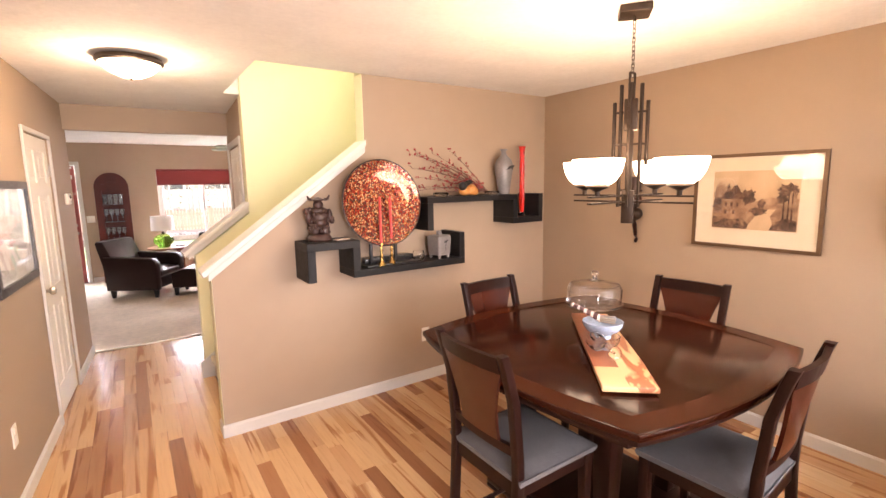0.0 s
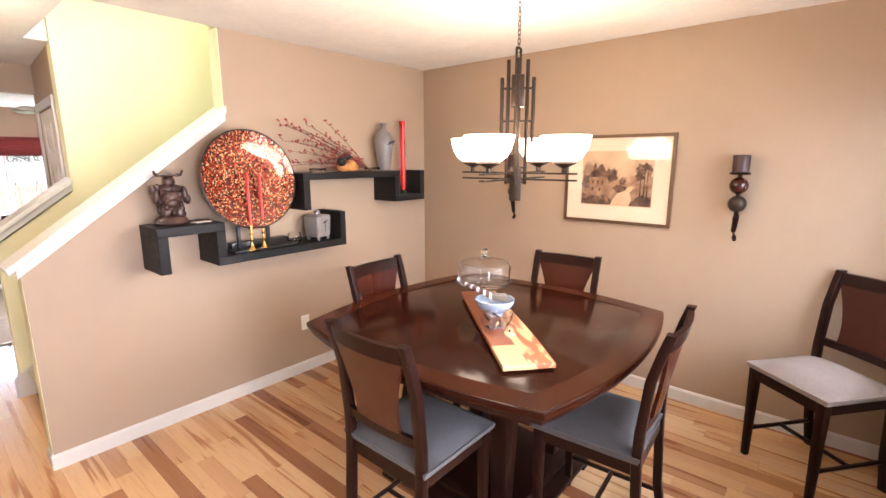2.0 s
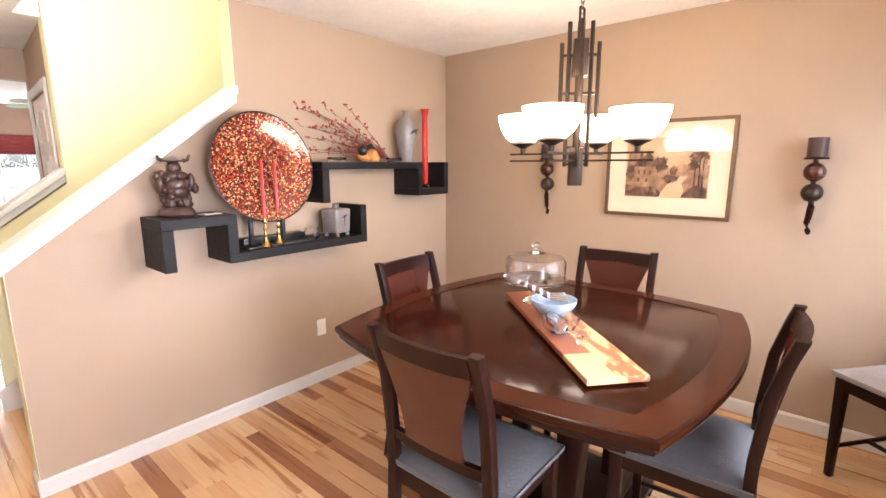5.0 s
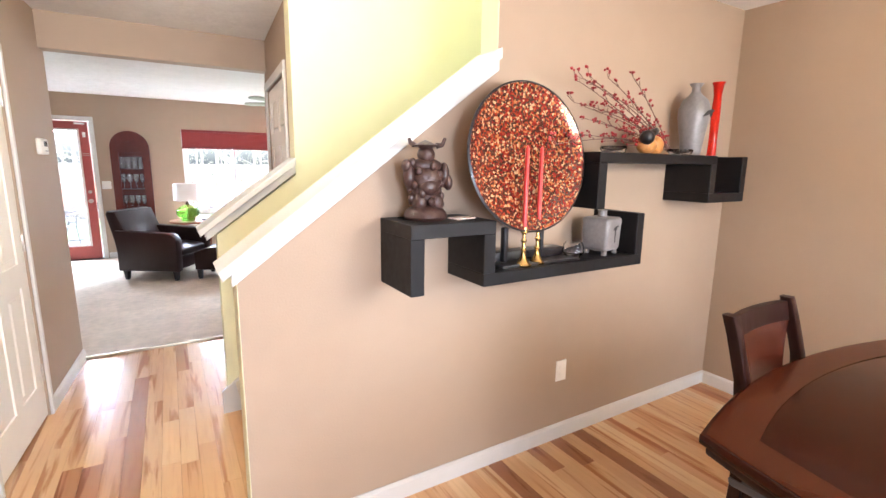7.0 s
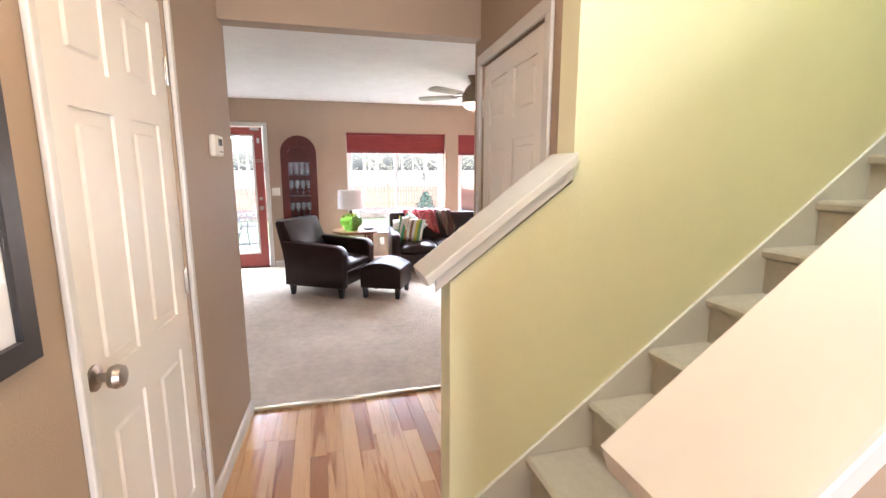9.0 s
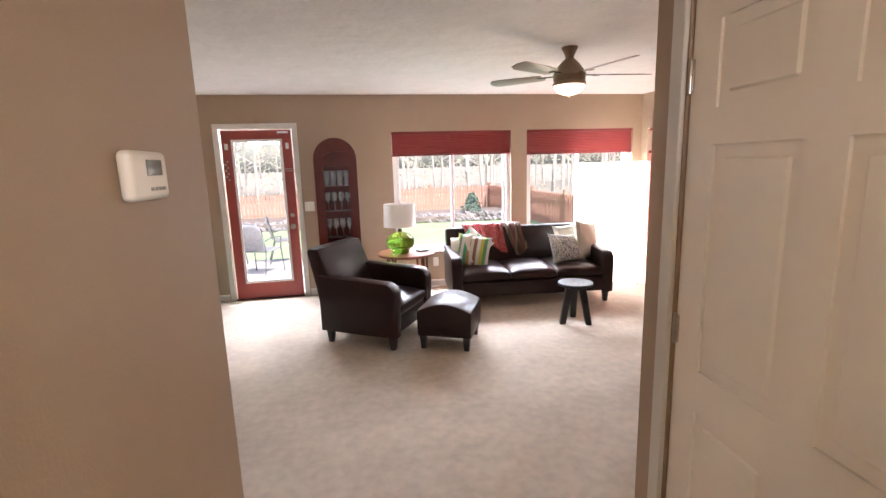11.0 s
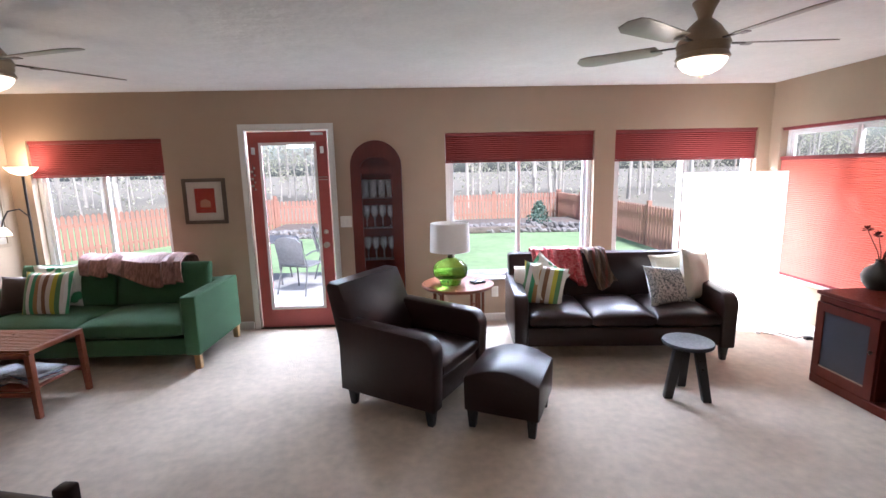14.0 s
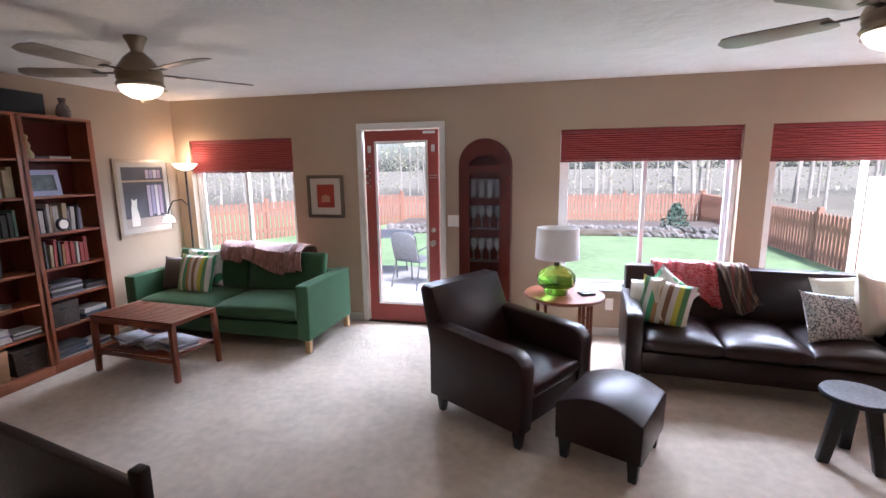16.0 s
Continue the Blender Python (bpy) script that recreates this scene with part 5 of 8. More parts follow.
for z, r in ((1.97, 0.078), (1.82, 0.078), (1.60, 0.05), (1.53, 0.05)):
    bm = bmesh.new()
    box(bm, -r, -0.005, z - 0.005, r, 0.005, z + 0.005)
    box(bm, -0.005, -r, z - 0.005, 0.005, r, z + 0.005)
    part("cross_bar", bm, M_BRONZE, ch, smooth=False, m=pose(0, 0, 0, 0, 0, 31))
bm = bmesh.new()
box(bm, -0.03, -0.03, 1.885, 0.03, 0.03, 2.03, bev=0.004)
part("upper_block", bm, M_BRONZE, ch, m=pose(0, 0, 0, 0, 0, 31))
bm = bmesh.new()
box(bm, -0.028, -0.028, 1.44, 0.028, 0.028, 1.60, bev=0.004)
part("lower_block", bm, M_BRONZE, ch, m=pose(0, 0, 0, 0, 0, 31))
for k in range(4):
    ang = 183 + 90 * k
    m = pose(0, 0, 0, 0, 0, ang)
    bm = bmesh.new()
    for z in (1.575, 1.545):
        for y in (-0.008, 0.008):
            box(bm, 0.01, y - 0.004, z - 0.004, 0.31, y + 0.004, z + 0.004)
    part("arm", bm, M_BRONZE, ch, smooth=False, m=m)
    bm = bmesh.new()
    lathe(bm, [(0.0, 1.578), (0.012, 1.578), (0.012, 1.60), (0.03, 1.61), (0.055, 1.622), (0.05, 1.63), (0.0, 1.63)], 20, 0.25, 0)
    part("shade_holder", bm, M_BRONZE, ch, m=m)
    bm = bmesh.new()
    lathe(bm, [(0.0, 1.632), (0.055, 1.632), (0.080, 1.652), (0.100, 1.685), (0.111, 1.725), (0.114, 1.745), (0.109, 1.745), (0.096, 1.688), (0.075, 1.657), (0.0, 1.64)], 32, 0.25, 0)
    s = part("glass_shade", bm, M_GLOW, ch, "lit frosted glass bowl shade", m=m)
    s.visible_shadow = False
    c_, s_ = math.cos(radians(ang)), math.sin(radians(ang))
    lamp("chandelier_bulb", "POINT", look((2.675 + 0.25 * c_, 2.045 + 0.25 * s_, 1.76), (0, 0, 0)), 1.7, WARM, 0.07)

# leafy plant in a wall planter above the stairs
M_POTHOS = mat("bright_leaf", (0.10, 0.26, 0.05), 0.4, var=0.3, scale=12, spec=0.5)
wp = thing("wall_plant", pose(3.12, GY - 0.001, 2.20), "leafy green trailing plant in a white planter over the stairs", "plant")
bm = bmesh.new()
lathe(bm, [(0.0, 0.0), (0.06, 0.0), (0.075, 0.04), (0.085, 0.14), (0.08, 0.14), (0.07, 0.05), (0.0, 0.02)], 24)
shift(bm.verts, Matrix.Translation((0, -0.087, 0)))
part("pot", bm, M_VINYL, wp)
rnd = random.Random(31)
stems = bmesh.new()
for k in range(44):
    a = rnd.uniform(-2.9, -0.2)
    r_, drop = rnd.uniform(0.07, 0.34), rnd.uniform(-0.30, 0.18)
    tip = Vector((r_ * math.cos(a), -0.087 + 0.7 * r_ * math.sin(a), 0.12 + drop))
    tip.y = min(tip.y, -0.03)
    tube(stems, [(0, -0.087, 0.1), (tip.x * 0.6, -0.087 + (tip.y + 0.087) * 0.6, 0.17 + max(drop, 0) * 0.8), tip], 0.003, 5)
    bm = bmesh.new()
    ln, wd = rnd.uniform(0.09, 0.14), rnd.uniform(0.028, 0.04)
    rows = []
    for j in range(6):
        s_ = j / 5
        w_ = wd * math.sin(math.pi * min(1, 0.12 + s_ * 0.9)) ** 0.8
        rows.append([bm.verts.new((sgn * w_, -0.05 * s_ * s_ - 0.012 * abs(sgn), -ln * s_)) for sgn in (-1, 0, 1)])
    for j in range(5):
        for q in (0, 1):
            bm.faces.new([rows[j][q], rows[j][q + 1], rows[j + 1][q + 1], rows[j + 1][q]])
    part("leaf", bm, M_POTHOS, wp, m=Matrix.Translation(tip) @ Euler((rnd.uniform(-0.5, 0.2), rnd.uniform(-0.7, 0.7), rnd.uniform(-0.9, 0.9))).to_matrix().to_4x4())
part("stem", stems, M_POTHOS, wp, kind="stuff")

# ---- living room things ----
Z0 = 0.012


def soft_box(bm, x0, y0, z0, x1, y1, z1, bev=0.035, seg=4):
    return box(bm, x0, y0, z0, x1, y1, z1, bev=bev, seg=seg)


def puffy(bm, x0, y0, z0, x1, y1, z1, puff=0.02, n=8, round_=0.03):
    """A stuffed cushion: a slab with a domed top and soft rim."""
    w, d, h = x1 - x0, y1 - y0, z1 - z0
    b2 = bmesh.new()
    vs = box(b2, x0, y0, z0, x1, y1, z1)
    bmesh.ops.subdivide_edges(b2, edges=list(b2.edges), cuts=n, use_grid_fill=True)
    c = Vector(((x0 + x1) / 2, (y0 + y1) / 2, (z0 + z1) / 2))
    for v in b2.verts:
        p = v.co - c
        u, t, k = abs(p.x) / (w / 2), abs(p.y) / (d / 2), abs(p.z) / (h / 2)
        m2 = Vector((p.x * (1 - round_ / w * 2 * (k ** 4)), p.y * (1 - round_ / d * 2 * (k ** 4)), p.z * (1 - 0.35 * (u ** 8 + t ** 8) / 2)))
        m2.z += puff * (1 - u * u) * (1 - t * t) * (1 if p.z > 0 else 0)
        v.co = c + m2
    tmp = bpy.data.meshes.new("tmp")
    b2.to_mesh(tmp)
    b2.free()
    bm.from_mesh(tmp)
    bpy.data.meshes.remove(tmp)


def arm_profile(d0, d1, z0, zf, zb, n=8, r=0.11):
    """Side outline of a padded arm, its front top rounded; y from d0 (front) to d1."""
    pts = [(d1, z0), (d1, zb)]
    pts += [(d0 + r - r * math.sin(a), zf - r + r * math.cos(a)) for a in np.linspace(0, math.pi / 2, n)]
    pts.append((d0 + 0.015, z0))
    return [(float(a), float(b)) for a, b in pts]


def tapered_leg(parent, x, y, h, top, bot, material, label=""):
    bm = bmesh.new()
    bar_between(bm, (x, y, 0), (x, y, h), bot, bot, 0.003, top, top)
    part("leg", bm, material, parent, label)


def leather_seat(name, w, d, back_h, seats, m, label, category, arm_w=0.12, arm_h=0.60, group=""):
    """A leather armchair or sofa, facing -y, centred in plan."""
    s = thing(name, m, label, category, group)
    hw, hd = w / 2, d / 2
    lean = 0.09 if seats == 1 else 0.0
    bm = bmesh.new()
    soft_box(bm, -hw + 0.012, -hd + 0.035, 0.13, hw - 0.012, hd - 0.09, 0.30, 0.02)
    part("base", bm, M_LEATHER, s)
    for sx in (-1, 1):
        bm = bmesh.new()
        a, b = (-hw, -hw + arm_w) if sx < 0 else (hw - arm_w, hw)
        prism(bm, arm_profile(-hd, hd - 0.07, 0.12, arm_h, arm_h + 0.03), "x", a, b, bev=0.022)
        part("arm", bm, M_LEATHER, s)
    bm = bmesh.new()
    prism(bm, [(hd - 0.20, 0.13), (hd - 0.24, 0.45), (hd - 0.165 + lean, back_h - 0.03), (hd - 0.15 + lean, back_h), (hd - 0.05 + lean, back_h + 0.005), (hd - 0.025 + lean, back_h - 0.03), (hd - 0.05 + lean * 0.4, 0.5), (hd - 0.07, 0.13)], "x", -hw + arm_w * 0.3 if seats == 1 else -hw + 0.02, hw - arm_w * 0.3 if seats == 1 else hw - 0.02, bev=0.03)
    part("backrest", bm, M_LEATHER, s)
    sw = (w - 2 * arm_w - 0.01) / seats
    for i in range(seats):
        bm = bmesh.new()
        x0 = -hw + arm_w + 0.005 + i * sw
        puffy(bm, x0 + 0.002, -hd + 0.012, 0.285, x0 + sw - 0.002, hd - 0.215, 0.425, 0.03)
        part("seat_cushion", bm, M_LEATHER, s, "smooth leather seat cushion")
    for sx in (-1, 1):
        for y in (-hd + 0.07, hd - 0.13):
            tapered_leg(s, sx * (hw - 0.07), y, 0.135, 0.065, 0.04, M_BLACK, "tapered black leg")
    return s


ac = leather_seat("armchair", 0.78, 0.84, 0.86, 1, pose(0.74, 9.21, Z0, 0, 0, 57), "dark brown leather armchair with curved arms beside the lamp table", "armchair", 0.13, 0.60)
so = leather_seat("leather_sofa", 1.81, 0.90, 0.80, 3, pose(2.515, 10.02, Z0, 0, 0, -5), "dark brown three-seat leather sofa under the windows", "sofa", 0.12, 0.58)

ot = thing("ottoman", pose(1.38, 8.83, Z0, 0, 0, -25), "dark brown leather footstool with a domed top", "footstool")
bm = bmesh.new()
n = 10
prof = [(-0.235, 0.12), (-0.24, 0.33)] + [(float(x), 0.345 + 0.07 * math.cos(x / 0.235 * math.pi / 2)) for x in np.linspace(-0.232, 0.232, n)] + [(0.24, 0.33), (0.235, 0.12)]
prism(bm, prof, "y", -0.245, 0.245, bev=0.016)
part("body", bm, M_LEATHER, ot)
for sx in (-1, 1):
    for sy in (-1, 1):
        tapered_leg(ot, sx * 0.19, sy * 0.20, 0.125, 0.06, 0.042, M_BLACK, "tapered black leg")

# green sofa
g = thing("green_sofa", pose(-2.055, 10.235, Z0, 0, 0, -1.5) @ Matrix.Diagonal((1, 1, 1.04, 1)), "green fabric sofa with box arms and pale wooden legs", "sofa")
for x0, x1 in ((-1.01, -0.885), (0.885, 1.01)):
    bm = bmesh.new()
    soft_box(bm, x0, -0.42, 0.12, x1, 0.42, 0.61, 0.014, 3)
    part("arm", bm, M_FELT, g)
bm = bmesh.new()
soft_box(bm, -0.884, -0.40, 0.12, 0.884, 0.40, 0.26, 0.012, 3)
part("base", bm, M_FELT, g)
bm = bmesh.new()
soft_box(bm, -0.884, 0.26, 0.261, 0.884, 0.42, 0.60, 0.02, 3)
part("back_frame", bm, M_FELT, g)
for i in (0, 1):
    bm = bmesh.new()
    puffy(bm, -0.883 + i * 0.885, -0.43, 0.262, -0.003 + i * 0.885, 0.25, 0.415, 0.025)
    part("seat_cushion", bm, M_FELT, g, "flat green seat cushion")
    bm = bmesh.new()
    puffy(bm, -0.43, -0.19, -0.06, 0.43, 0.19, 0.06, 0.035)
    part("back_cushion", bm, M_FELT, g, "soft green back cushion", m=pose(-0.443 + i * 0.885, 0.17, 0.60, 76, 0, 0))
for sx in (-1, 1):
    for sy in (-1, 1):
        bm = bmesh.new()
        bar_between(bm, (sx * 0.97, sy * 0.38, 0), (sx * 0.97, sy * 0.38, 0.12), 0.05, 0.05, 0.003)
        part("leg", bm, M_PINE, g, "square pale wooden leg")


def stripe_material(name, colors, scale=9.0, axis=0, rough=0.85, seed=0.0):
    """Woven stripes across x with flat bands of colour."""
    m = mat(name, colors[0], rough, sheen=0.2)
    nt = m.node_tree
    tc, sx, ml, fr = nt.nodes.new("ShaderNodeTexCoord"), nt.nodes.new("ShaderNodeSeparateXYZ"), nt.nodes.new("ShaderNodeMath"), nt.nodes.new("ShaderNodeMath")
    ml.operation, fr.operation = "MULTIPLY_ADD", "FRACT"
    ml.inputs[1].default_value, ml.inputs[2].default_value = scale, seed
    nt.links.new(tc.outputs["Object"], sx.inputs[0])
    nt.links.new(sx.outputs[axis], ml.inputs[0]), nt.links.new(ml.outputs[0], fr.inputs[0])
    k = len(colors)
    nt.links.new(ramp(nt, fr.outputs[0], [(i / k, c) for i, c in enumerate(colors)]), nt.nodes["Principled BSDF"].inputs["Base Color"])
    for nd in nt.nodes:
        if nd.type == "VALTORGB":
            nd.color_ramp.interpolation = "CONSTANT"
    return m


def pillow(name, w, h, m, material, label, th=0.075, corner=1.0):
    """A throw pillow in the x-z plane: thick in the middle, thin and pointed at the corners."""
    p = thing(name, m, label, "pillow")
    bm = bmesh.new()
    n = 14
    gr = {}
    for s in (-1, 1):
        for i in range(n + 1):
            for k in range(n + 1):
                u, v = 2 * i / n - 1, 2 * k / n - 1
                if s > 0 and (i in (0, n) or k in (0, n)):
                    gr[s, i, k] = gr[-1, i, k]
                    continue
                pinch = 1 - 0.10 * (1 - abs(v) ** 2) * abs(u) ** 3
                pinch2 = 1 - 0.10 * (1 - abs(u) ** 2) * abs(v) ** 3
                t = th * ((1 - u * u) * (1 - v * v)) ** 0.42
                wr = 0.006 * math.sin(7 * u + 3 * v) * (1 - u * u) * (1 - v * v)
                gr[s, i, k] = bm.verts.new((u * w / 2 * pinch, s * (t + wr), v * h / 2 * pinch2))
    for s in (-1, 1):
        for i in range(n):
            for k in range(n):
                q = [gr[s, i, k], gr[s, i + 1, k], gr[s, i + 1, k + 1], gr[s, i, k + 1]]
                bm.faces.new(q if s < 0 else q[::-1])
    part("cover", bm, material, p)
    return p


M_STRIPE = stripe_material("striped_weave", [(0.55, 0.52, 0.46), (0.20, 0.10, 0.05), (0.58, 0.55, 0.48), (0.45, 0.42, 0.05), (0.10, 0.25, 0.10), (0.62, 0.6, 0.55), (0.05, 0.30, 0.14), (0.35, 0.20, 0.08)], 3.4, seed=0.1)
M_PILB = mat("brown_pillow", (0.05, 0.028, 0.025), 0.85, var=0.15, scale=20, sheen=0.3)
M_PILW = mat("cream_pillow", (0.62, 0.57, 0.47), 0.85, var=0.08, scale=20, bump=0.2, bscale=200)
M_PILG = mat("green_white_pillow", (0.2, 0.4, 0.25), 0.85)
nt = M_PILG.node_tree
nt.links.new(ramp(nt, (lambda w: (nt.links.new(nt.nodes.new("ShaderNodeTexCoord").outputs["Object"], w.inputs[0]), w)[1])(nt.nodes.new("ShaderNodeTexVoronoi")).outputs["Distance"], [(0.0, (0.05, 0.28, 0.13)), (0.35, (0.04, 0.22, 0.10)), (0.42, (0.65, 0.65, 0.6)), (1.0, (0.6, 0.6, 0.55))]), nt.nodes["Principled BSDF"].inputs["Base Color"])
for nd in nt.nodes:
    if nd.type == "TEX_VORONOI":
        nd.inputs["Scale"].default_value = 9
M_TREEP = art_material("tree_print_fabric", [(0.40, (0.10, 0.11, 0.12)), (0.47, (0.16, 0.17, 0.17)), (0.5, (0.55, 0.53, 0.5)), (0.7, (0.66, 0.63, 0.58))], 34, detail=4, distort=2.5)
pillow("throw_pillow", 0.40, 0.36, pose(-2.78, 10.25, 0.60, -20, 0, 8), M_PILB, "plain dark brown pillow on the green sofa")
pillow("throw_pillow", 0.44, 0.42, pose(-2.50, 10.15, 0.62, -18, 0, -4), M_STRIPE, "striped white, brown and green pillow on the green sofa")
pillow("throw_pillow", 0.42, 0.40, pose(-2.52, 10.31, 0.66, -12, 0, 5), M_PILG, "green and white patterned pillow on the green sofa")
pillow("throw_pillow", 0.40, 0.38, pose(1.89, 9.96, 0.60, -16, 8, -24), M_STRIPE, "striped white and green pillow leaning on the leather sofa")
pillow("throw_pillow", 0.34, 0.36, pose(1.79, 10.04, 0.60, -10, -14, -50), M_PILW, "cream pillow tucked behind the striped one")
pillow("throw_pillow", 0.36, 0.36, pose(1.93, 10.10, 0.63, -12, 38, -10), M_PILG, "green and white patterned pillow on the leather sofa")
pillow("throw_pillow", 0.50, 0.37, pose(3.00, 9.87, 0.58, -28, 6, 14), M_TREEP, "pale pillow printed with a dark tree")
pillow("throw_pillow", 0.42, 0.42, pose(3.13, 10.05, 0.64, -18, -5, 4), M_PILW, "plain cream pillow behind the tree-printed one")
pillow("throw_pillow", 0.42, 0.46, pose(3.27, 9.95, 0.65, -12, 10, 30), M_PILW, "tall cream pillow against the sofa arm")


def throw(name, path, x0, x1, m, material, label, th=0.012, seed=1, wave=0.012, skew=0.0, rag=0.0):
    """A blanket laid along a path of (y, z) points, between x0 and x1."""
    p = thing(name, m, label, "blanket")
    r = random.Random(seed)
    bm = bmesh.new()
    n = 22
    ph = [r.uniform(0, 6) for _ in range(4)]
    rows = []
    for j, (y, z) in enumerate(path):
        t = j / (len(path) - 1)
        row = []
        for i in range(n + 1):
            s = i / n
            x = x0 + (x1 - x0) * (s + 0.05 * math.sin(9 * s + ph[3])) + 0.04 * math.sin(4 * t + ph[0]) * (s - 0.5) + skew * t * t
            off = wave * (math.sin(15 * s + ph[1] + 2 * t) + 0.6 * math.sin(31 * s + ph[2])) * (0.35 + t)
            hem = rag * t ** 3 * (math.sin(5 * s + ph[1]) + 0.4 * math.sin(13 * s + ph[2]))
            row.append([bm.verts.new((x, y - abs(off) - k * th, z + hem + 0.6 * abs(off) + (th if k else 0))) for k in (0, 1)])
        rows.append(row)
    for j in range(len(path) - 1):
        for i in range(n):
            for k in (0, 1):
                bm.faces.new([rows[j][i][k], rows[j][i + 1][k], rows[j + 1][i + 1][k], rows[j + 1][i][k]])
    for i in range(n):
        for j in (0, -1):
            bm.faces.new([rows[j][i][0], rows[j][i][1], rows[j][i + 1][1], rows[j][i + 1][0]])
    for j in range(len(path) - 1):
        for i in (0, n):
            bm.faces.new([rows[j][i][0], rows[j][i][1], rows[j + 1][i][1], rows[j + 1][i][0]])
    part("cloth", bm, material, p)
    return p


M_TRED = art_material("red_woven_throw", [(0.35, (0.22, 0.01, 0.015)), (0.5, (0.38, 0.02, 0.03)), (0.58, (0.45, 0.2, 0.18)), (0.62, (0.3, 0.02, 0.02))], 30, stretch=(1, 1, 3), detail=2)
M_TPLAID = stripe_material("brown_plaid_throw", [(0.10, 0.055, 0.04), (0.19, 0.05, 0.035), (0.12, 0.07, 0.05), (0.24, 0.15, 0.10), (0.09, 0.05, 0.035)], 9.0)
M_TPINK = art_material("rust_knit_throw", [(0.35, (0.16, 0.07, 0.05)), (0.55, (0.27, 0.13, 0.10)), (0.75, (0.34, 0.18, 0.14))], 18, stretch=(4, 1, 1), detail=3)
spath = [(0.44, 0.62), (0.435, 0.76), (0.42, 0.82), (0.36, 0.835), (0.29, 0.82), (0.255, 0.76), (0.235, 0.68), (0.222, 0.60)]
throw("throw_blanket", spath + [(0.212, 0.56), (0.205, 0.52)], -0.68, -0.24, so.matrix_basis.copy(), M_TRED, "red woven throw draped over the sofa back", seed=2, wave=0.03, skew=0.10, rag=0.05, th=0.018)
throw("throw_blanket", spath + [(0.212, 0.54), (0.2, 0.485)], -0.20, 0.0, so.matrix_basis.copy(), M_TPLAID, "brown plaid throw hanging down the sofa back", seed=3, wave=0.024, skew=0.14, rag=0.035)
throw("throw_blanket", [(0.44, 0.55), (0.44, 0.72), (0.41, 0.80), (0.34, 0.84), (0.22, 0.84), (0.12, 0.80), (0.085, 0.72), (0.065, 0.64)], -0.34, 0.66, g.matrix_basis.copy(), M_TPINK, "rust-coloured knitted throw over the green sofa back", seed=4, wave=0.034, skew=0.06, rag=0.06)

# round lamp table
rt = thing("side_table", pose(1.14, 10.06, Z0), "round reddish wooden side table with slatted legs", "table")
bm = bmesh.new()
lathe(bm, [(0.0, 0.585), (0.315, 0.585), (0.325, 0.595), (0.325, 0.605), (0.318, 0.612), (0.0, 0.612)], 48)
part("tabletop", bm, M_TEAK, rt)
for k in range(4):
    a = radians(45 + 90 * k)
    for o in (-0.045, 0.045):
        bm = bmesh.new()
        x, y = 0.25 * math.cos(a) - o * math.sin(a), 0.25 * math.sin(a) + o * math.cos(a)
        bar_between(bm, (x, y, 0), (x, y, 0.584), 0.024, 0.024, 0.003)
        part("leg", bm, M_TEAK, rt)
    for z in (0.10, 0.36):
        bm = bmesh.new()
        tube(bm, [(0.25 * math.cos(a) + 0.045 * math.sin(a), 0.25 * math.sin(a) - 0.045 * math.cos(a), z), (0.25 * math.cos(a) - 0.045 * math.sin(a), 0.25 * math.sin(a) + 0.045 * math.cos(a), z)], 0.009, 6)
        part("spindle", bm, M_TEAK, rt)
for k in (0, 1):
    bm = bmesh.new()
    box(bm, -0.25, -0.014, 0.555, 0.25, 0.014, 0.584)
    box(bm, -0.25, -0.012, 0.06, 0.25, 0.012, 0.085)
    part("cross_rail", bm, M_TEAK, rt, smooth=False, m=pose(0, 0, k * 0.0005, 0, 0, 45 + 90 * k))

M_GREENG = mat("green_glass", (0.24, 0.50, 0.06), 0.03, trans=0.9, ior=1.45, spec=0.7)
tl = thing("table_lamp", pose(1.075, 10.03, Z0 + 0.6125), "table lamp with a green glass globe and white drum shade", "lamp")
bm = bmesh.new()
lathe(bm, [(0.0, 0.0), (0.09, 0.0), (0.095, 0.02), (0.10, 0.04), (0.145, 0.075), (0.158, 0.12), (0.15, 0.165), (0.11, 0.205), (0.055, 0.232), (0.03, 0.24), (0.0, 0.24)], 36)
part("glass_body", bm, M_GREENG, tl, "ribbed green glass body")
bm = bmesh.new()
lathe(bm, [(0.0, 0.2405), (0.024, 0.2405), (0.024, 0.265), (0.012, 0.272), (0.008, 0.28), (0.008, 0.36), (0.0, 0.36)], 16)
part("neck", bm, M_BRONZE, tl)
bm = bmesh.new()
lathe(bm, [(0.178, 0.30), (0.168, 0.548), (0.165, 0.548), (0.175, 0.30)], 48, loop=True)
part("shade", bm, M_SHADE, tl, "white fabric drum shade")
rmt = thing("remote_control", pose(1.33, 10.02, Z0 + 0.6125, 0, 0, 25), "small black remote controls on the table", "remote")
for o in (0, 0.055):
    bm = bmesh.new()
    box(bm, -0.06, -0.02 + o, 0, 0.06, 0.02 + o, 0.02, bev=0.006)
    part("handset", bm, M_BLACK, rmt)

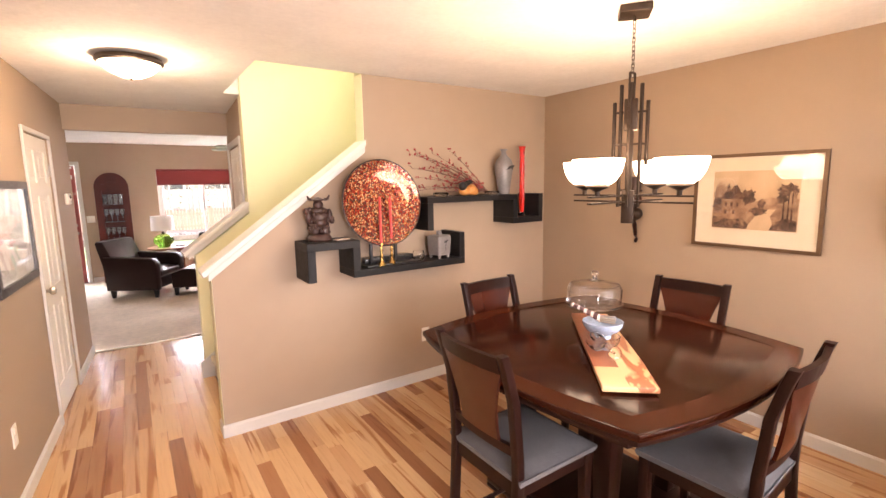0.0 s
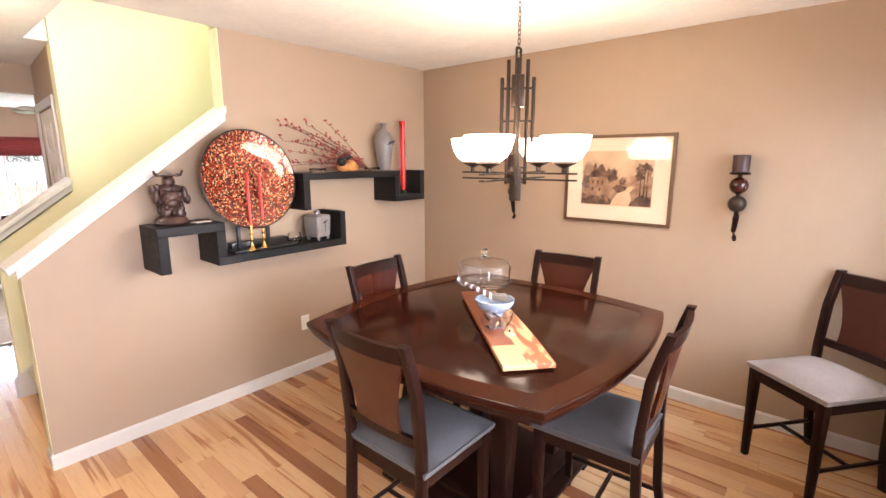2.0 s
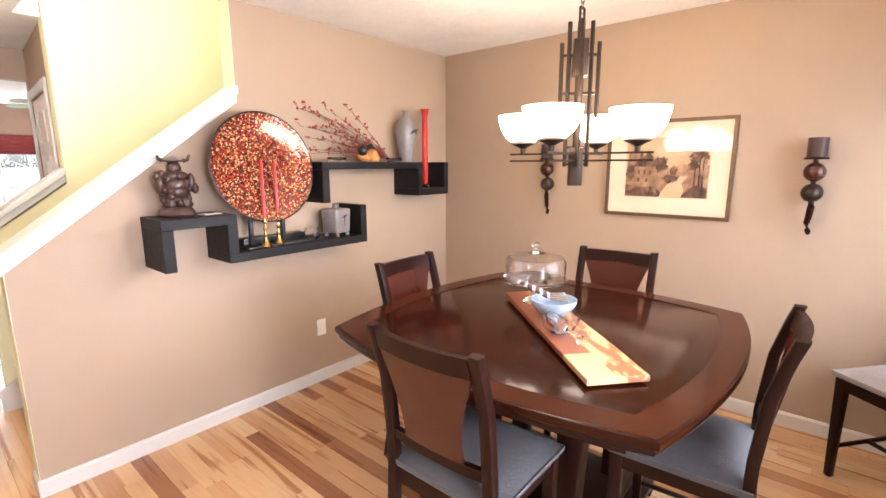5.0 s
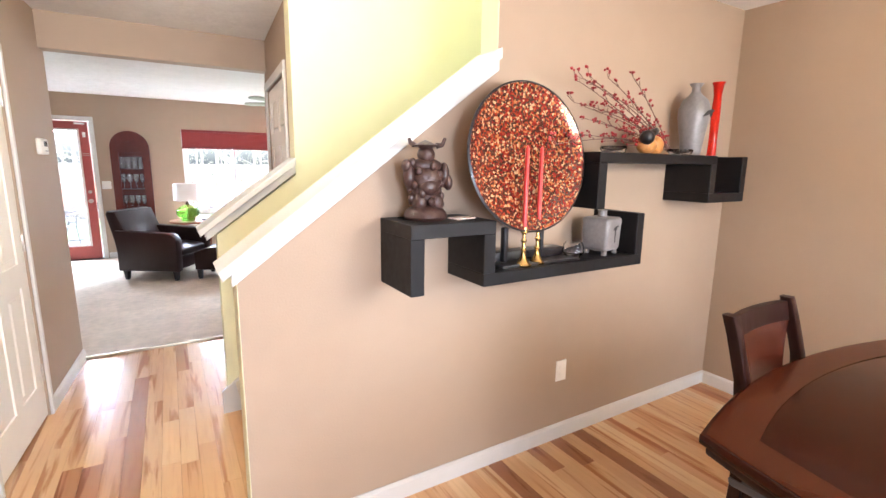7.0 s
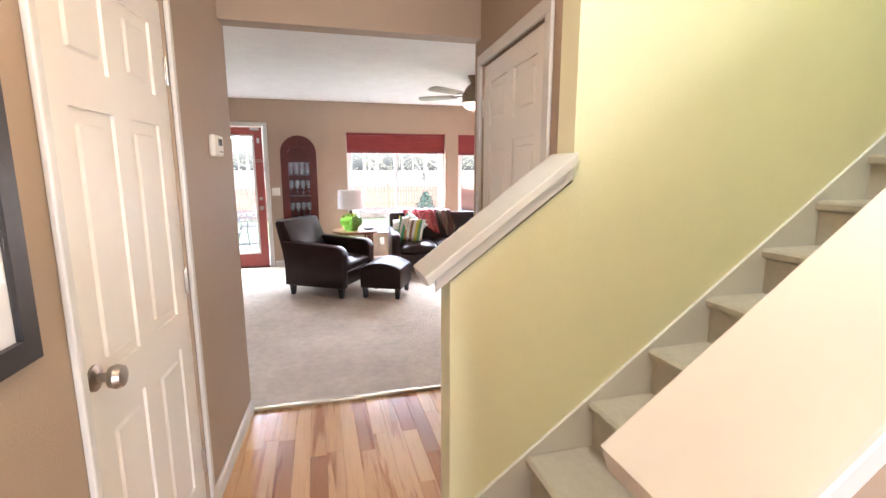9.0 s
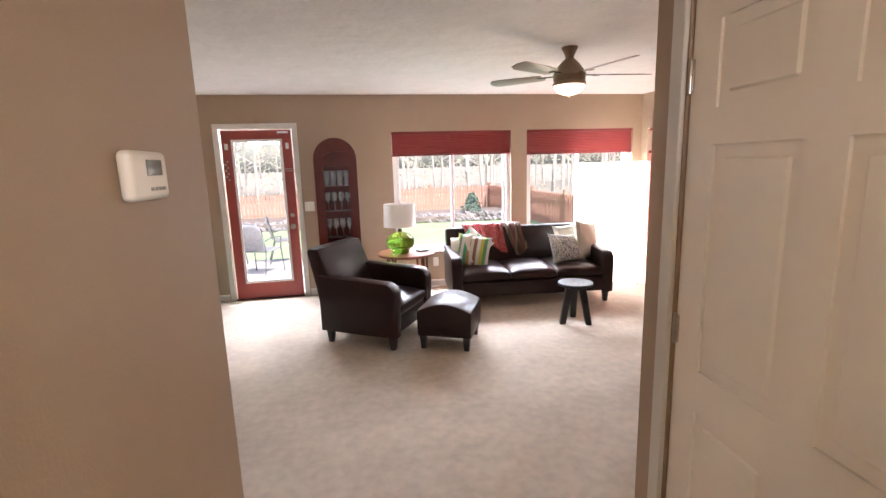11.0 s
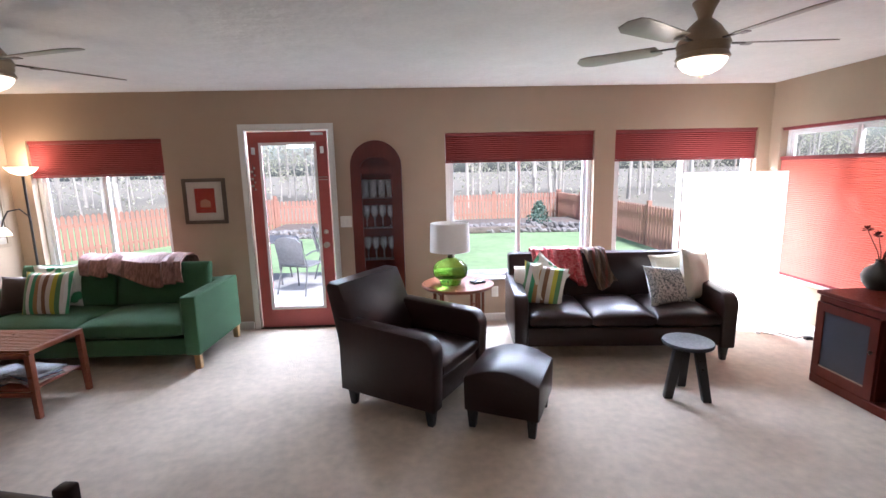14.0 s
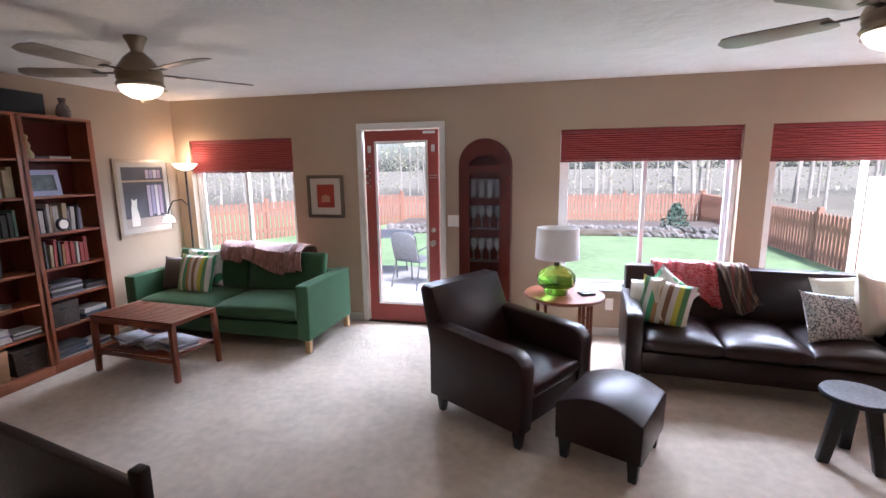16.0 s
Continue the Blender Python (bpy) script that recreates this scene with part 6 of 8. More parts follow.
# three-legged stool
stl = thing("stool", pose(2.67, 9.01, Z0, 0, 0, -12) @ Matrix.Diagonal((0.95, 0.95, 0.94, 1)), "small black wooden three-legged stool with a worn rim", "stool")
bm = bmesh.new()
lathe(bm, [(0.0, 0.395), (0.15, 0.39), (0.172, 0.40), (0.178, 0.415), (0.172, 0.428), (0.15, 0.427), (0.08, 0.418), (0.0, 0.415)], 36)
part("seat", bm, mat("worn_black_wood", (0.016, 0.017, 0.022), 0.5, var=0.3, scale=9, spec=0.25), stl)
for a in (205, 318, 82):
    c, s = math.cos(radians(a)), math.sin(radians(a))
    bm = bmesh.new()
    bar_between(bm, (0.155 * c, 0.155 * s, 0), (0.075 * c, 0.075 * s, 0.394), 0.058, 0.058, 0.006, 0.066, 0.066)
    part("leg", bm, M_BLACK, stl)

# slatted coffee table
ct = thing("coffee_table", pose(-2.22, 9.32, Z0, 0, 0, -4), "low reddish wooden coffee table with a slatted top and shelf", "table")
for i in range(15):
    bm = bmesh.new()
    y = -0.205 + i * 0.0293
    box(bm, -0.40, y - 0.0105, 0.47, 0.40, y + 0.0105, 0.487, bev=0.002, seg=1)
    part("slat", bm, M_TEAK, ct)
for x in (-0.416, 0.416):
    bm = bmesh.new()
    box(bm, x - 0.0155, -0.225, 0.455, x + 0.0155, 0.225, 0.490, bev=0.003)
    part("end_rail", bm, M_TEAK, ct)
for y in (-0.218, 0.222):
    bm = bmesh.new()
    box(bm, -0.40, y - 0.01, 0.43, 0.40, y + 0.01, 0.4695, bev=0.002)
    part("side_rail", bm, M_TEAK, ct)
    bm = bmesh.new()
    box(bm, -0.40, y - 0.01, 0.155, 0.40, y + 0.01, 0.185, bev=0.002)
    part("shelf_rail", bm, M_TEAK, ct)
for sx in (-1, 1):
    for sy in (-1, 1):
        bm = bmesh.new()
        bar_between(bm, (sx * 0.418, sy * 0.218, 0), (sx * 0.408, sy * 0.212, 0.4545), 0.036, 0.036, 0.003, 0.042, 0.042)
        part("leg", bm, M_TEAK, ct)
bm = bmesh.new()
box(bm, -0.385, -0.206, 0.186, 0.385, 0.21, 0.198, bev=0.003)
part("shelf", bm, M_TEAK, ct)
MAGS = [mat("magazine_a", (0.45, 0.47, 0.52), 0.35, var=0.5, scale=16), mat("magazine_b", (0.13, 0.17, 0.26), 0.35, var=0.6, scale=14), mat("magazine_c", (0.55, 0.50, 0.46), 0.35, var=0.5, scale=18), mat("magazine_d", (0.28, 0.10, 0.09), 0.35, var=0.6, scale=15)]
rnd = random.Random(11)
ctm = ct.matrix_basis.copy()
for sx_, n_ in ((-0.25, 6), (0.0, 5), (0.24, 7)):
    z = 0.1985
    for i in range(n_):
        bm = bmesh.new()
        h_ = rnd.uniform(0.006, 0.012)
        box(bm, -0.105, -0.14, 0, 0.105, 0.14, h_, bev=0.002, seg=1)
        mg = part("magazine", bm, MAGS[rnd.randrange(4)])
        tagged(mg, "glossy magazine lying in a pile under the coffee table", "magazine", "magazines under the table")
        mg.matrix_basis = ctm @ pose(sx_ + rnd.uniform(-0.012, 0.012), rnd.uniform(-0.03, 0.01), z, 0, 0, rnd.uniform(-14, 14) + 70)
        z += h_ + 0.0006

# torchiere floor lamp
fl = thing("floor_lamp", pose(-2.955, 10.655, Z0), "black floor lamp with a lit bowl and a reading arm", "lamp")
bm = bmesh.new()
lathe(bm, [(0.0, 0), (0.125, 0), (0.13, 0.01), (0.1, 0.022), (0.02, 0.03), (0.0, 0.03)], 28)
part("base", bm, M_BLACK, fl)
bm = bmesh.new()
tube(bm, [(0, 0, 0.03), (0, 0, 1.66)], 0.011, 10)
part("pole", bm, M_BLACK, fl)
bm = bmesh.new()
lathe(bm, [(0.0, 1.655), (0.03, 1.658), (0.09, 1.685), (0.125, 1.73), (0.128, 1.735), (0.122, 1.735), (0.087, 1.69), (0.0, 1.665)], 32)
b_ = part("bowl", bm, M_GLOWS, fl, "lit frosted white bowl")
b_.visible_shadow = False
bm = bmesh.new()
tube(bm, [(0, 0, 1.16), (0.02, -0.03, 1.27), (0.0, -0.10, 1.345), (-0.05, -0.17, 1.33), (-0.075, -0.21, 1.24), (-0.08, -0.22, 1.19)], 0.007, 8)
part("reading_arm", bm, M_BLACK, fl)
bm = bmesh.new()
lathe(bm, [(0.02, 1.185), (0.045, 1.155), (0.062, 1.11), (0.059, 1.11), (0.042, 1.153), (0.017, 1.182)], 24, -0.08, -0.22, loop=True)
b_ = part("reading_shade", bm, M_GLOWS, fl, "small lit reading shade")
b_.visible_shadow = False
lamp("torchiere_bulb", "POINT", look((-2.955, 10.655, 1.80), (0, 0, 0)), 4, WARM, 0.06)
lamp("reading_bulb", "POINT", look((-3.035, 10.435, 1.11), (0, 0, 0)), 0.7, WARM, 0.04)

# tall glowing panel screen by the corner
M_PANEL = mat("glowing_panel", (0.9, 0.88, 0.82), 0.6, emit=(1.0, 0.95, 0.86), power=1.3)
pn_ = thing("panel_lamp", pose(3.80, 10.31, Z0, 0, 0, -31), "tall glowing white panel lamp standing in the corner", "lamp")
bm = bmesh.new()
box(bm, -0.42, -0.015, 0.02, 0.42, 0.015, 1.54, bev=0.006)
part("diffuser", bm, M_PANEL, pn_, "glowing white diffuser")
for x in (-0.3, 0.3):
    bm = bmesh.new()
    box(bm, x - 0.02, -0.06, 0, x + 0.02, 0.06, 0.0195, bev=0.003)
    part("foot", bm, M_VINYL, pn_)
lamp("panel_light", "AREA", pose(3.78, 10.27, 0.8, 90, 0, -31) @ pose(0, 0, 0.03), 7, (1.0, 0.93, 0.82), 0.8, 1.4)
lamp("panel_light_back", "AREA", pose(3.83, 10.35, 0.8, 90, 0, 149) @ pose(0, 0, 0.03), 8, (1.0, 0.88, 0.70), 0.8, 1.4)

# arched display cabinet
ab = thing("arched_cabinet", pose(0.402, FY - 0.003, Z0), "narrow dark cherry cabinet with an arched top full of glassware", "cabinet")


def arch(w, z0, zs, n=14):
    return [(w, z0), (w, zs)] + [(w * math.cos(a), zs + w * math.sin(a)) for a in np.linspace(0, math.pi, n)[1:-1]] + [(-w, zs), (-w, z0)]


bm = bmesh.new()
prism(bm, arch(0.243, 0.02, 1.67), "y", -0.03, -0.001)
part("back_panel", bm, M_CHERRYD, ab, smooth=False)
for sx in (-1, 1):
    bm = bmesh.new()
    a, b_ = sorted((sx * 0.243, sx * 0.222))
    box(bm, a, -0.20, 0.02, b_, -0.0305, 1.67)
    part("side_panel", bm, M_CHERRYD, ab, smooth=False)
bm = bmesh.new()
o, i_ = [(0.243 * math.cos(a), 1.67 + 0.243 * math.sin(a)) for a in np.linspace(0, math.pi, 17)], [(0.222 * math.cos(a), 1.67 + 0.222 * math.sin(a)) for a in np.linspace(0, math.pi, 17)]
for k in range(16):
    prism(bm, [o[k], o[k + 1], i_[k + 1], i_[k]], "y", -0.20, -0.0305)
bmesh.ops.remove_doubles(bm, verts=bm.verts, dist=1e-5)
part("arched_top", bm, M_CHERRYD, ab)
bm = bmesh.new()
for k in range(16):
    j0 = [(0.246 * math.cos(a), 1.67 + 0.246 * math.sin(a)) for a in (math.pi * k / 16, math.pi * (k + 1) / 16)]
    j1 = [(0.15 * math.cos(a), 1.66 + 0.10 * math.sin(a)) for a in (math.pi * (k + 1) / 16, math.pi * k / 16)]
    prism(bm, j0 + j1, "y", -0.222, -0.2005)
for sx in (-1, 1):
    a, b_ = sorted((sx * 0.246, sx * 0.145))
    box(bm, a, -0.222, 0.05, b_, -0.2005, 1.669)
box(bm, -0.145, -0.222, 0.05, 0.145, -0.2005, 0.30)
box(bm, -0.145, -0.222, 1.60, 0.145, -0.2005, 1.669)
part("door_frame", bm, M_CHERRYD, ab, "dark cherry arched door frame", smooth=False)
bm = bmesh.new()
box(bm, -0.25, -0.225, 0, 0.25, -0.0, 0.0495, bev=0.006)
part("plinth", bm, M_CHERRYD, ab)
shelf_z = (0.33, 0.74, 1.06, 1.36)
for z in shelf_z:
    bm = bmesh.new()
    box(bm, -0.221, -0.195, z - 0.008, 0.221, -0.031, z, bev=0.001)
    part("shelf", bm, M_CHERRYD, ab, smooth=False)
bm = bmesh.new()
box(bm, -0.145, -0.214, 0.30, 0.145, -0.211, 1.60)
gp = part("glass_door", bm, M_GLASS, ab, smooth=False)
gp.visible_shadow = False
gmesh = bmesh.new()
lathe(gmesh, [(0.0, 0.0), (0.026, 0.0), (0.026, 0.003), (0.004, 0.008), (0.004, 0.07), (0.02, 0.085), (0.031, 0.12), (0.028, 0.165), (0.026, 0.165), (0.029, 0.12), (0.018, 0.088), (0.0, 0.078)], 12)
M_SHINE = mat("cabinet_glass", (0.9, 0.92, 0.94), 0.03, trans=0.88, ior=1.45, spec=0.9)
gme = mesh_of("wine_glass", gmesh, M_SHINE)
tmesh = bmesh.new()
lathe(tmesh, [(0.0, 0.0), (0.028, 0.0), (0.033, 0.12), (0.031, 0.12), (0.026, 0.008), (0.0, 0.008)], 12)
tme = mesh_of("tumbler", tmesh, M_SHINE)
for z in shelf_z:
    for k in range(4):
        for r_ in (0, 1):
            gl_ = new("wine_glass" if z < 1.3 or k < 3 else "tumbler", gme if z < 1.3 else tme)
            tagged(gl_, "clear stemmed glass standing in the cabinet" if z < 1.3 else "clear tumbler standing in the cabinet", "glass", "glasses in the cabinet")
            gl_.matrix_basis = pose(0.402 - 0.12 + k * 0.08, FY - 0.07 - r_ * 0.075, Z0 + z + 0.001) @ Matrix.Diagonal((1.15, 1.15, 1.35 if z < 1.3 else 1.5, 1))

# red square picture and cat picture
M_BRWNF = mat("brown_grey_frame", (0.10, 0.07, 0.05), 0.5, var=0.25, scale=20)
p2 = picture("framed_print", 0.42, 0.455, pose(-1.34, FY, 1.375), "small square print of a red field in a brown frame", M_BRWNF, mat("pale_card", (0.62, 0.55, 0.48), 0.8), mat("red_print", (0.38, 0.03, 0.015), 0.7, var=0.3, scale=12), 0.035, 0.075)
flat(p2, "printed_shape", [(-0.05, -0.06), (0.05, -0.06), (0.05, 0.0), (0.0, 0.025), (-0.05, 0.0)], mat("print_orange", (0.5, 0.22, 0.12), 0.7), -0.0095)
M_SILF = mat("brushed_silver_wood", (0.32, 0.24, 0.17), 0.4, metal=0.3, var=0.2, scale=14)
p3 = picture("framed_painting", 0.70, 0.80, pose(LX, 10.32, 1.39, 0, 0, 90), "framed painting of a white cat before a dark shelf", M_SILF, mat("grey_mount", (0.36, 0.32, 0.28), 0.8), mat("painting_ground", (0.045, 0.042, 0.055), 0.6, var=0.4, scale=8), 0.035, 0.055, glass=False)
flat(p3, "painted_shelf", [(-0.26, 0.165), (0.26, 0.165), (0.26, 0.185), (-0.26, 0.185)], M_SILF, -0.0095)
for i, c in enumerate(((0.30, 0.25, 0.32), (0.22, 0.2, 0.3), (0.40, 0.36, 0.40), (0.28, 0.2, 0.28))):
    flat(p3, "painted_book", [(0.03 + i * 0.05, -0.20 + 0.02 * (i % 2)), (0.07 + i * 0.05, -0.20 + 0.02 * (i % 2)), (0.07 + i * 0.05, 0.13), (0.03 + i * 0.05, 0.13)], mat("painted_book", (*c,), 0.7), -0.0095)
    flat(p3, "painted_book", [(0.03 + i * 0.05, 0.2), (0.07 + i * 0.05, 0.2), (0.07 + i * 0.05, 0.29), (0.03 + i * 0.05, 0.29)], mat("painted_book", (*c,), 0.7), -0.0095)
flat(p3, "painted_floor", [(-0.26, -0.31), (0.26, -0.31), (0.26, -0.21), (-0.26, -0.21)], mat("painted_floor", (0.30, 0.25, 0.22), 0.7), -0.0095)
flat(p3, "painted_cat", [(-0.20, -0.29), (-0.10, -0.29), (-0.095, -0.2), (-0.12, -0.1), (-0.115, -0.06), (-0.11, 0.0), (-0.135, -0.02), (-0.15, -0.02), (-0.175, 0.0), (-0.18, -0.06), (-0.19, -0.1)], mat("painted_white", (0.6, 0.55, 0.5), 0.7), -0.0112)
p4 = picture("framed_print", 0.5, 0.62, pose(FX, 8.72, 1.335, 0, 0, -90), "pale framed print beside the side window", M_SILF, mat("pale_mount", (0.6, 0.57, 0.5), 0.8), M_PALEART, 0.03, 0.07)

# bookcase: two bays
BX, BY1 = -2.95, 9.60
BOOKC = [mat("book_cloth", c, 0.6, var=0.2, scale=25) for c in ((0.30, 0.05, 0.04), (0.06, 0.08, 0.13), (0.36, 0.28, 0.17), (0.05, 0.05, 0.05), (0.45, 0.43, 0.40), (0.08, 0.14, 0.10), (0.34, 0.15, 0.05), (0.20, 0.17, 0.22))]
rnd = random.Random(21)


def bookcase(m, label):
    b = thing("bookcase", m, label, "bookcase", "cherry bookcases")
    w, d, h = 0.60, 0.245, 2.075
    for x0 in (0, w - 0.022):
        bm = bmesh.new()
        box(bm, x0, 0, 0, x0 + 0.022, d, h, bev=0.002, seg=1)
        part("side_panel", bm, M_CHERRY, b, smooth=False)
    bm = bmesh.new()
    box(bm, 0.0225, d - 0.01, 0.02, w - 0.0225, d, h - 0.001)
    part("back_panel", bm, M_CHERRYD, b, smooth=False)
    bm = bmesh.new()
    box(bm, -0.004, -0.012, h + 0.0005, w + 0.004, d, h + 0.026, bev=0.004)
    part("top_board", bm, M_CHERRY, b)
    bm = bmesh.new()
    box(bm, -0.003, -0.014, 0, w + 0.003, -0.0005, 0.085, bev=0.003)
    part("plinth", bm, M_CHERRY, b)
    for x0 in (0, w - 0.045):
        bm = bmesh.new()
        box(bm, x0, -0.012, 0.086, x0 + 0.045, -0.0005, h)
        part("face_stile", bm, M_CHERRY, b, smooth=False)
    return b


SHZ = [0.088, 0.37, 0.62, 0.87, 1.16, 1.46, 1.76]
for bay, y1 in enumerate((BY1, BY1 - 0.585)):
    m = pose(BX, y1 - 0.60, Z0, 0, 0, 90)
    bc = bookcase(m, "tall reddish cherry bookcase bay filled with books")
    for z in SHZ:
        bm = bmesh.new()
        box(bm, 0.0225, 0.0, z - 0.02, 0.5775, 0.234, z, bev=0.001, seg=1)
        part("shelf", bm, M_CHERRY, bc, smooth=False)
    base = m

    def stand_books(z, x0, x1, hmax, cols, depth=0.15):
        x = x0
        while x < x1 - 0.05:
            t = rnd.uniform(0.018, 0.042)
            hh = hmax * rnd.uniform(0.72, 1.0)
            bm = bmesh.new()
            box(bm, 0, 0, 0, t, depth, hh, bev=0.002, seg=1)
            o = part("book", bm, BOOKC[rnd.choice(cols)])
            tagged(o, "upright book on a bookcase shelf", "book", "books in the bookcase")
            o.matrix_basis = base @ pose(x, 0.03 + rnd.uniform(0, 0.02), z + 0.001, 0, rnd.choice((0, 0, 0, 3)), 0)
            x += t + 0.002 + (0.012 if rnd.random() < 0.2 else 0)

    def pile(z, x, w, n, cols):
        zz = z + 0.001
        for _ in range(n):
            t = rnd.uniform(0.008, 0.022)
            bm = bmesh.new()
            box(bm, -w / 2, -0.09, 0, w / 2, 0.09, t, bev=0.002, seg=1)
            o = part("book", bm, BOOKC[rnd.choice(cols)])
            tagged(o, "book or magazine lying in a pile on a shelf", "book", "books in the bookcase")
            o.matrix_basis = base @ pose(x + rnd.uniform(-0.01, 0.01), 0.115, zz, 0, 0, rnd.uniform(-4, 4))
            zz += t + 0.0006
    if bay == 0:
        pile(SHZ[1 - 1], 0.19, 0.26, 6, (1, 3, 4)), pile(SHZ[0], 0.43, 0.24, 4, (1, 4, 7))
        pile(SHZ[1], 0.44, 0.22, 5, (3, 4, 1))
        pile(SHZ[2], 0.22, 0.27, 7, (3, 4, 7, 5)), pile(SHZ[2], 0.47, 0.2, 3, (4, 4, 3))
        stand_books(SHZ[3], 0.05, 0.5, 0.235, (0, 0, 6, 2, 4, 3))
        stand_books(SHZ[4], 0.05, 0.48, 0.235, (3, 5, 2, 7, 4))
        pile(SHZ[6], 0.34, 0.17, 1, (4,))
    else:
        pile(SHZ[1], 0.2, 0.27, 6, (4, 7, 4)), pile(SHZ[1], 0.45, 0.2, 4, (4, 3))
        pile(SHZ[2], 0.25, 0.25, 3, (6, 3))
        stand_books(SHZ[3], 0.05, 0.4, 0.2, (3, 1, 3))
        stand_books(SHZ[4], 0.25, 0.56, 0.22, (3, 3, 5))
        stand_books(SHZ[5], 0.4, 0.56, 0.24, (4, 2, 4))
    M_BASKET = mat("dark_basket", (0.06, 0.04, 0.03), 0.8, var=0.3, scale=40, bump=0.6, bscale=90)
    M_CRATE = mat("tan_box", (0.25, 0.13, 0.06), 0.6, var=0.2, scale=14)
    for z, x, ww, hh, mt, lb in ([(SHZ[1], 0.16, 0.26, 0.2, M_BASKET, "dark woven storage basket on a shelf")] if bay == 0 else [(SHZ[0], 0.44, 0.25, 0.2, M_BASKET, "dark woven storage basket on a low shelf"), (SHZ[0], 0.16, 0.26, 0.235, M_CRATE, "tan storage box on the lowest shelf")]):
        q = thing("storage_box", base @ pose(x, 0.11, z + 0.001), lb, "box")
        bm = bmesh.new()
        prism(bm, [(-ww / 2 + 0.012, 0), (ww / 2 - 0.012, 0), (ww / 2, hh), (-ww / 2, hh)], "y", -0.095, 0.1, bev=0.004)
        part("box_body", bm, mt, q)
        bm = bmesh.new()
        box(bm, -0.04, -0.099, hh * 0.7, 0.04, -0.0955, hh * 0.7 + 0.02, bev=0.001)
        part("handle", bm, M_BLACK, q)
    if bay == 0:
        q = thing("photo_frame", base @ pose(0.19, 0.06, SHZ[5] + 0.001, -8, 0, 0), "pale blue framed photo standing on a shelf", "frame")
        bm = bmesh.new()
        grid_wall(bm, "y", -0.01, 0.01, -0.13, 0.13, 0, 0.21, [(-0.095, 0.095, 0.04, 0.17)])
        part("frame", bm, mat("lilac_frame", (0.42, 0.43, 0.62), 0.5), q, smooth=False)
        bm = bmesh.new()
        box(bm, -0.095, -0.004, 0.04, 0.095, 0.004, 0.17)
        part("photo", bm, mat("photo_dark", (0.10, 0.13, 0.14), 0.4, var=0.6, scale=20), q, smooth=False)
        q = thing("clock", base @ pose(0.25, 0.012, SHZ[4] + 0.001), "small round desk clock in front of the books", "clock")
        bm = bmesh.new()
        vs = lathe(bm, [(0.0, -0.008), (0.052, -0.008), (0.055, 0.0), (0.052, 0.012), (0.0, 0.012)], 24)
        shift(vs, pose(0, 0, 0.062, 90, 0, 0))
        part("case", bm, M_BLACK, q)
        bm = bmesh.new()
        vs = lathe(bm, [(0.0, 0.0125), (0.038, 0.0125), (0.038, 0.0135), (0.0, 0.0135)], 20)
        shift(vs, pose(0, 0, 0.062, 90, 0, 0))
        part("dial", bm, M_SHADE, q)
        q = thing("figurine", base @ pose(0.10, 0.06, SHZ[6] + 0.001), "small carved ornament on the top shelf", "ornament")
        bm = bmesh.new()
        lathe(bm, [(0.0, 0), (0.04, 0), (0.045, 0.03), (0.02, 0.07), (0.028, 0.1), (0.012, 0.14), (0.02, 0.17), (0.0, 0.19)], 14)
        part("ornament_body", bm, mat("ochre", (0.42, 0.3, 0.14), 0.6, var=0.4, scale=30), q)
        q = thing("jug", base @ pose(0.48, 0.12, 2.075 + 0.0265), "small dark glass jug on top of the bookcase", "jug")
        bm = bmesh.new()
        lathe(bm, [(0.0, 0), (0.045, 0), (0.055, 0.05), (0.045, 0.1), (0.022, 0.13), (0.03, 0.17), (0.026, 0.17), (0.0, 0.14)], 20)
        part("jug_body", bm, mat("smoky_ceramic", (0.16, 0.12, 0.11), 0.25, var=0.3, scale=20), q)
        q = thing("speaker", base @ pose(0.1, 0.12, 2.075 + 0.0265), "long black box lying on top of the bookcase", "box")
        bm = bmesh.new()
        box(bm, -0.25, -0.1, 0, 0.16, 0.1, 0.17, bev=0.01)
        part("case", bm, M_BLACK, q)
        bm = bmesh.new()
        box(bm, -0.24, -0.106, 0.012, 0.15, -0.1005, 0.158, bev=0.002)
        part("grille", bm, mat("speaker_cloth", (0.02, 0.02, 0.022), 0.9), q)

# sideboard under the side window
cbm = pose(3.71, 9.13, Z0, 0, 0, -90)
sb_ = thing("sideboard", cbm, "dark cherry sideboard with panelled doors and an open bottle bay", "cabinet")
L, D, HH = 1.9, 0.46, 0.70


def sp(nm, b, lab="", mt=M_CHERRYD, bev=0.003):
    bm = bmesh.new()
    box(bm, *b, bev=bev, seg=1)
    return part(nm, bm, mt, sb_, lab, smooth=False)


sp("top_board", (-0.02, -0.02, HH - 0.03, L + 0.02, D, HH), bev=0.006)
sp("plinth", (-0.012, -0.012, 0, L + 0.012, D, 0.07), bev=0.006)
for x in (0.0, 0.45, L - 0.475, L - 0.025):
    sp("upright", (x, 0.0, 0.0705, x + 0.025, D - 0.012, HH - 0.0305))
sp("back_panel", (0.0, D - 0.0115, 0.0705, L, D, HH - 0.0305))
sp("rail", (0.0, -0.002, HH - 0.075, L, -0.0002, HH - 0.031))
sp("shelf", (0.4755, 0.03, 0.355, L - 0.4755, D - 0.0125, 0.372))
M_DPANEL = mat("dark_mesh_panel", (0.025, 0.025, 0.032), 0.4, var=0.15, scale=12)
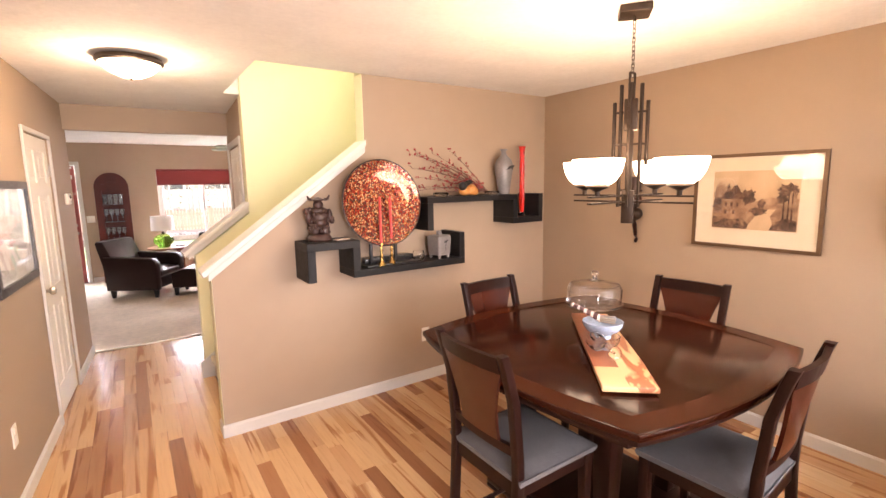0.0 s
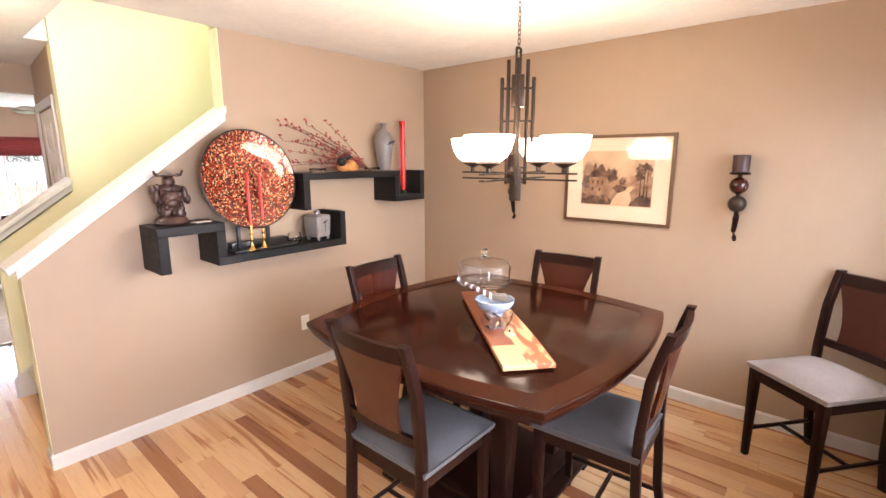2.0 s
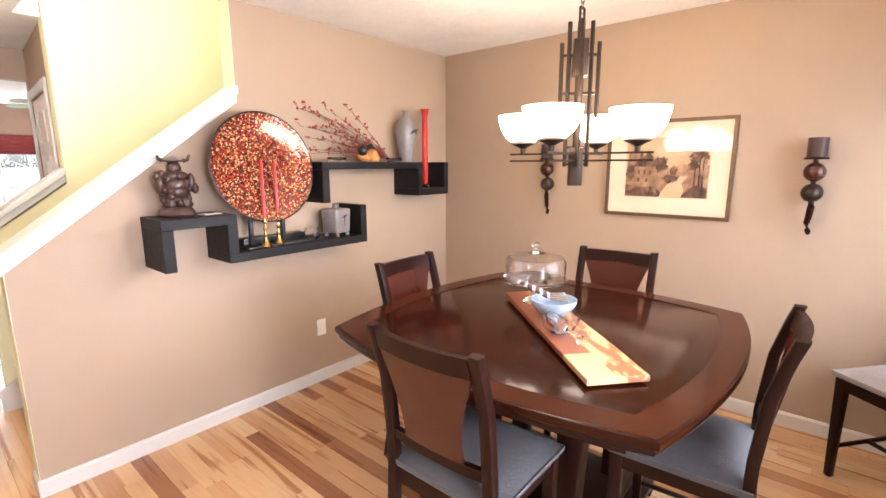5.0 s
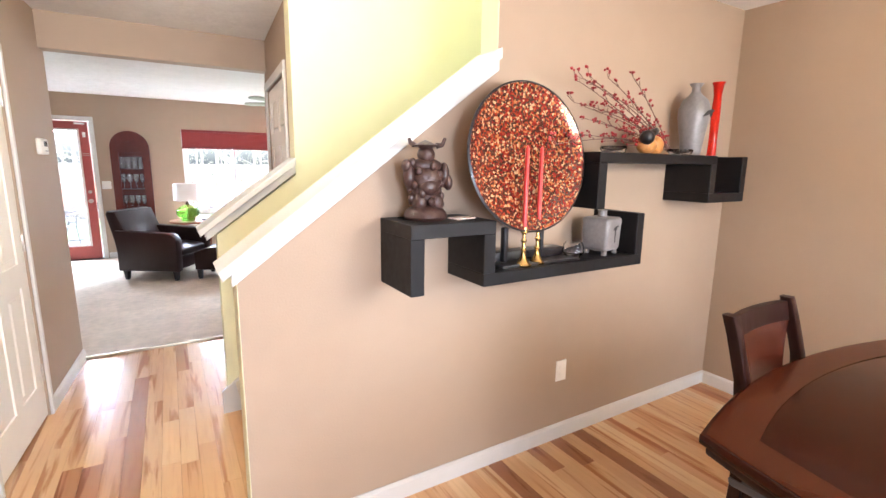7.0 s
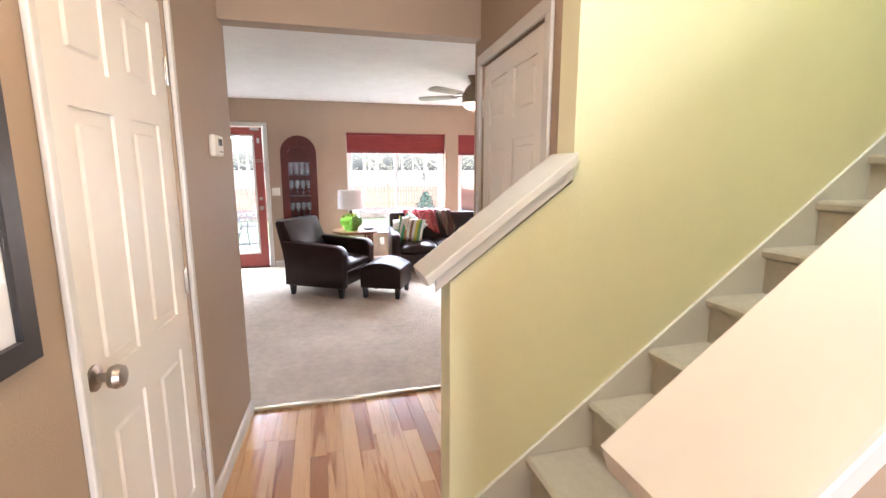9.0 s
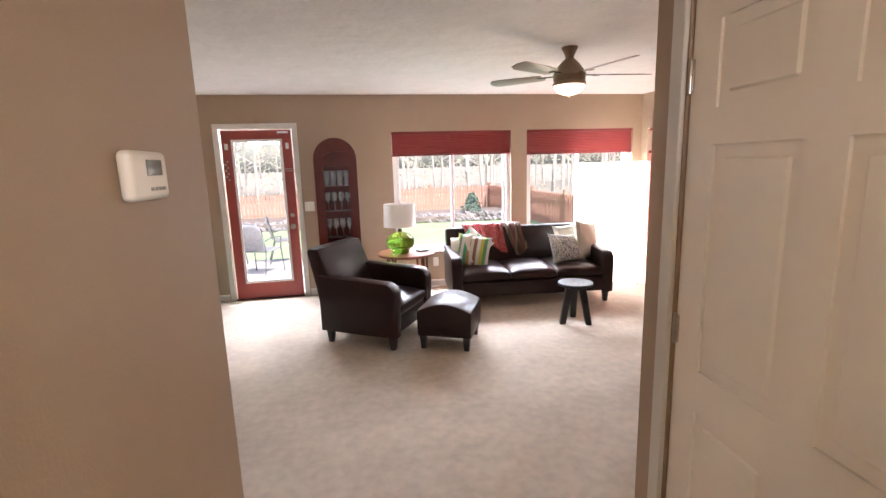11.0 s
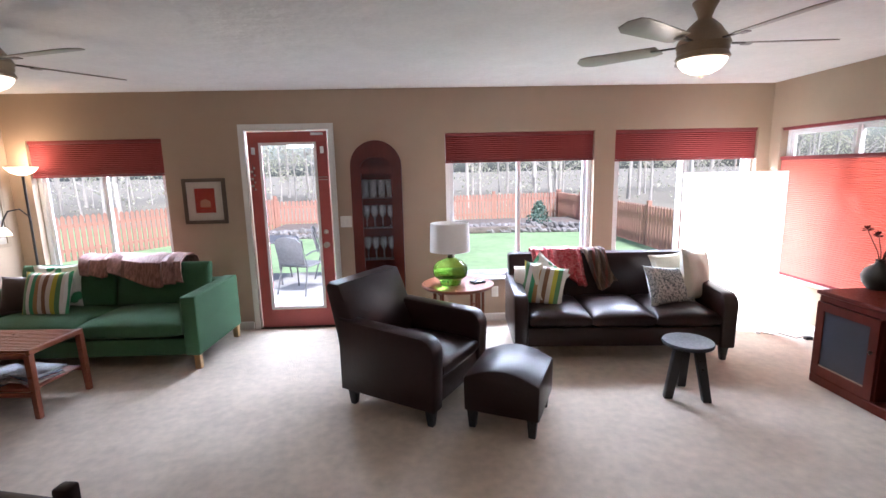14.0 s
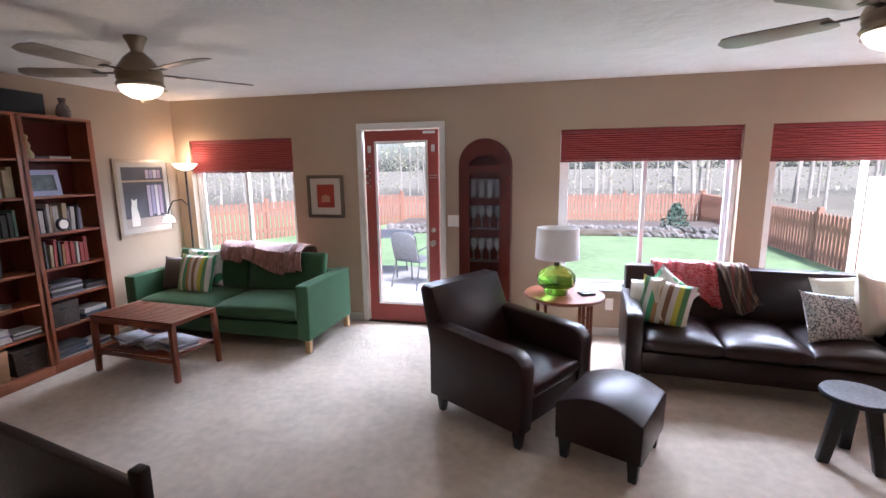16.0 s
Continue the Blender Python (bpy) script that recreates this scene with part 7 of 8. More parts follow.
for x0 in (0.005, L - 0.47):
    dr = part("door", (lambda bm: (grid_wall(bm, "y", -0.022, -0.0025, x0, x0 + 0.465, 0.078, HH - 0.08, [(x0 + 0.06, x0 + 0.405, 0.15, HH - 0.14)]), bm)[1])(bmesh.new()), M_CHERRYD, sb_, "framed door with a dark panel", smooth=False)
    bm = bmesh.new()
    box(bm, x0 + 0.06, -0.014, 0.15, x0 + 0.405, -0.008, HH - 0.14)
    part("door_panel", bm, M_DPANEL, dr, "dark inset panel", smooth=False)
    bm = bmesh.new()
    box(bm, x0 + 0.06, -0.0205, 0.15, x0 + 0.405, -0.0145, 0.158)
    part("bead", bm, M_SILF, dr, "pale metal bead", smooth=False)
    bm = bmesh.new()
    vs = bmesh.ops.create_uvsphere(bm, u_segments=12, v_segments=8, radius=0.012)["verts"]
    shift(vs, Matrix.Translation((x0 + (0.435 if x0 < 1 else 0.03), -0.034, 0.40)))
    part("knob", bm, M_BRONZE, dr)
BOT = [(mat("bottle_glass", c, 0.08, spec=0.8), lc) for c, lc in (((0.03, 0.016, 0.008), (0.30, 0.15, 0.05)), ((0.010, 0.011, 0.010), (0.05, 0.05, 0.05)), ((0.03, 0.035, 0.03), (0.36, 0.35, 0.33)), ((0.012, 0.015, 0.012), (0.10, 0.03, 0.03)), ((0.05, 0.008, 0.008), (0.12, 0.09, 0.07)))]
BLAB = [mat("bottle_label", lc, 0.6, var=0.25, scale=50) for _, lc in BOT]
rnd = random.Random(8)
for row, zb in ((0, 0.071), (1, 0.3725)):
    for i in range(8):
        for dep in (0, 1):
            k = rnd.choice((0, 1, 1, 1, 2, 3, 3, 4))
            x, y = 0.54 + i * 0.115 + rnd.uniform(-0.015, 0.015), 0.08 + dep * 0.14 + rnd.uniform(-0.02, 0.02)
            r_, hh = rnd.uniform(0.033, 0.043), (0.245 if row else 0.27) * rnd.uniform(0.8, 1.0)
            bt = thing("bottle", cbm @ pose(x, y, zb + 0.0005), "%s glass bottle with a label standing in the sideboard" % ("brown", "black", "smoky grey", "dark green", "dark red")[k], "bottle", "bottles in the sideboard")
            bm = bmesh.new()
            lathe(bm, [(0.0, 0), (r_ * 0.95, 0), (r_, 0.006), (r_, hh * 0.58), (r_ * 0.85, hh * 0.68), (0.014, hh * 0.78), (0.013, hh * 0.93), (0.0, hh * 0.93)], 14)
            part("bottle_body", bm, BOT[k][0], bt)
            bm = bmesh.new()
            lathe(bm, [(r_ + 0.0008, hh * 0.14), (r_ + 0.0008, hh * 0.5), (r_ + 0.0002, hh * 0.5), (r_ + 0.0002, hh * 0.14)], 14, loop=True)
            part("label_band", bm, BLAB[k], bt)
            bm = bmesh.new()
            lathe(bm, [(0.0, hh * 0.931), (0.0155, hh * 0.931), (0.0155, hh), (0.0, hh)], 12)
            part("cap", bm, BLAB[(k + 2) % 5] if k != 1 else M_VINYL, bt)

M_POT = mat("dark_bronze_pot", (0.055, 0.05, 0.042), 0.45, var=0.35, scale=12, metal=0.2)
fv = thing("flower_vase", pose(4.10, 9.10, Z0 + 0.7005), "round dark vase holding dried dark red flowers", "vase")
bm = bmesh.new()
lathe(bm, [(0.0, 0), (0.06, 0), (0.095, 0.05), (0.105, 0.095), (0.085, 0.145), (0.035, 0.185), (0.028, 0.205), (0.034, 0.215), (0.028, 0.215), (0.0, 0.18)], 28)
part("vase_body", bm, M_POT, fv)
M_FLOWER = mat("dried_red_flower", (0.10, 0.02, 0.02), 0.8, var=0.4, scale=30)
rnd = random.Random(3)
for k, (dx, dy, dz) in enumerate(((-0.03, 0.10, 0.42), (0.02, 0.06, 0.38), (0.03, -0.08, 0.45), (-0.04, -0.12, 0.40), (0.0, -0.16, 0.43))):
    bm = bmesh.new()
    tube(bm, [(0, 0, 0.17), (dx * 0.3, dy * 0.25, 0.27), (dx, dy, dz)], 0.004, 6, r1=0.0025)
    part("stem", bm, M_TWIG, fv)
    bm = bmesh.new()
    for i in range(34):
        a, e = rnd.uniform(0, 6.28), rnd.uniform(-0.5, 1.4)
        d_ = Vector((math.cos(a) * math.cos(e), math.sin(a) * math.cos(e), math.sin(e)))
        tip = Vector((dx, dy, dz)) + d_ * rnd.uniform(0.028, 0.045)
        s_ = d_.cross(Vector((0.3, 0.5, 0.8))).normalized() * 0.007
        v = [bm.verts.new(Vector((dx, dy, dz)) + d_ * 0.004), bm.verts.new((Vector((dx, dy, dz)) + tip) / 2 + s_), bm.verts.new(tip), bm.verts.new((Vector((dx, dy, dz)) + tip) / 2 - s_)]
        bm.faces.new(v)
    part("flower_head", bm, M_FLOWER, fv, smooth=False)
wc = thing("watering_can", pose(4.10, 8.86, Z0 + 0.7005, 0, 0, 0), "round dark metal pot with a tall hoop handle", "pot")
bm = bmesh.new()
lathe(bm, [(0.0, 0), (0.06, 0), (0.095, 0.04), (0.10, 0.09), (0.08, 0.14), (0.055, 0.16), (0.05, 0.16), (0.0, 0.12)], 28)
part("pot_body", bm, M_POT, wc)
bm = bmesh.new()
tube(bm, [(0, -0.045 + 0.105 * math.cos(a), 0.125 + 0.105 * math.sin(a)) for a in np.linspace(-0.9, 3.1, 18)], 0.007, 8)
part("hoop_handle", bm, M_POT, wc)
bm = bmesh.new()
tube(bm, [(0, 0.07, 0.07), (0, 0.12, 0.12), (0, 0.135, 0.16)], 0.013, 8, r1=0.008)
part("spout", bm, M_POT, wc)
pt = thing("patterned_plate", pose(4.02, 8.60, Z0 + 0.7005), "flat pale plate with a red pattern on the sideboard", "plate")
bm = bmesh.new()
lathe(bm, [(0.0, 0.0), (0.07, 0.0), (0.12, 0.012), (0.118, 0.016), (0.068, 0.005), (0.0, 0.005)], 32)
part("plate_body", bm, art_material("patterned_glaze", [(0.45, (0.6, 0.55, 0.48)), (0.5, (0.45, 0.12, 0.08)), (0.6, (0.62, 0.57, 0.5))], 14), pt)

# cable by the panel lamp
cb = thing("power_cable", pose(0, 0, Z0), "thin black power cable with a plug on the carpet", "cable")
bm = bmesh.new()
tube(bm, [(4.05, 10.15, 0.005), (4.15, 10.05, 0.005), (4.22, 10.1, 0.005), (4.28, 9.95, 0.005), (4.36, 9.98, 0.005), (4.40, 9.82, 0.005), (4.47, 9.72, 0.006)], 0.004, 6)
part("cord", bm, M_BLACK, cb)
bm = bmesh.new()
box(bm, 4.33, 9.90, 0, 4.40, 9.94, 0.03, bev=0.006)
part("plug", bm, M_BLACK, cb)
sr = thing("wall_strip", pose(FX, 8.0, 1.87, 0, 0, -90), "dark wooden end of a curtain rod on the wall", "rod")
bm = bmesh.new()
tube(bm, [(-0.05, -0.03, 0), (0.3, -0.03, 0)], 0.016, 10)
part("rod", bm, M_ESP, sr)
bm = bmesh.new()
box(bm, 0.0, -0.03, -0.02, 0.02, 0, 0.02, bev=0.002)
part("bracket", bm, M_ESP, sr)

# ceiling fans


def ceiling_fan(x, y, first, label):
    f = thing("ceiling_fan", pose(x, y, H) @ Matrix.Diagonal((1, 1, 0.9, 1)), label, "fan", "ceiling fans")
    bm = bmesh.new()
    lathe(bm, [(0.0, -0.10), (0.035, -0.10), (0.032, -0.085), (0.045, -0.045), (0.062, -0.01), (0.062, 0.0), (0.0, 0.0)], 28)
    part("mount", bm, M_FAN, f)
    bm = bmesh.new()
    lathe(bm, [(0.0, -0.26), (0.118, -0.26), (0.13, -0.235), (0.118, -0.205), (0.075, -0.135), (0.042, -0.1), (0.0, -0.1)], 36)
    part("motor", bm, M_FAN, f)
    bm = bmesh.new()
    lathe(bm, [(0.0, -0.315), (0.122, -0.315), (0.13, -0.305), (0.118, -0.28), (0.125, -0.261), (0.0, -0.261)], 36)
    part("light_rim", bm, M_FAN, f)
    bm = bmesh.new()
    lathe(bm, [(0.0, -0.395), (0.05, -0.388), (0.09, -0.365), (0.112, -0.335), (0.117, -0.316), (0.0, -0.3155)], 36)
    s = part("light_bowl", bm, M_GLOWF, f, "lit frosted bowl")
    s.visible_shadow = False
    bm = bmesh.new()
    lathe(bm, [(0.0, -0.415), (0.007, -0.41), (0.016, -0.40), (0.0, -0.396)], 14)
    part("finial", bm, M_FAN, f)
    for k in range(5):
        m = pose(0, 0, -0.225, 0, 0, first + 72 * k)
        bl = part("blade", (lambda bm: (prism(bm, [(0.20, -0.045), (0.24, -0.062), (0.60, -0.072), (0.655, -0.045), (0.665, 0.01), (0.63, 0.058), (0.58, 0.066), (0.22, 0.05)], "z", -0.003, 0.003, bev=0.001), bm)[1])(bmesh.new()), M_BLADE, f, "dark-edged fan blade", m=m @ pose(0, 0, 0, 13, 0, 0))
        bm = bmesh.new()
        box(bm, 0.10, -0.012, -0.006, 0.21, 0.012, 0.002, bev=0.002)
        box(bm, 0.20, -0.03, -0.008, 0.25, 0.03, -0.0035, bev=0.002)
        part("blade_arm", bm, M_BRONZE, f, m=m)
    return f


M_FAN = mat("fan_pewter", (0.27, 0.20, 0.135), 0.38, metal=0.6, var=0.1, scale=15)
M_BLADE = mat("fan_blade", (0.20, 0.17, 0.14), 0.35, var=0.2, scale=6)
M_GLOWF = mat("fan_glass", (0.9, 0.8, 0.65), 0.4, emit=(1.0, 0.88, 0.70), power=1.5)
FANS = ((2.31, 8.47, 68), (-1.41, 8.64, 54))
for x, y, a in FANS:
    ceiling_fan(x, y, a, "brushed pewter ceiling fan with five blades and a lit bowl")

# dark chair near the opening
nc = thing("wooden_chair", pose(-0.62, 7.305, Z0, 0, 0, -8), "dark brown chair with a padded back and raised corner posts", "chair")
for x in (-0.43, 0.43):
    for y, h_ in ((0.0, 0.755), (-0.5, 0.40)):
        bm = bmesh.new()
        bar_between(bm, (x, y, 0), (x, y, h_), 0.05, 0.045, 0.008)
        part("post", bm, M_ESP, nc)
bm = bmesh.new()
prism(bm, [(-0.40, 0.36), (0.40, 0.36), (0.404, 0.70), (0.25, 0.712), (-0.15, 0.745), (-0.404, 0.76)], "y", -0.02, 0.02, bev=0.008)
part("backrest", bm, M_LEATHER, nc, "dark brown padded back")
bm = bmesh.new()
puffy(bm, -0.40, -0.52, 0.33, 0.40, -0.03, 0.41, 0.02)
part("seat", bm, M_LEATHER, nc)

# ---- outside ----
M_LAWN = mat("lawn", (0.21, 0.31, 0.16), 0.95, var=0.25, scale=0.9, bump=0.6, bscale=90)
nt = M_LAWN.node_tree
old = nt.nodes["Principled BSDF"].inputs["Base Color"].links[0].from_socket
tc, sx, mr, mx = nt.nodes.new("ShaderNodeTexCoord"), nt.nodes.new("ShaderNodeSeparateXYZ"), nt.nodes.new("ShaderNodeMapRange"), nt.nodes.new("ShaderNodeMix")
mx.data_type = "RGBA"
mr.inputs[1].default_value, mr.inputs[2].default_value = 24.0, 24.4
mx.inputs["B"].default_value = (0.24, 0.22, 0.18, 1)
nt.links.new(tc.outputs["Object"], sx.inputs[0]), nt.links.new(sx.outputs["Y"], mr.inputs[0]), nt.links.new(mr.outputs[0], mx.inputs["Factor"])
nt.links.new(old, mx.inputs["A"]), nt.links.new(mx.outputs["Result"], nt.nodes["Principled BSDF"].inputs["Base Color"])
bm = bmesh.new()
vs = [bm.verts.new(p) for p in ((-400, FY + 0.12, -0.25), (400, FY + 0.12, -0.25), (400, 600, -0.25), (-400, 600, -0.25))]
bm.faces.new(vs)
vs2 = [bm.verts.new(p) for p in ((-400, -500, -0.252), (400, -500, -0.252), (400, FY + 0.121, -0.252), (-400, FY + 0.121, -0.252))]
bm.faces.new(vs2)
part("ground", bm, M_LAWN, kind="structure", smooth=False)
block("patio", (-3.2, FY + 0.16, -0.24, 0.9, FY + 3.6, -0.15), mat("patio_concrete", (0.34, 0.33, 0.32), 0.85, var=0.15, scale=3))
M_FENCE = mat("fence_red_cedar", (0.36, 0.19, 0.145), 0.85, var=0.22, scale=3, stretch=(3, 3, 0.4))
pk = bmesh.new()
prism(pk, [(-0.045, 0), (0.045, 0), (0.045, 1.06), (0.0, 1.12), (-0.045, 1.06)], "y", -0.01, 0.01)
picket = mesh_of("picket", pk, M_FENCE, False)


def fence(x0, y0, x1, y1, zb, hs=1.0, label="reddish cedar picket fence around the lawn"):
    f = thing("fence", Matrix(), label, "fence", "garden fences")
    d = Vector((x1 - x0, y1 - y0, 0))
    ln = d.length
    ang = math.degrees(math.atan2(d.y, d.x))
    n = int(ln / 0.125)
    for i in range(n):
        o = new("picket", picket)
        o.parent = f
        o.matrix_basis = pose(x0 + d.x * (i + 0.5) / n, y0 + d.y * (i + 0.5) / n, zb, 0, 0, ang) @ Matrix.Diagonal((1, 1, hs, 1))
    for z in (0.25, 0.85):
        bm = bmesh.new()
        box(bm, 0, 0.012, (z - 0.04) * hs, ln, 0.05, (z + 0.04) * hs)
        part("rail", bm, M_FENCE, f, smooth=False, m=pose(x0, y0, zb, 0, 0, ang))
    k = max(2, int(ln / 2.4) + 1)
    for i in range(k):
        bm = bmesh.new()
        box(bm, -0.05, -0.05, 0, 0.05, 0.05, 1.22 * hs, bev=0.01, seg=1)
        part("post", bm, M_FENCE, f, m=pose(x0 + d.x * i / (k - 1), y0 + d.y * i / (k - 1), zb, 0, 0, ang) @ pose(0, 0.06, 0))
    return f


fence(-4.2, 22.3, 6.2, 24.0, -0.25, 0.88)
fence(6.2, 24.0, 6.2, 14.4, -0.25, 0.88)
fence(-9.4, 13.5, -4.2, 22.3, -0.25, 0.95)

# stone edged bed with shrub
M_ROCK = mat("bed_stone", (0.19, 0.18, 0.18), 0.9, var=0.35, scale=5, bump=0.6, bscale=14, islands=0.35)
bm = bmesh.new()
rnd = random.Random(17)
for i in range(260):
    s = i % 130 / 130
    row = i // 130
    vs = bmesh.ops.create_icosphere(bm, subdivisions=1, radius=1)["verts"]
    r3 = (rnd.uniform(0.10, 0.2), rnd.uniform(0.08, 0.15), rnd.uniform(0.05, 0.1))
    shift(vs, Matrix.Translation((-3.8 + 9.6 * s + rnd.uniform(-0.05, 0.05), 19.5 + 0.4 * math.sin(3.2 * s) + row * 0.15, -0.2 + row * 0.13)) @ Euler((rnd.random(), rnd.random(), rnd.random())).to_matrix().to_4x4() @ Matrix.Diagonal((*r3, 1)))
rk = part("rock_border", bm, M_ROCK, kind="stuff", smooth=False)
tagged(rk, "low border of piled grey stones along the lawn", "stones")
block("garden_bed", (-3.9, 19.7, -0.24, 6.0, 22.1, -0.06), mat("mulch", (0.15, 0.125, 0.11), 0.95, var=0.5, scale=6, bump=0.8, bscale=40), bev=0.03)
M_SHRUB = mat("conifer_green", (0.10, 0.16, 0.13), 0.8, var=0.3, scale=4, islands=0.4)
# leaf colours lightened so the far woods look washed out by haze
M_LEAF = mat("haze_pale_leaves", (0.50, 0.50, 0.40), 0.8, var=0.2, scale=2, islands=0.3)
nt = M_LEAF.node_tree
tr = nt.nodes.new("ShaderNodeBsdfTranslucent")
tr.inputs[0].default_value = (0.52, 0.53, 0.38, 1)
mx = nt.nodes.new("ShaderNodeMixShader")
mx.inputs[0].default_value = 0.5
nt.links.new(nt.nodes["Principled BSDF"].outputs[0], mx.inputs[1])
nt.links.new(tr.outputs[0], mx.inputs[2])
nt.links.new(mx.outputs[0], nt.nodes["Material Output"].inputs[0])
# bark grey lightened for the same hazy look
M_BARK = mat("haze_pale_bark", (0.47, 0.44, 0.41), 0.9, var=0.25, scale=3, bump=0.5, bscale=20)


def leaf_cloud(bm, c, r, n, size, rnd, flat_=1.0):
    for _ in range(n):
        d_ = Vector((rnd.gauss(0, 1), rnd.gauss(0, 1), rnd.gauss(0, 1) * flat_)).normalized() * r * rnd.uniform(0.35, 1.0)
        p = Vector(c) + d_
        a, b_ = Vector((rnd.gauss(0, 1), rnd.gauss(0, 1), rnd.gauss(0, 1))).normalized(), Vector((rnd.gauss(0, 1), rnd.gauss(0, 1), rnd.gauss(0, 1))).normalized()
        s = size * rnd.uniform(0.6, 1.3)
        bm.faces.new([bm.verts.new(p), bm.verts.new(p + a * s), bm.verts.new(p + (a + b_) * s * 0.7), bm.verts.new(p + b_ * s)])


for sx_, sy_, r_ in ((4.5, 20.3, 0.42), (-1.0, 20.6, 0.22)):
    sh = thing("shrub", pose(sx_, sy_, -0.06), "small blue-green conifer shrub in the garden bed", "shrub", "garden shrubs")
    bm = bmesh.new()
    for k in range(9):
        z = r_ * 1.5 * k / 9
        leaf_cloud(bm, (0, 0, z + 0.08), r_ * (1 - k / 10), 90, 0.07, rnd, 0.25)
    part("foliage", bm, M_SHRUB, sh, smooth=False, kind="stuff")
    bm = bmesh.new()
    tube(bm, [(0, 0, 0), (0, 0, r_ * 1.3)], 0.02, 6, r1=0.005)
    part("trunk", bm, M_BARK, sh)


def woodland_tree(x, y, h, seed, leafy):
    r = random.Random(seed)
    t = thing("tree", pose(x, y, -0.25), "tall slender woodland tree with thin spring foliage" if leafy else "tall bare grey woodland tree behind the fence", "tree", "woodland trees")
    bm = bmesh.new()
    lean = r.uniform(-0.05, 0.05)
    tr_ = [(lean * h * (k / 6) + r.uniform(-0.08, 0.08), r.uniform(-0.05, 0.05), h * k / 6) for k in range(7)]
    tr_[0] = (0, 0, 0)
    tube(bm, tr_, r.uniform(0.05, 0.13), 7, r1=0.02)
    part("trunk", bm, M_BARK, t)
    bm = bmesh.new()
    lf = bmesh.new()
    for k in range(18):
        s = r.uniform(0.12, 0.98)
        p = Vector((lean * h * s, 0, h * s))
        a = r.uniform(0, 6.28)
        ln = r.uniform(0.7, 2.2) * (1.2 - s * 0.6)
        q = p + Vector((math.cos(a) * ln, math.sin(a) * ln * 0.5, ln * 0.6))
        q2 = (p + q) / 2 + Vector((0, 0, -0.1))
        tube(bm, [p, q2, q], 0.035, 5, r1=0.01)
        for _ in range(3):
            e = q2.lerp(q, r.random()) + Vector((r.uniform(-0.6, 0.6), r.uniform(-0.4, 0.4), r.uniform(0.1, 0.7)))
            tube(bm, [q2.lerp(q, 0.5), e], 0.012, 4, r1=0.004)
            if leafy:
                leaf_cloud(lf, e, 0.5, 26, 0.08, r)
        if leafy:
            leaf_cloud(lf, q, 0.6, 40, 0.08, r)
    part("limb", bm, M_BARK, t, kind="stuff")
    if leafy:
        part("crown", lf, M_LEAF, t, smooth=False, kind="stuff")
    else:
        lf.free()


rnd = random.Random(99)
for i in range(120):
    woodland_tree(-30 + 66 * (i + rnd.uniform(0.1, 0.9)) / 120 + (2 if i % 3 else 0), rnd.uniform(25.5, 46.0), rnd.uniform(8, 15), 100 + i, i % 4 == 0)
# loose leaf clusters up to 10 m high fill in the pale haze between trunks
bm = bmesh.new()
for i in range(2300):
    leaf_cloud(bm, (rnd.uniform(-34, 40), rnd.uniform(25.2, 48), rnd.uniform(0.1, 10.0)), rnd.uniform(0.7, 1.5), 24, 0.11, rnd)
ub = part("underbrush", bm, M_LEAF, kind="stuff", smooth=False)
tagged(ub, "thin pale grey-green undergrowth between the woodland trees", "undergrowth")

# patio chairs and table
M_WICKER = mat("grey_wicker", (0.16, 0.16, 0.17), 0.7, var=0.3, scale=30, bump=0.5, bscale=120)
M_PMETAL = mat("patio_metal", (0.12, 0.12, 0.13), 0.45, metal=0.4)


def patio_chair(m, label):
    c = thing("patio_chair", m, label, "chair", "patio chairs")
    for sx in (-1, 1):
        bm = bmesh.new()
        tube(bm, [(sx * 0.27, -0.26, 0), (sx * 0.25, -0.22, 0.42), (sx * 0.27, -0.22, 0.62), (sx * 0.27, 0.1, 0.64), (sx * 0.24, 0.24, 0.6)], 0.012, 8)
        part("arm_frame", bm, M_PMETAL, c)
        bm = bmesh.new()
        tube(bm, [(sx * 0.24, 0.32, 0), (sx * 0.22, 0.2, 0.42), (sx * 0.22, 0.3, 0.82), (0.0 + sx * 0.1, 0.315, 0.88), (0, 0.315, 0.885)], 0.012, 8)
        part("back_frame", bm, M_PMETAL, c)
    bm = bmesh.new()
    soft_box(bm, -0.24, -0.24, 0.405, 0.24, 0.20, 0.435, 0.01, 2)
    part("seat", bm, M_WICKER, c)
    bm = bmesh.new()
    prism(bm, [(-0.22, 0.44), (0.22, 0.44), (0.225, 0.78), (0.15, 0.855), (0.0, 0.875), (-0.15, 0.855), (-0.225, 0.78)], "y", -0.012, 0.012, bev=0.004)
    part("backrest", bm, M_WICKER, c, m=pose(0, 0.145, 0.03, -13, 0, 0))
    return c


pc1 = patio_chair(pose(-1.02, 13.05, -0.15, 0, 0, 160), "grey wicker patio chair outside the back door")
copy_thing(pc1, pose(-0.75, 14.1, -0.15, 0, 0, 100))
pt_ = thing("patio_table", pose(-1.75, 13.75, -0.15), "small dark metal patio table", "table")
bm = bmesh.new()
lathe(bm, [(0.0, 0.70), (0.5, 0.70), (0.51, 0.71), (0.5, 0.72), (0.0, 0.72)], 36)
part("tabletop", bm, M_PMETAL, pt_)
for a in (45, 135, 225, 315):
    bm = bmesh.new()
    tube(bm, [(0.4 * math.cos(radians(a)), 0.4 * math.sin(radians(a)), 0), (0.3 * math.cos(radians(a)), 0.3 * math.sin(radians(a)), 0.699)], 0.014, 8)
    part("leg", bm, M_PMETAL, pt_)
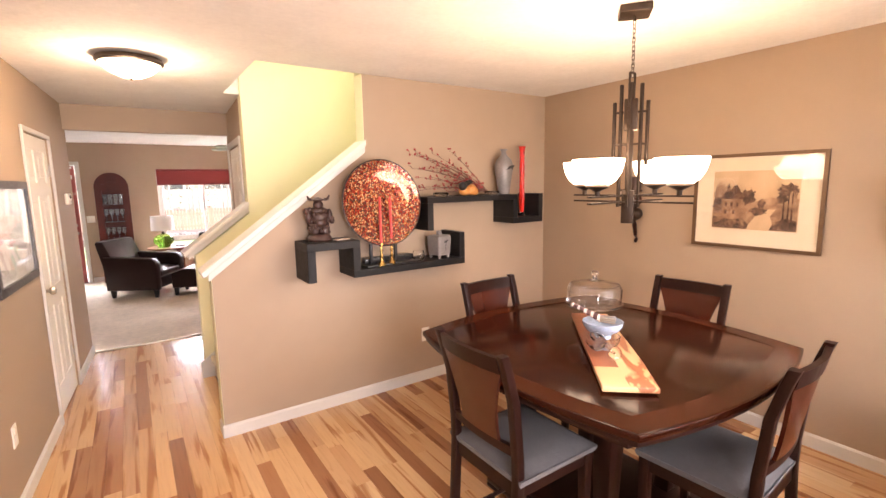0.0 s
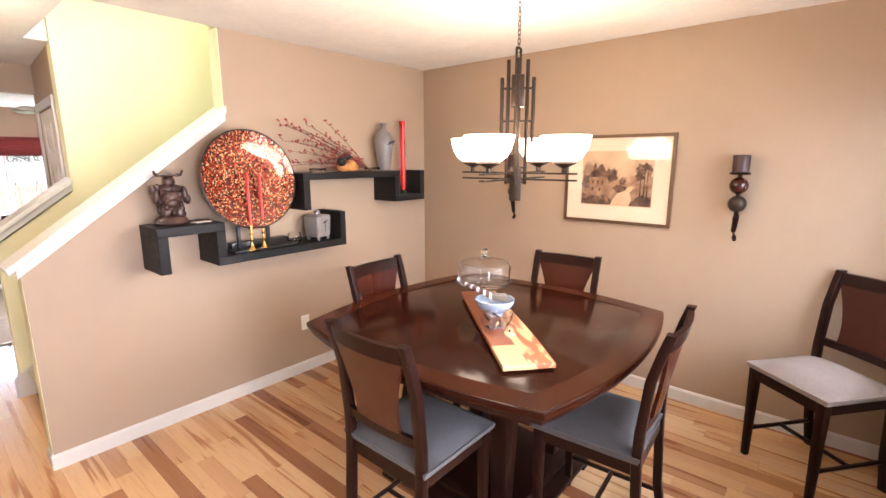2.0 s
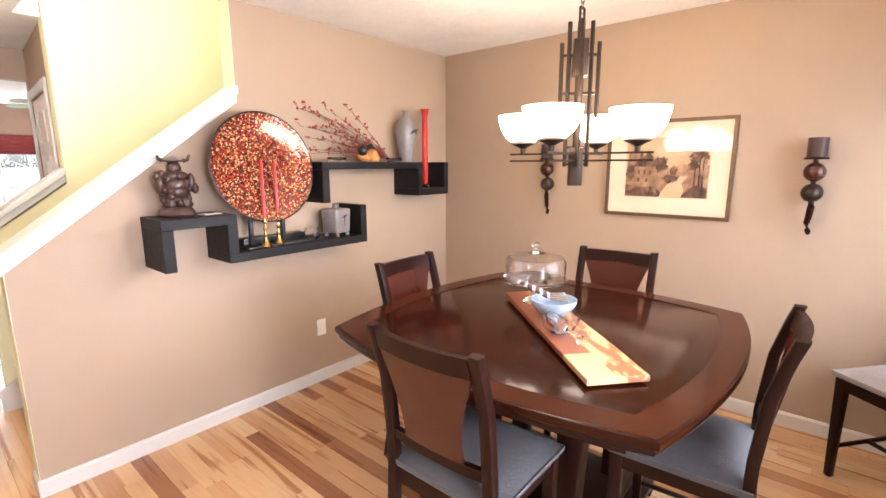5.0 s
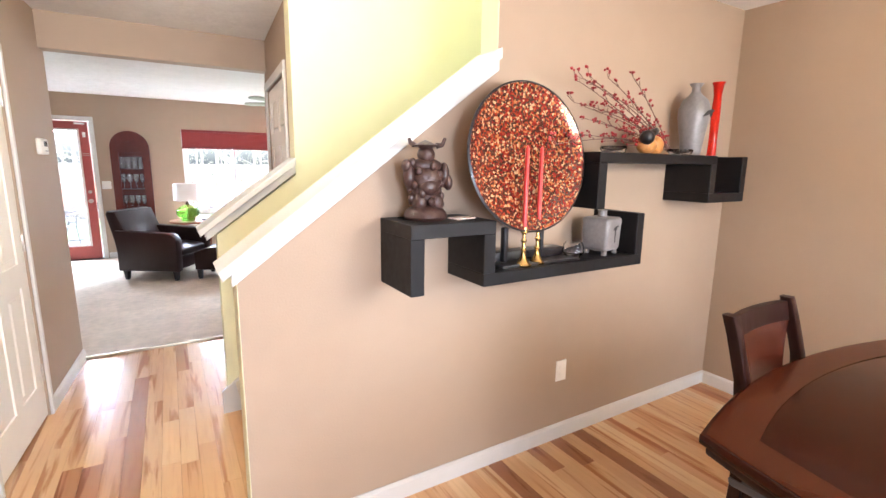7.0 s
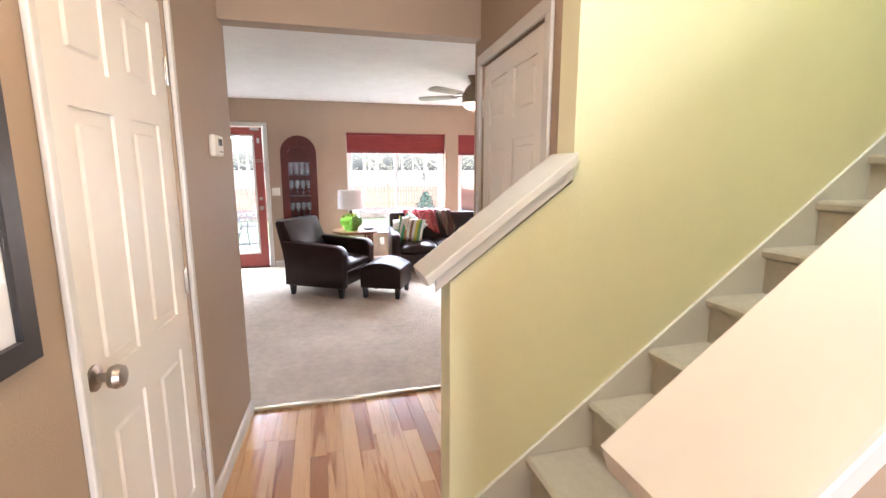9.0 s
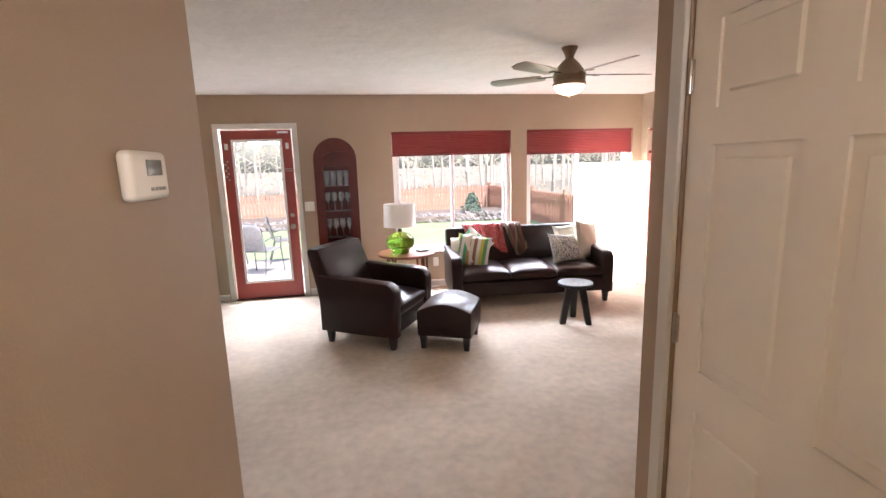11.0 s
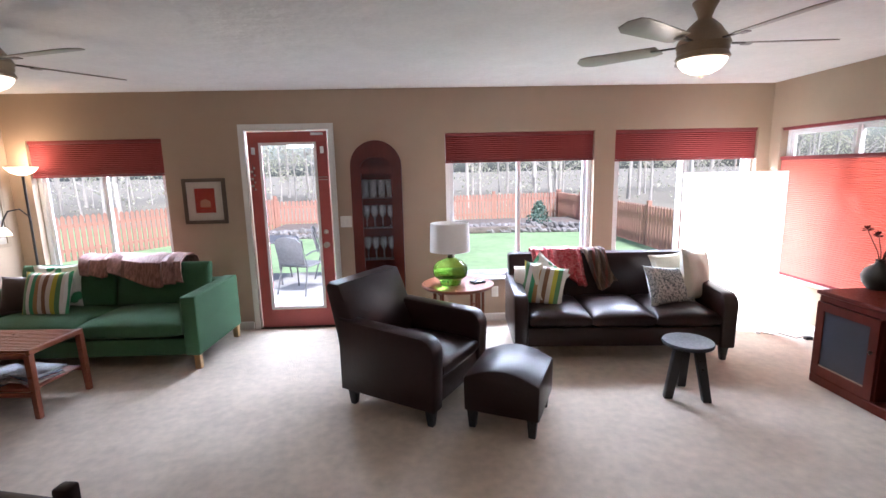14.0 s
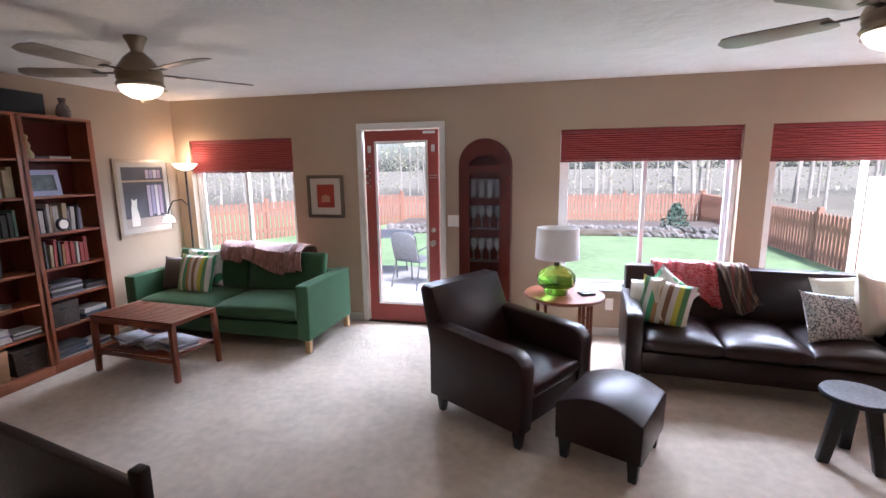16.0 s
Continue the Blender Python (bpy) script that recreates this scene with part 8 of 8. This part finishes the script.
bfp = thing("bird_feeder_pole", pose(-2.9, 14.2, -0.25), "thin pole with a grey bird feeder in the garden", "bird feeder")
bm = bmesh.new()
tube(bm, [(0, 0, 0), (0, 0, 1.9)], 0.015, 8)
part("pole", bm, M_PMETAL, bfp)
bm = bmesh.new()
lathe(bm, [(0.0, 1.62), (0.19, 1.62), (0.2, 1.64), (0.09, 1.66), (0.09, 1.86), (0.16, 1.87), (0.0, 1.98)], 20)
part("feeder", bm, M_WICKER, bfp)

# ---- plank floor ----
M_PLANK = bpy.data.materials.new("hickory_plank")
M_PLANK.use_nodes = True
nt = M_PLANK.node_tree
bs = nt.nodes["Principled BSDF"]
bs.inputs["Coat Weight"].default_value, bs.inputs["Coat Roughness"].default_value = 0.35, 0.12
oi, tc, mp = nt.nodes.new("ShaderNodeObjectInfo"), nt.nodes.new("ShaderNodeTexCoord"), nt.nodes.new("ShaderNodeMapping")
geo = nt.nodes.new("ShaderNodeNewGeometry")
mp.inputs["Scale"].default_value = (15, 0.9, 1)
nt.links.new(tc.outputs["Object"], mp.inputs[0])
off = nt.nodes.new("ShaderNodeVectorMath")
off.operation = "ADD"
sc_ = nt.nodes.new("ShaderNodeMath")
sc_.operation = "MULTIPLY"
sc_.inputs[1].default_value = 57.0
nt.links.new(oi.outputs["Random"], sc_.inputs[0])
nt.links.new(mp.outputs[0], off.inputs[0]), nt.links.new(sc_.outputs[0], off.inputs[1])
n1, n2 = nt.nodes.new("ShaderNodeTexNoise"), nt.nodes.new("ShaderNodeTexNoise")
n1.inputs["Scale"].default_value, n1.inputs["Detail"].default_value, n1.inputs["Distortion"].default_value = 1.1, 4, 0.8
n2.inputs["Scale"].default_value, n2.inputs["Detail"].default_value = 5, 4
nt.links.new(off.outputs[0], n1.inputs[0]), nt.links.new(off.outputs[0], n2.inputs[0])
tone = ramp(nt, oi.outputs["Random"], [(0.0, (0.66, 0.42, 0.21)), (0.3, (0.56, 0.32, 0.14)), (0.5, (0.68, 0.45, 0.24)), (0.68, (0.50, 0.26, 0.11)), (0.8, (0.27, 0.11, 0.045)), (0.88, (0.42, 0.20, 0.085)), (1.0, (0.70, 0.48, 0.27))])
heart = ramp(nt, n1.outputs[0], [(0.0, (1, 1, 1)), (0.55, (1, 1, 1)), (0.64, (0.62, 0.46, 0.36)), (1.0, (0.5, 0.34, 0.25))])
grain = ramp(nt, n2.outputs[0], [(0.25, (0.90, 0.87, 0.84)), (0.5, (1, 1, 1)), (0.8, (1.04, 1.03, 1.02))])
m1, m2 = nt.nodes.new("ShaderNodeMix"), nt.nodes.new("ShaderNodeMix")
for m_ in (m1, m2):
    m_.data_type, m_.blend_type = "RGBA", "MULTIPLY"
for m_, a, b in ((m1, tone, heart), (m2, m1.outputs["Result"], grain)):
    m_.inputs["Factor"].default_value = 1
    nt.links.new(a, m_.inputs["A"]), nt.links.new(b, m_.inputs["B"])
nt.links.new(m2.outputs["Result"], bs.inputs["Base Color"])
mr = nt.nodes.new("ShaderNodeMapRange")
mr.inputs[3].default_value, mr.inputs[4].default_value = 0.16, 0.30
nt.links.new(n2.outputs[0], mr.inputs[0]), nt.links.new(mr.outputs[0], bs.inputs["Roughness"])

floor_ob = bpy.data.objects["floor"]
rnd = random.Random(77)
PW = 0.083
meshes = {}


def plank_mesh(w, ln):
    key = (round(w, 3), round(ln, 2))
    if key not in meshes:
        bm = bmesh.new()
        l = key[1]
        b = 0.0006
        x0, x1, y0, y1 = 0.0002, w - 0.0002, 0.0003, l - 0.0003
        v = [bm.verts.new(p) for p in ((x0, y0, 0.0053), (x1, y0, 0.0053), (x1, y1, 0.0053), (x0, y1, 0.0053), (x0 + b, y0 + b, 0.006), (x1 - b, y0 + b, 0.006), (x1 - b, y1 - b, 0.006), (x0 + b, y1 - b, 0.006), (x0, y0, 0), (x1, y0, 0), (x1, y1, 0), (x0, y1, 0))]
        for q in ((4, 5, 6, 7), (0, 1, 5, 4), (1, 2, 6, 5), (2, 3, 7, 6), (3, 0, 4, 7), (8, 9, 1, 0), (9, 10, 2, 1), (10, 11, 3, 2), (11, 8, 0, 3)):
            bm.faces.new([v[i] for i in q])
        me = bpy.data.meshes.new("plank")
        bm.to_mesh(me)
        bm.free()
        me.materials.append(M_PLANK)
        meshes[key] = me
    return meshes[key]


singles, rest = 0, []
x = -0.196
while x < RX - 0.01:
    w = min(PW, RX - x)
    ends = [(-1.0, min(6.372, 5.38 + (x + PW - 0.035) / 0.0507))] if x < 1.03 else [(0.40 if x > 1.6 else -1.0, SY - 0.001)]
    if 1.03 <= x < 1.12:
        ends.append((SY + 0.13, GY - 0.002))
    if 1.03 <= x < 1.61:
        ends.append((GY + 0.13, 6.372))
    for y0, y1 in ends:
        y = y0
        first = True
        while y < y1 - 0.02:
            ln = rnd.choice((0.45, 0.6, 0.8, 1.0, 1.2, 1.5)) * (rnd.uniform(0.3, 1) if first else 1)
            first = False
            ln = round(min(ln, y1 - y), 2)
            if y1 - y - ln < 0.15:
                ln = y1 - y
            rest.append((x, y, w, ln))
            y += ln
    x += PW
rest.sort(key=lambda r: (r[1] + r[3] < 0.3, abs(r[0] - 1.6)))
for i, (x, y, w, ln) in enumerate(rest):
    if i < 300:
        o = new("plank", plank_mesh(w, ln))
        o.parent = floor_ob
        o.matrix_basis = pose(x, y, -0.006)
bm = bmesh.new()
for x, y, w, ln in rest[300:]:
    box(bm, x + 0.0004, y + 0.0006, -0.006, x + w - 0.0004, y + ln - 0.0006, 0.0)
if len(rest) > 300:
    part("plank_field", bm, M_PLANK, floor_ob, kind="stuff", smooth=False)
else:
    bm.free()
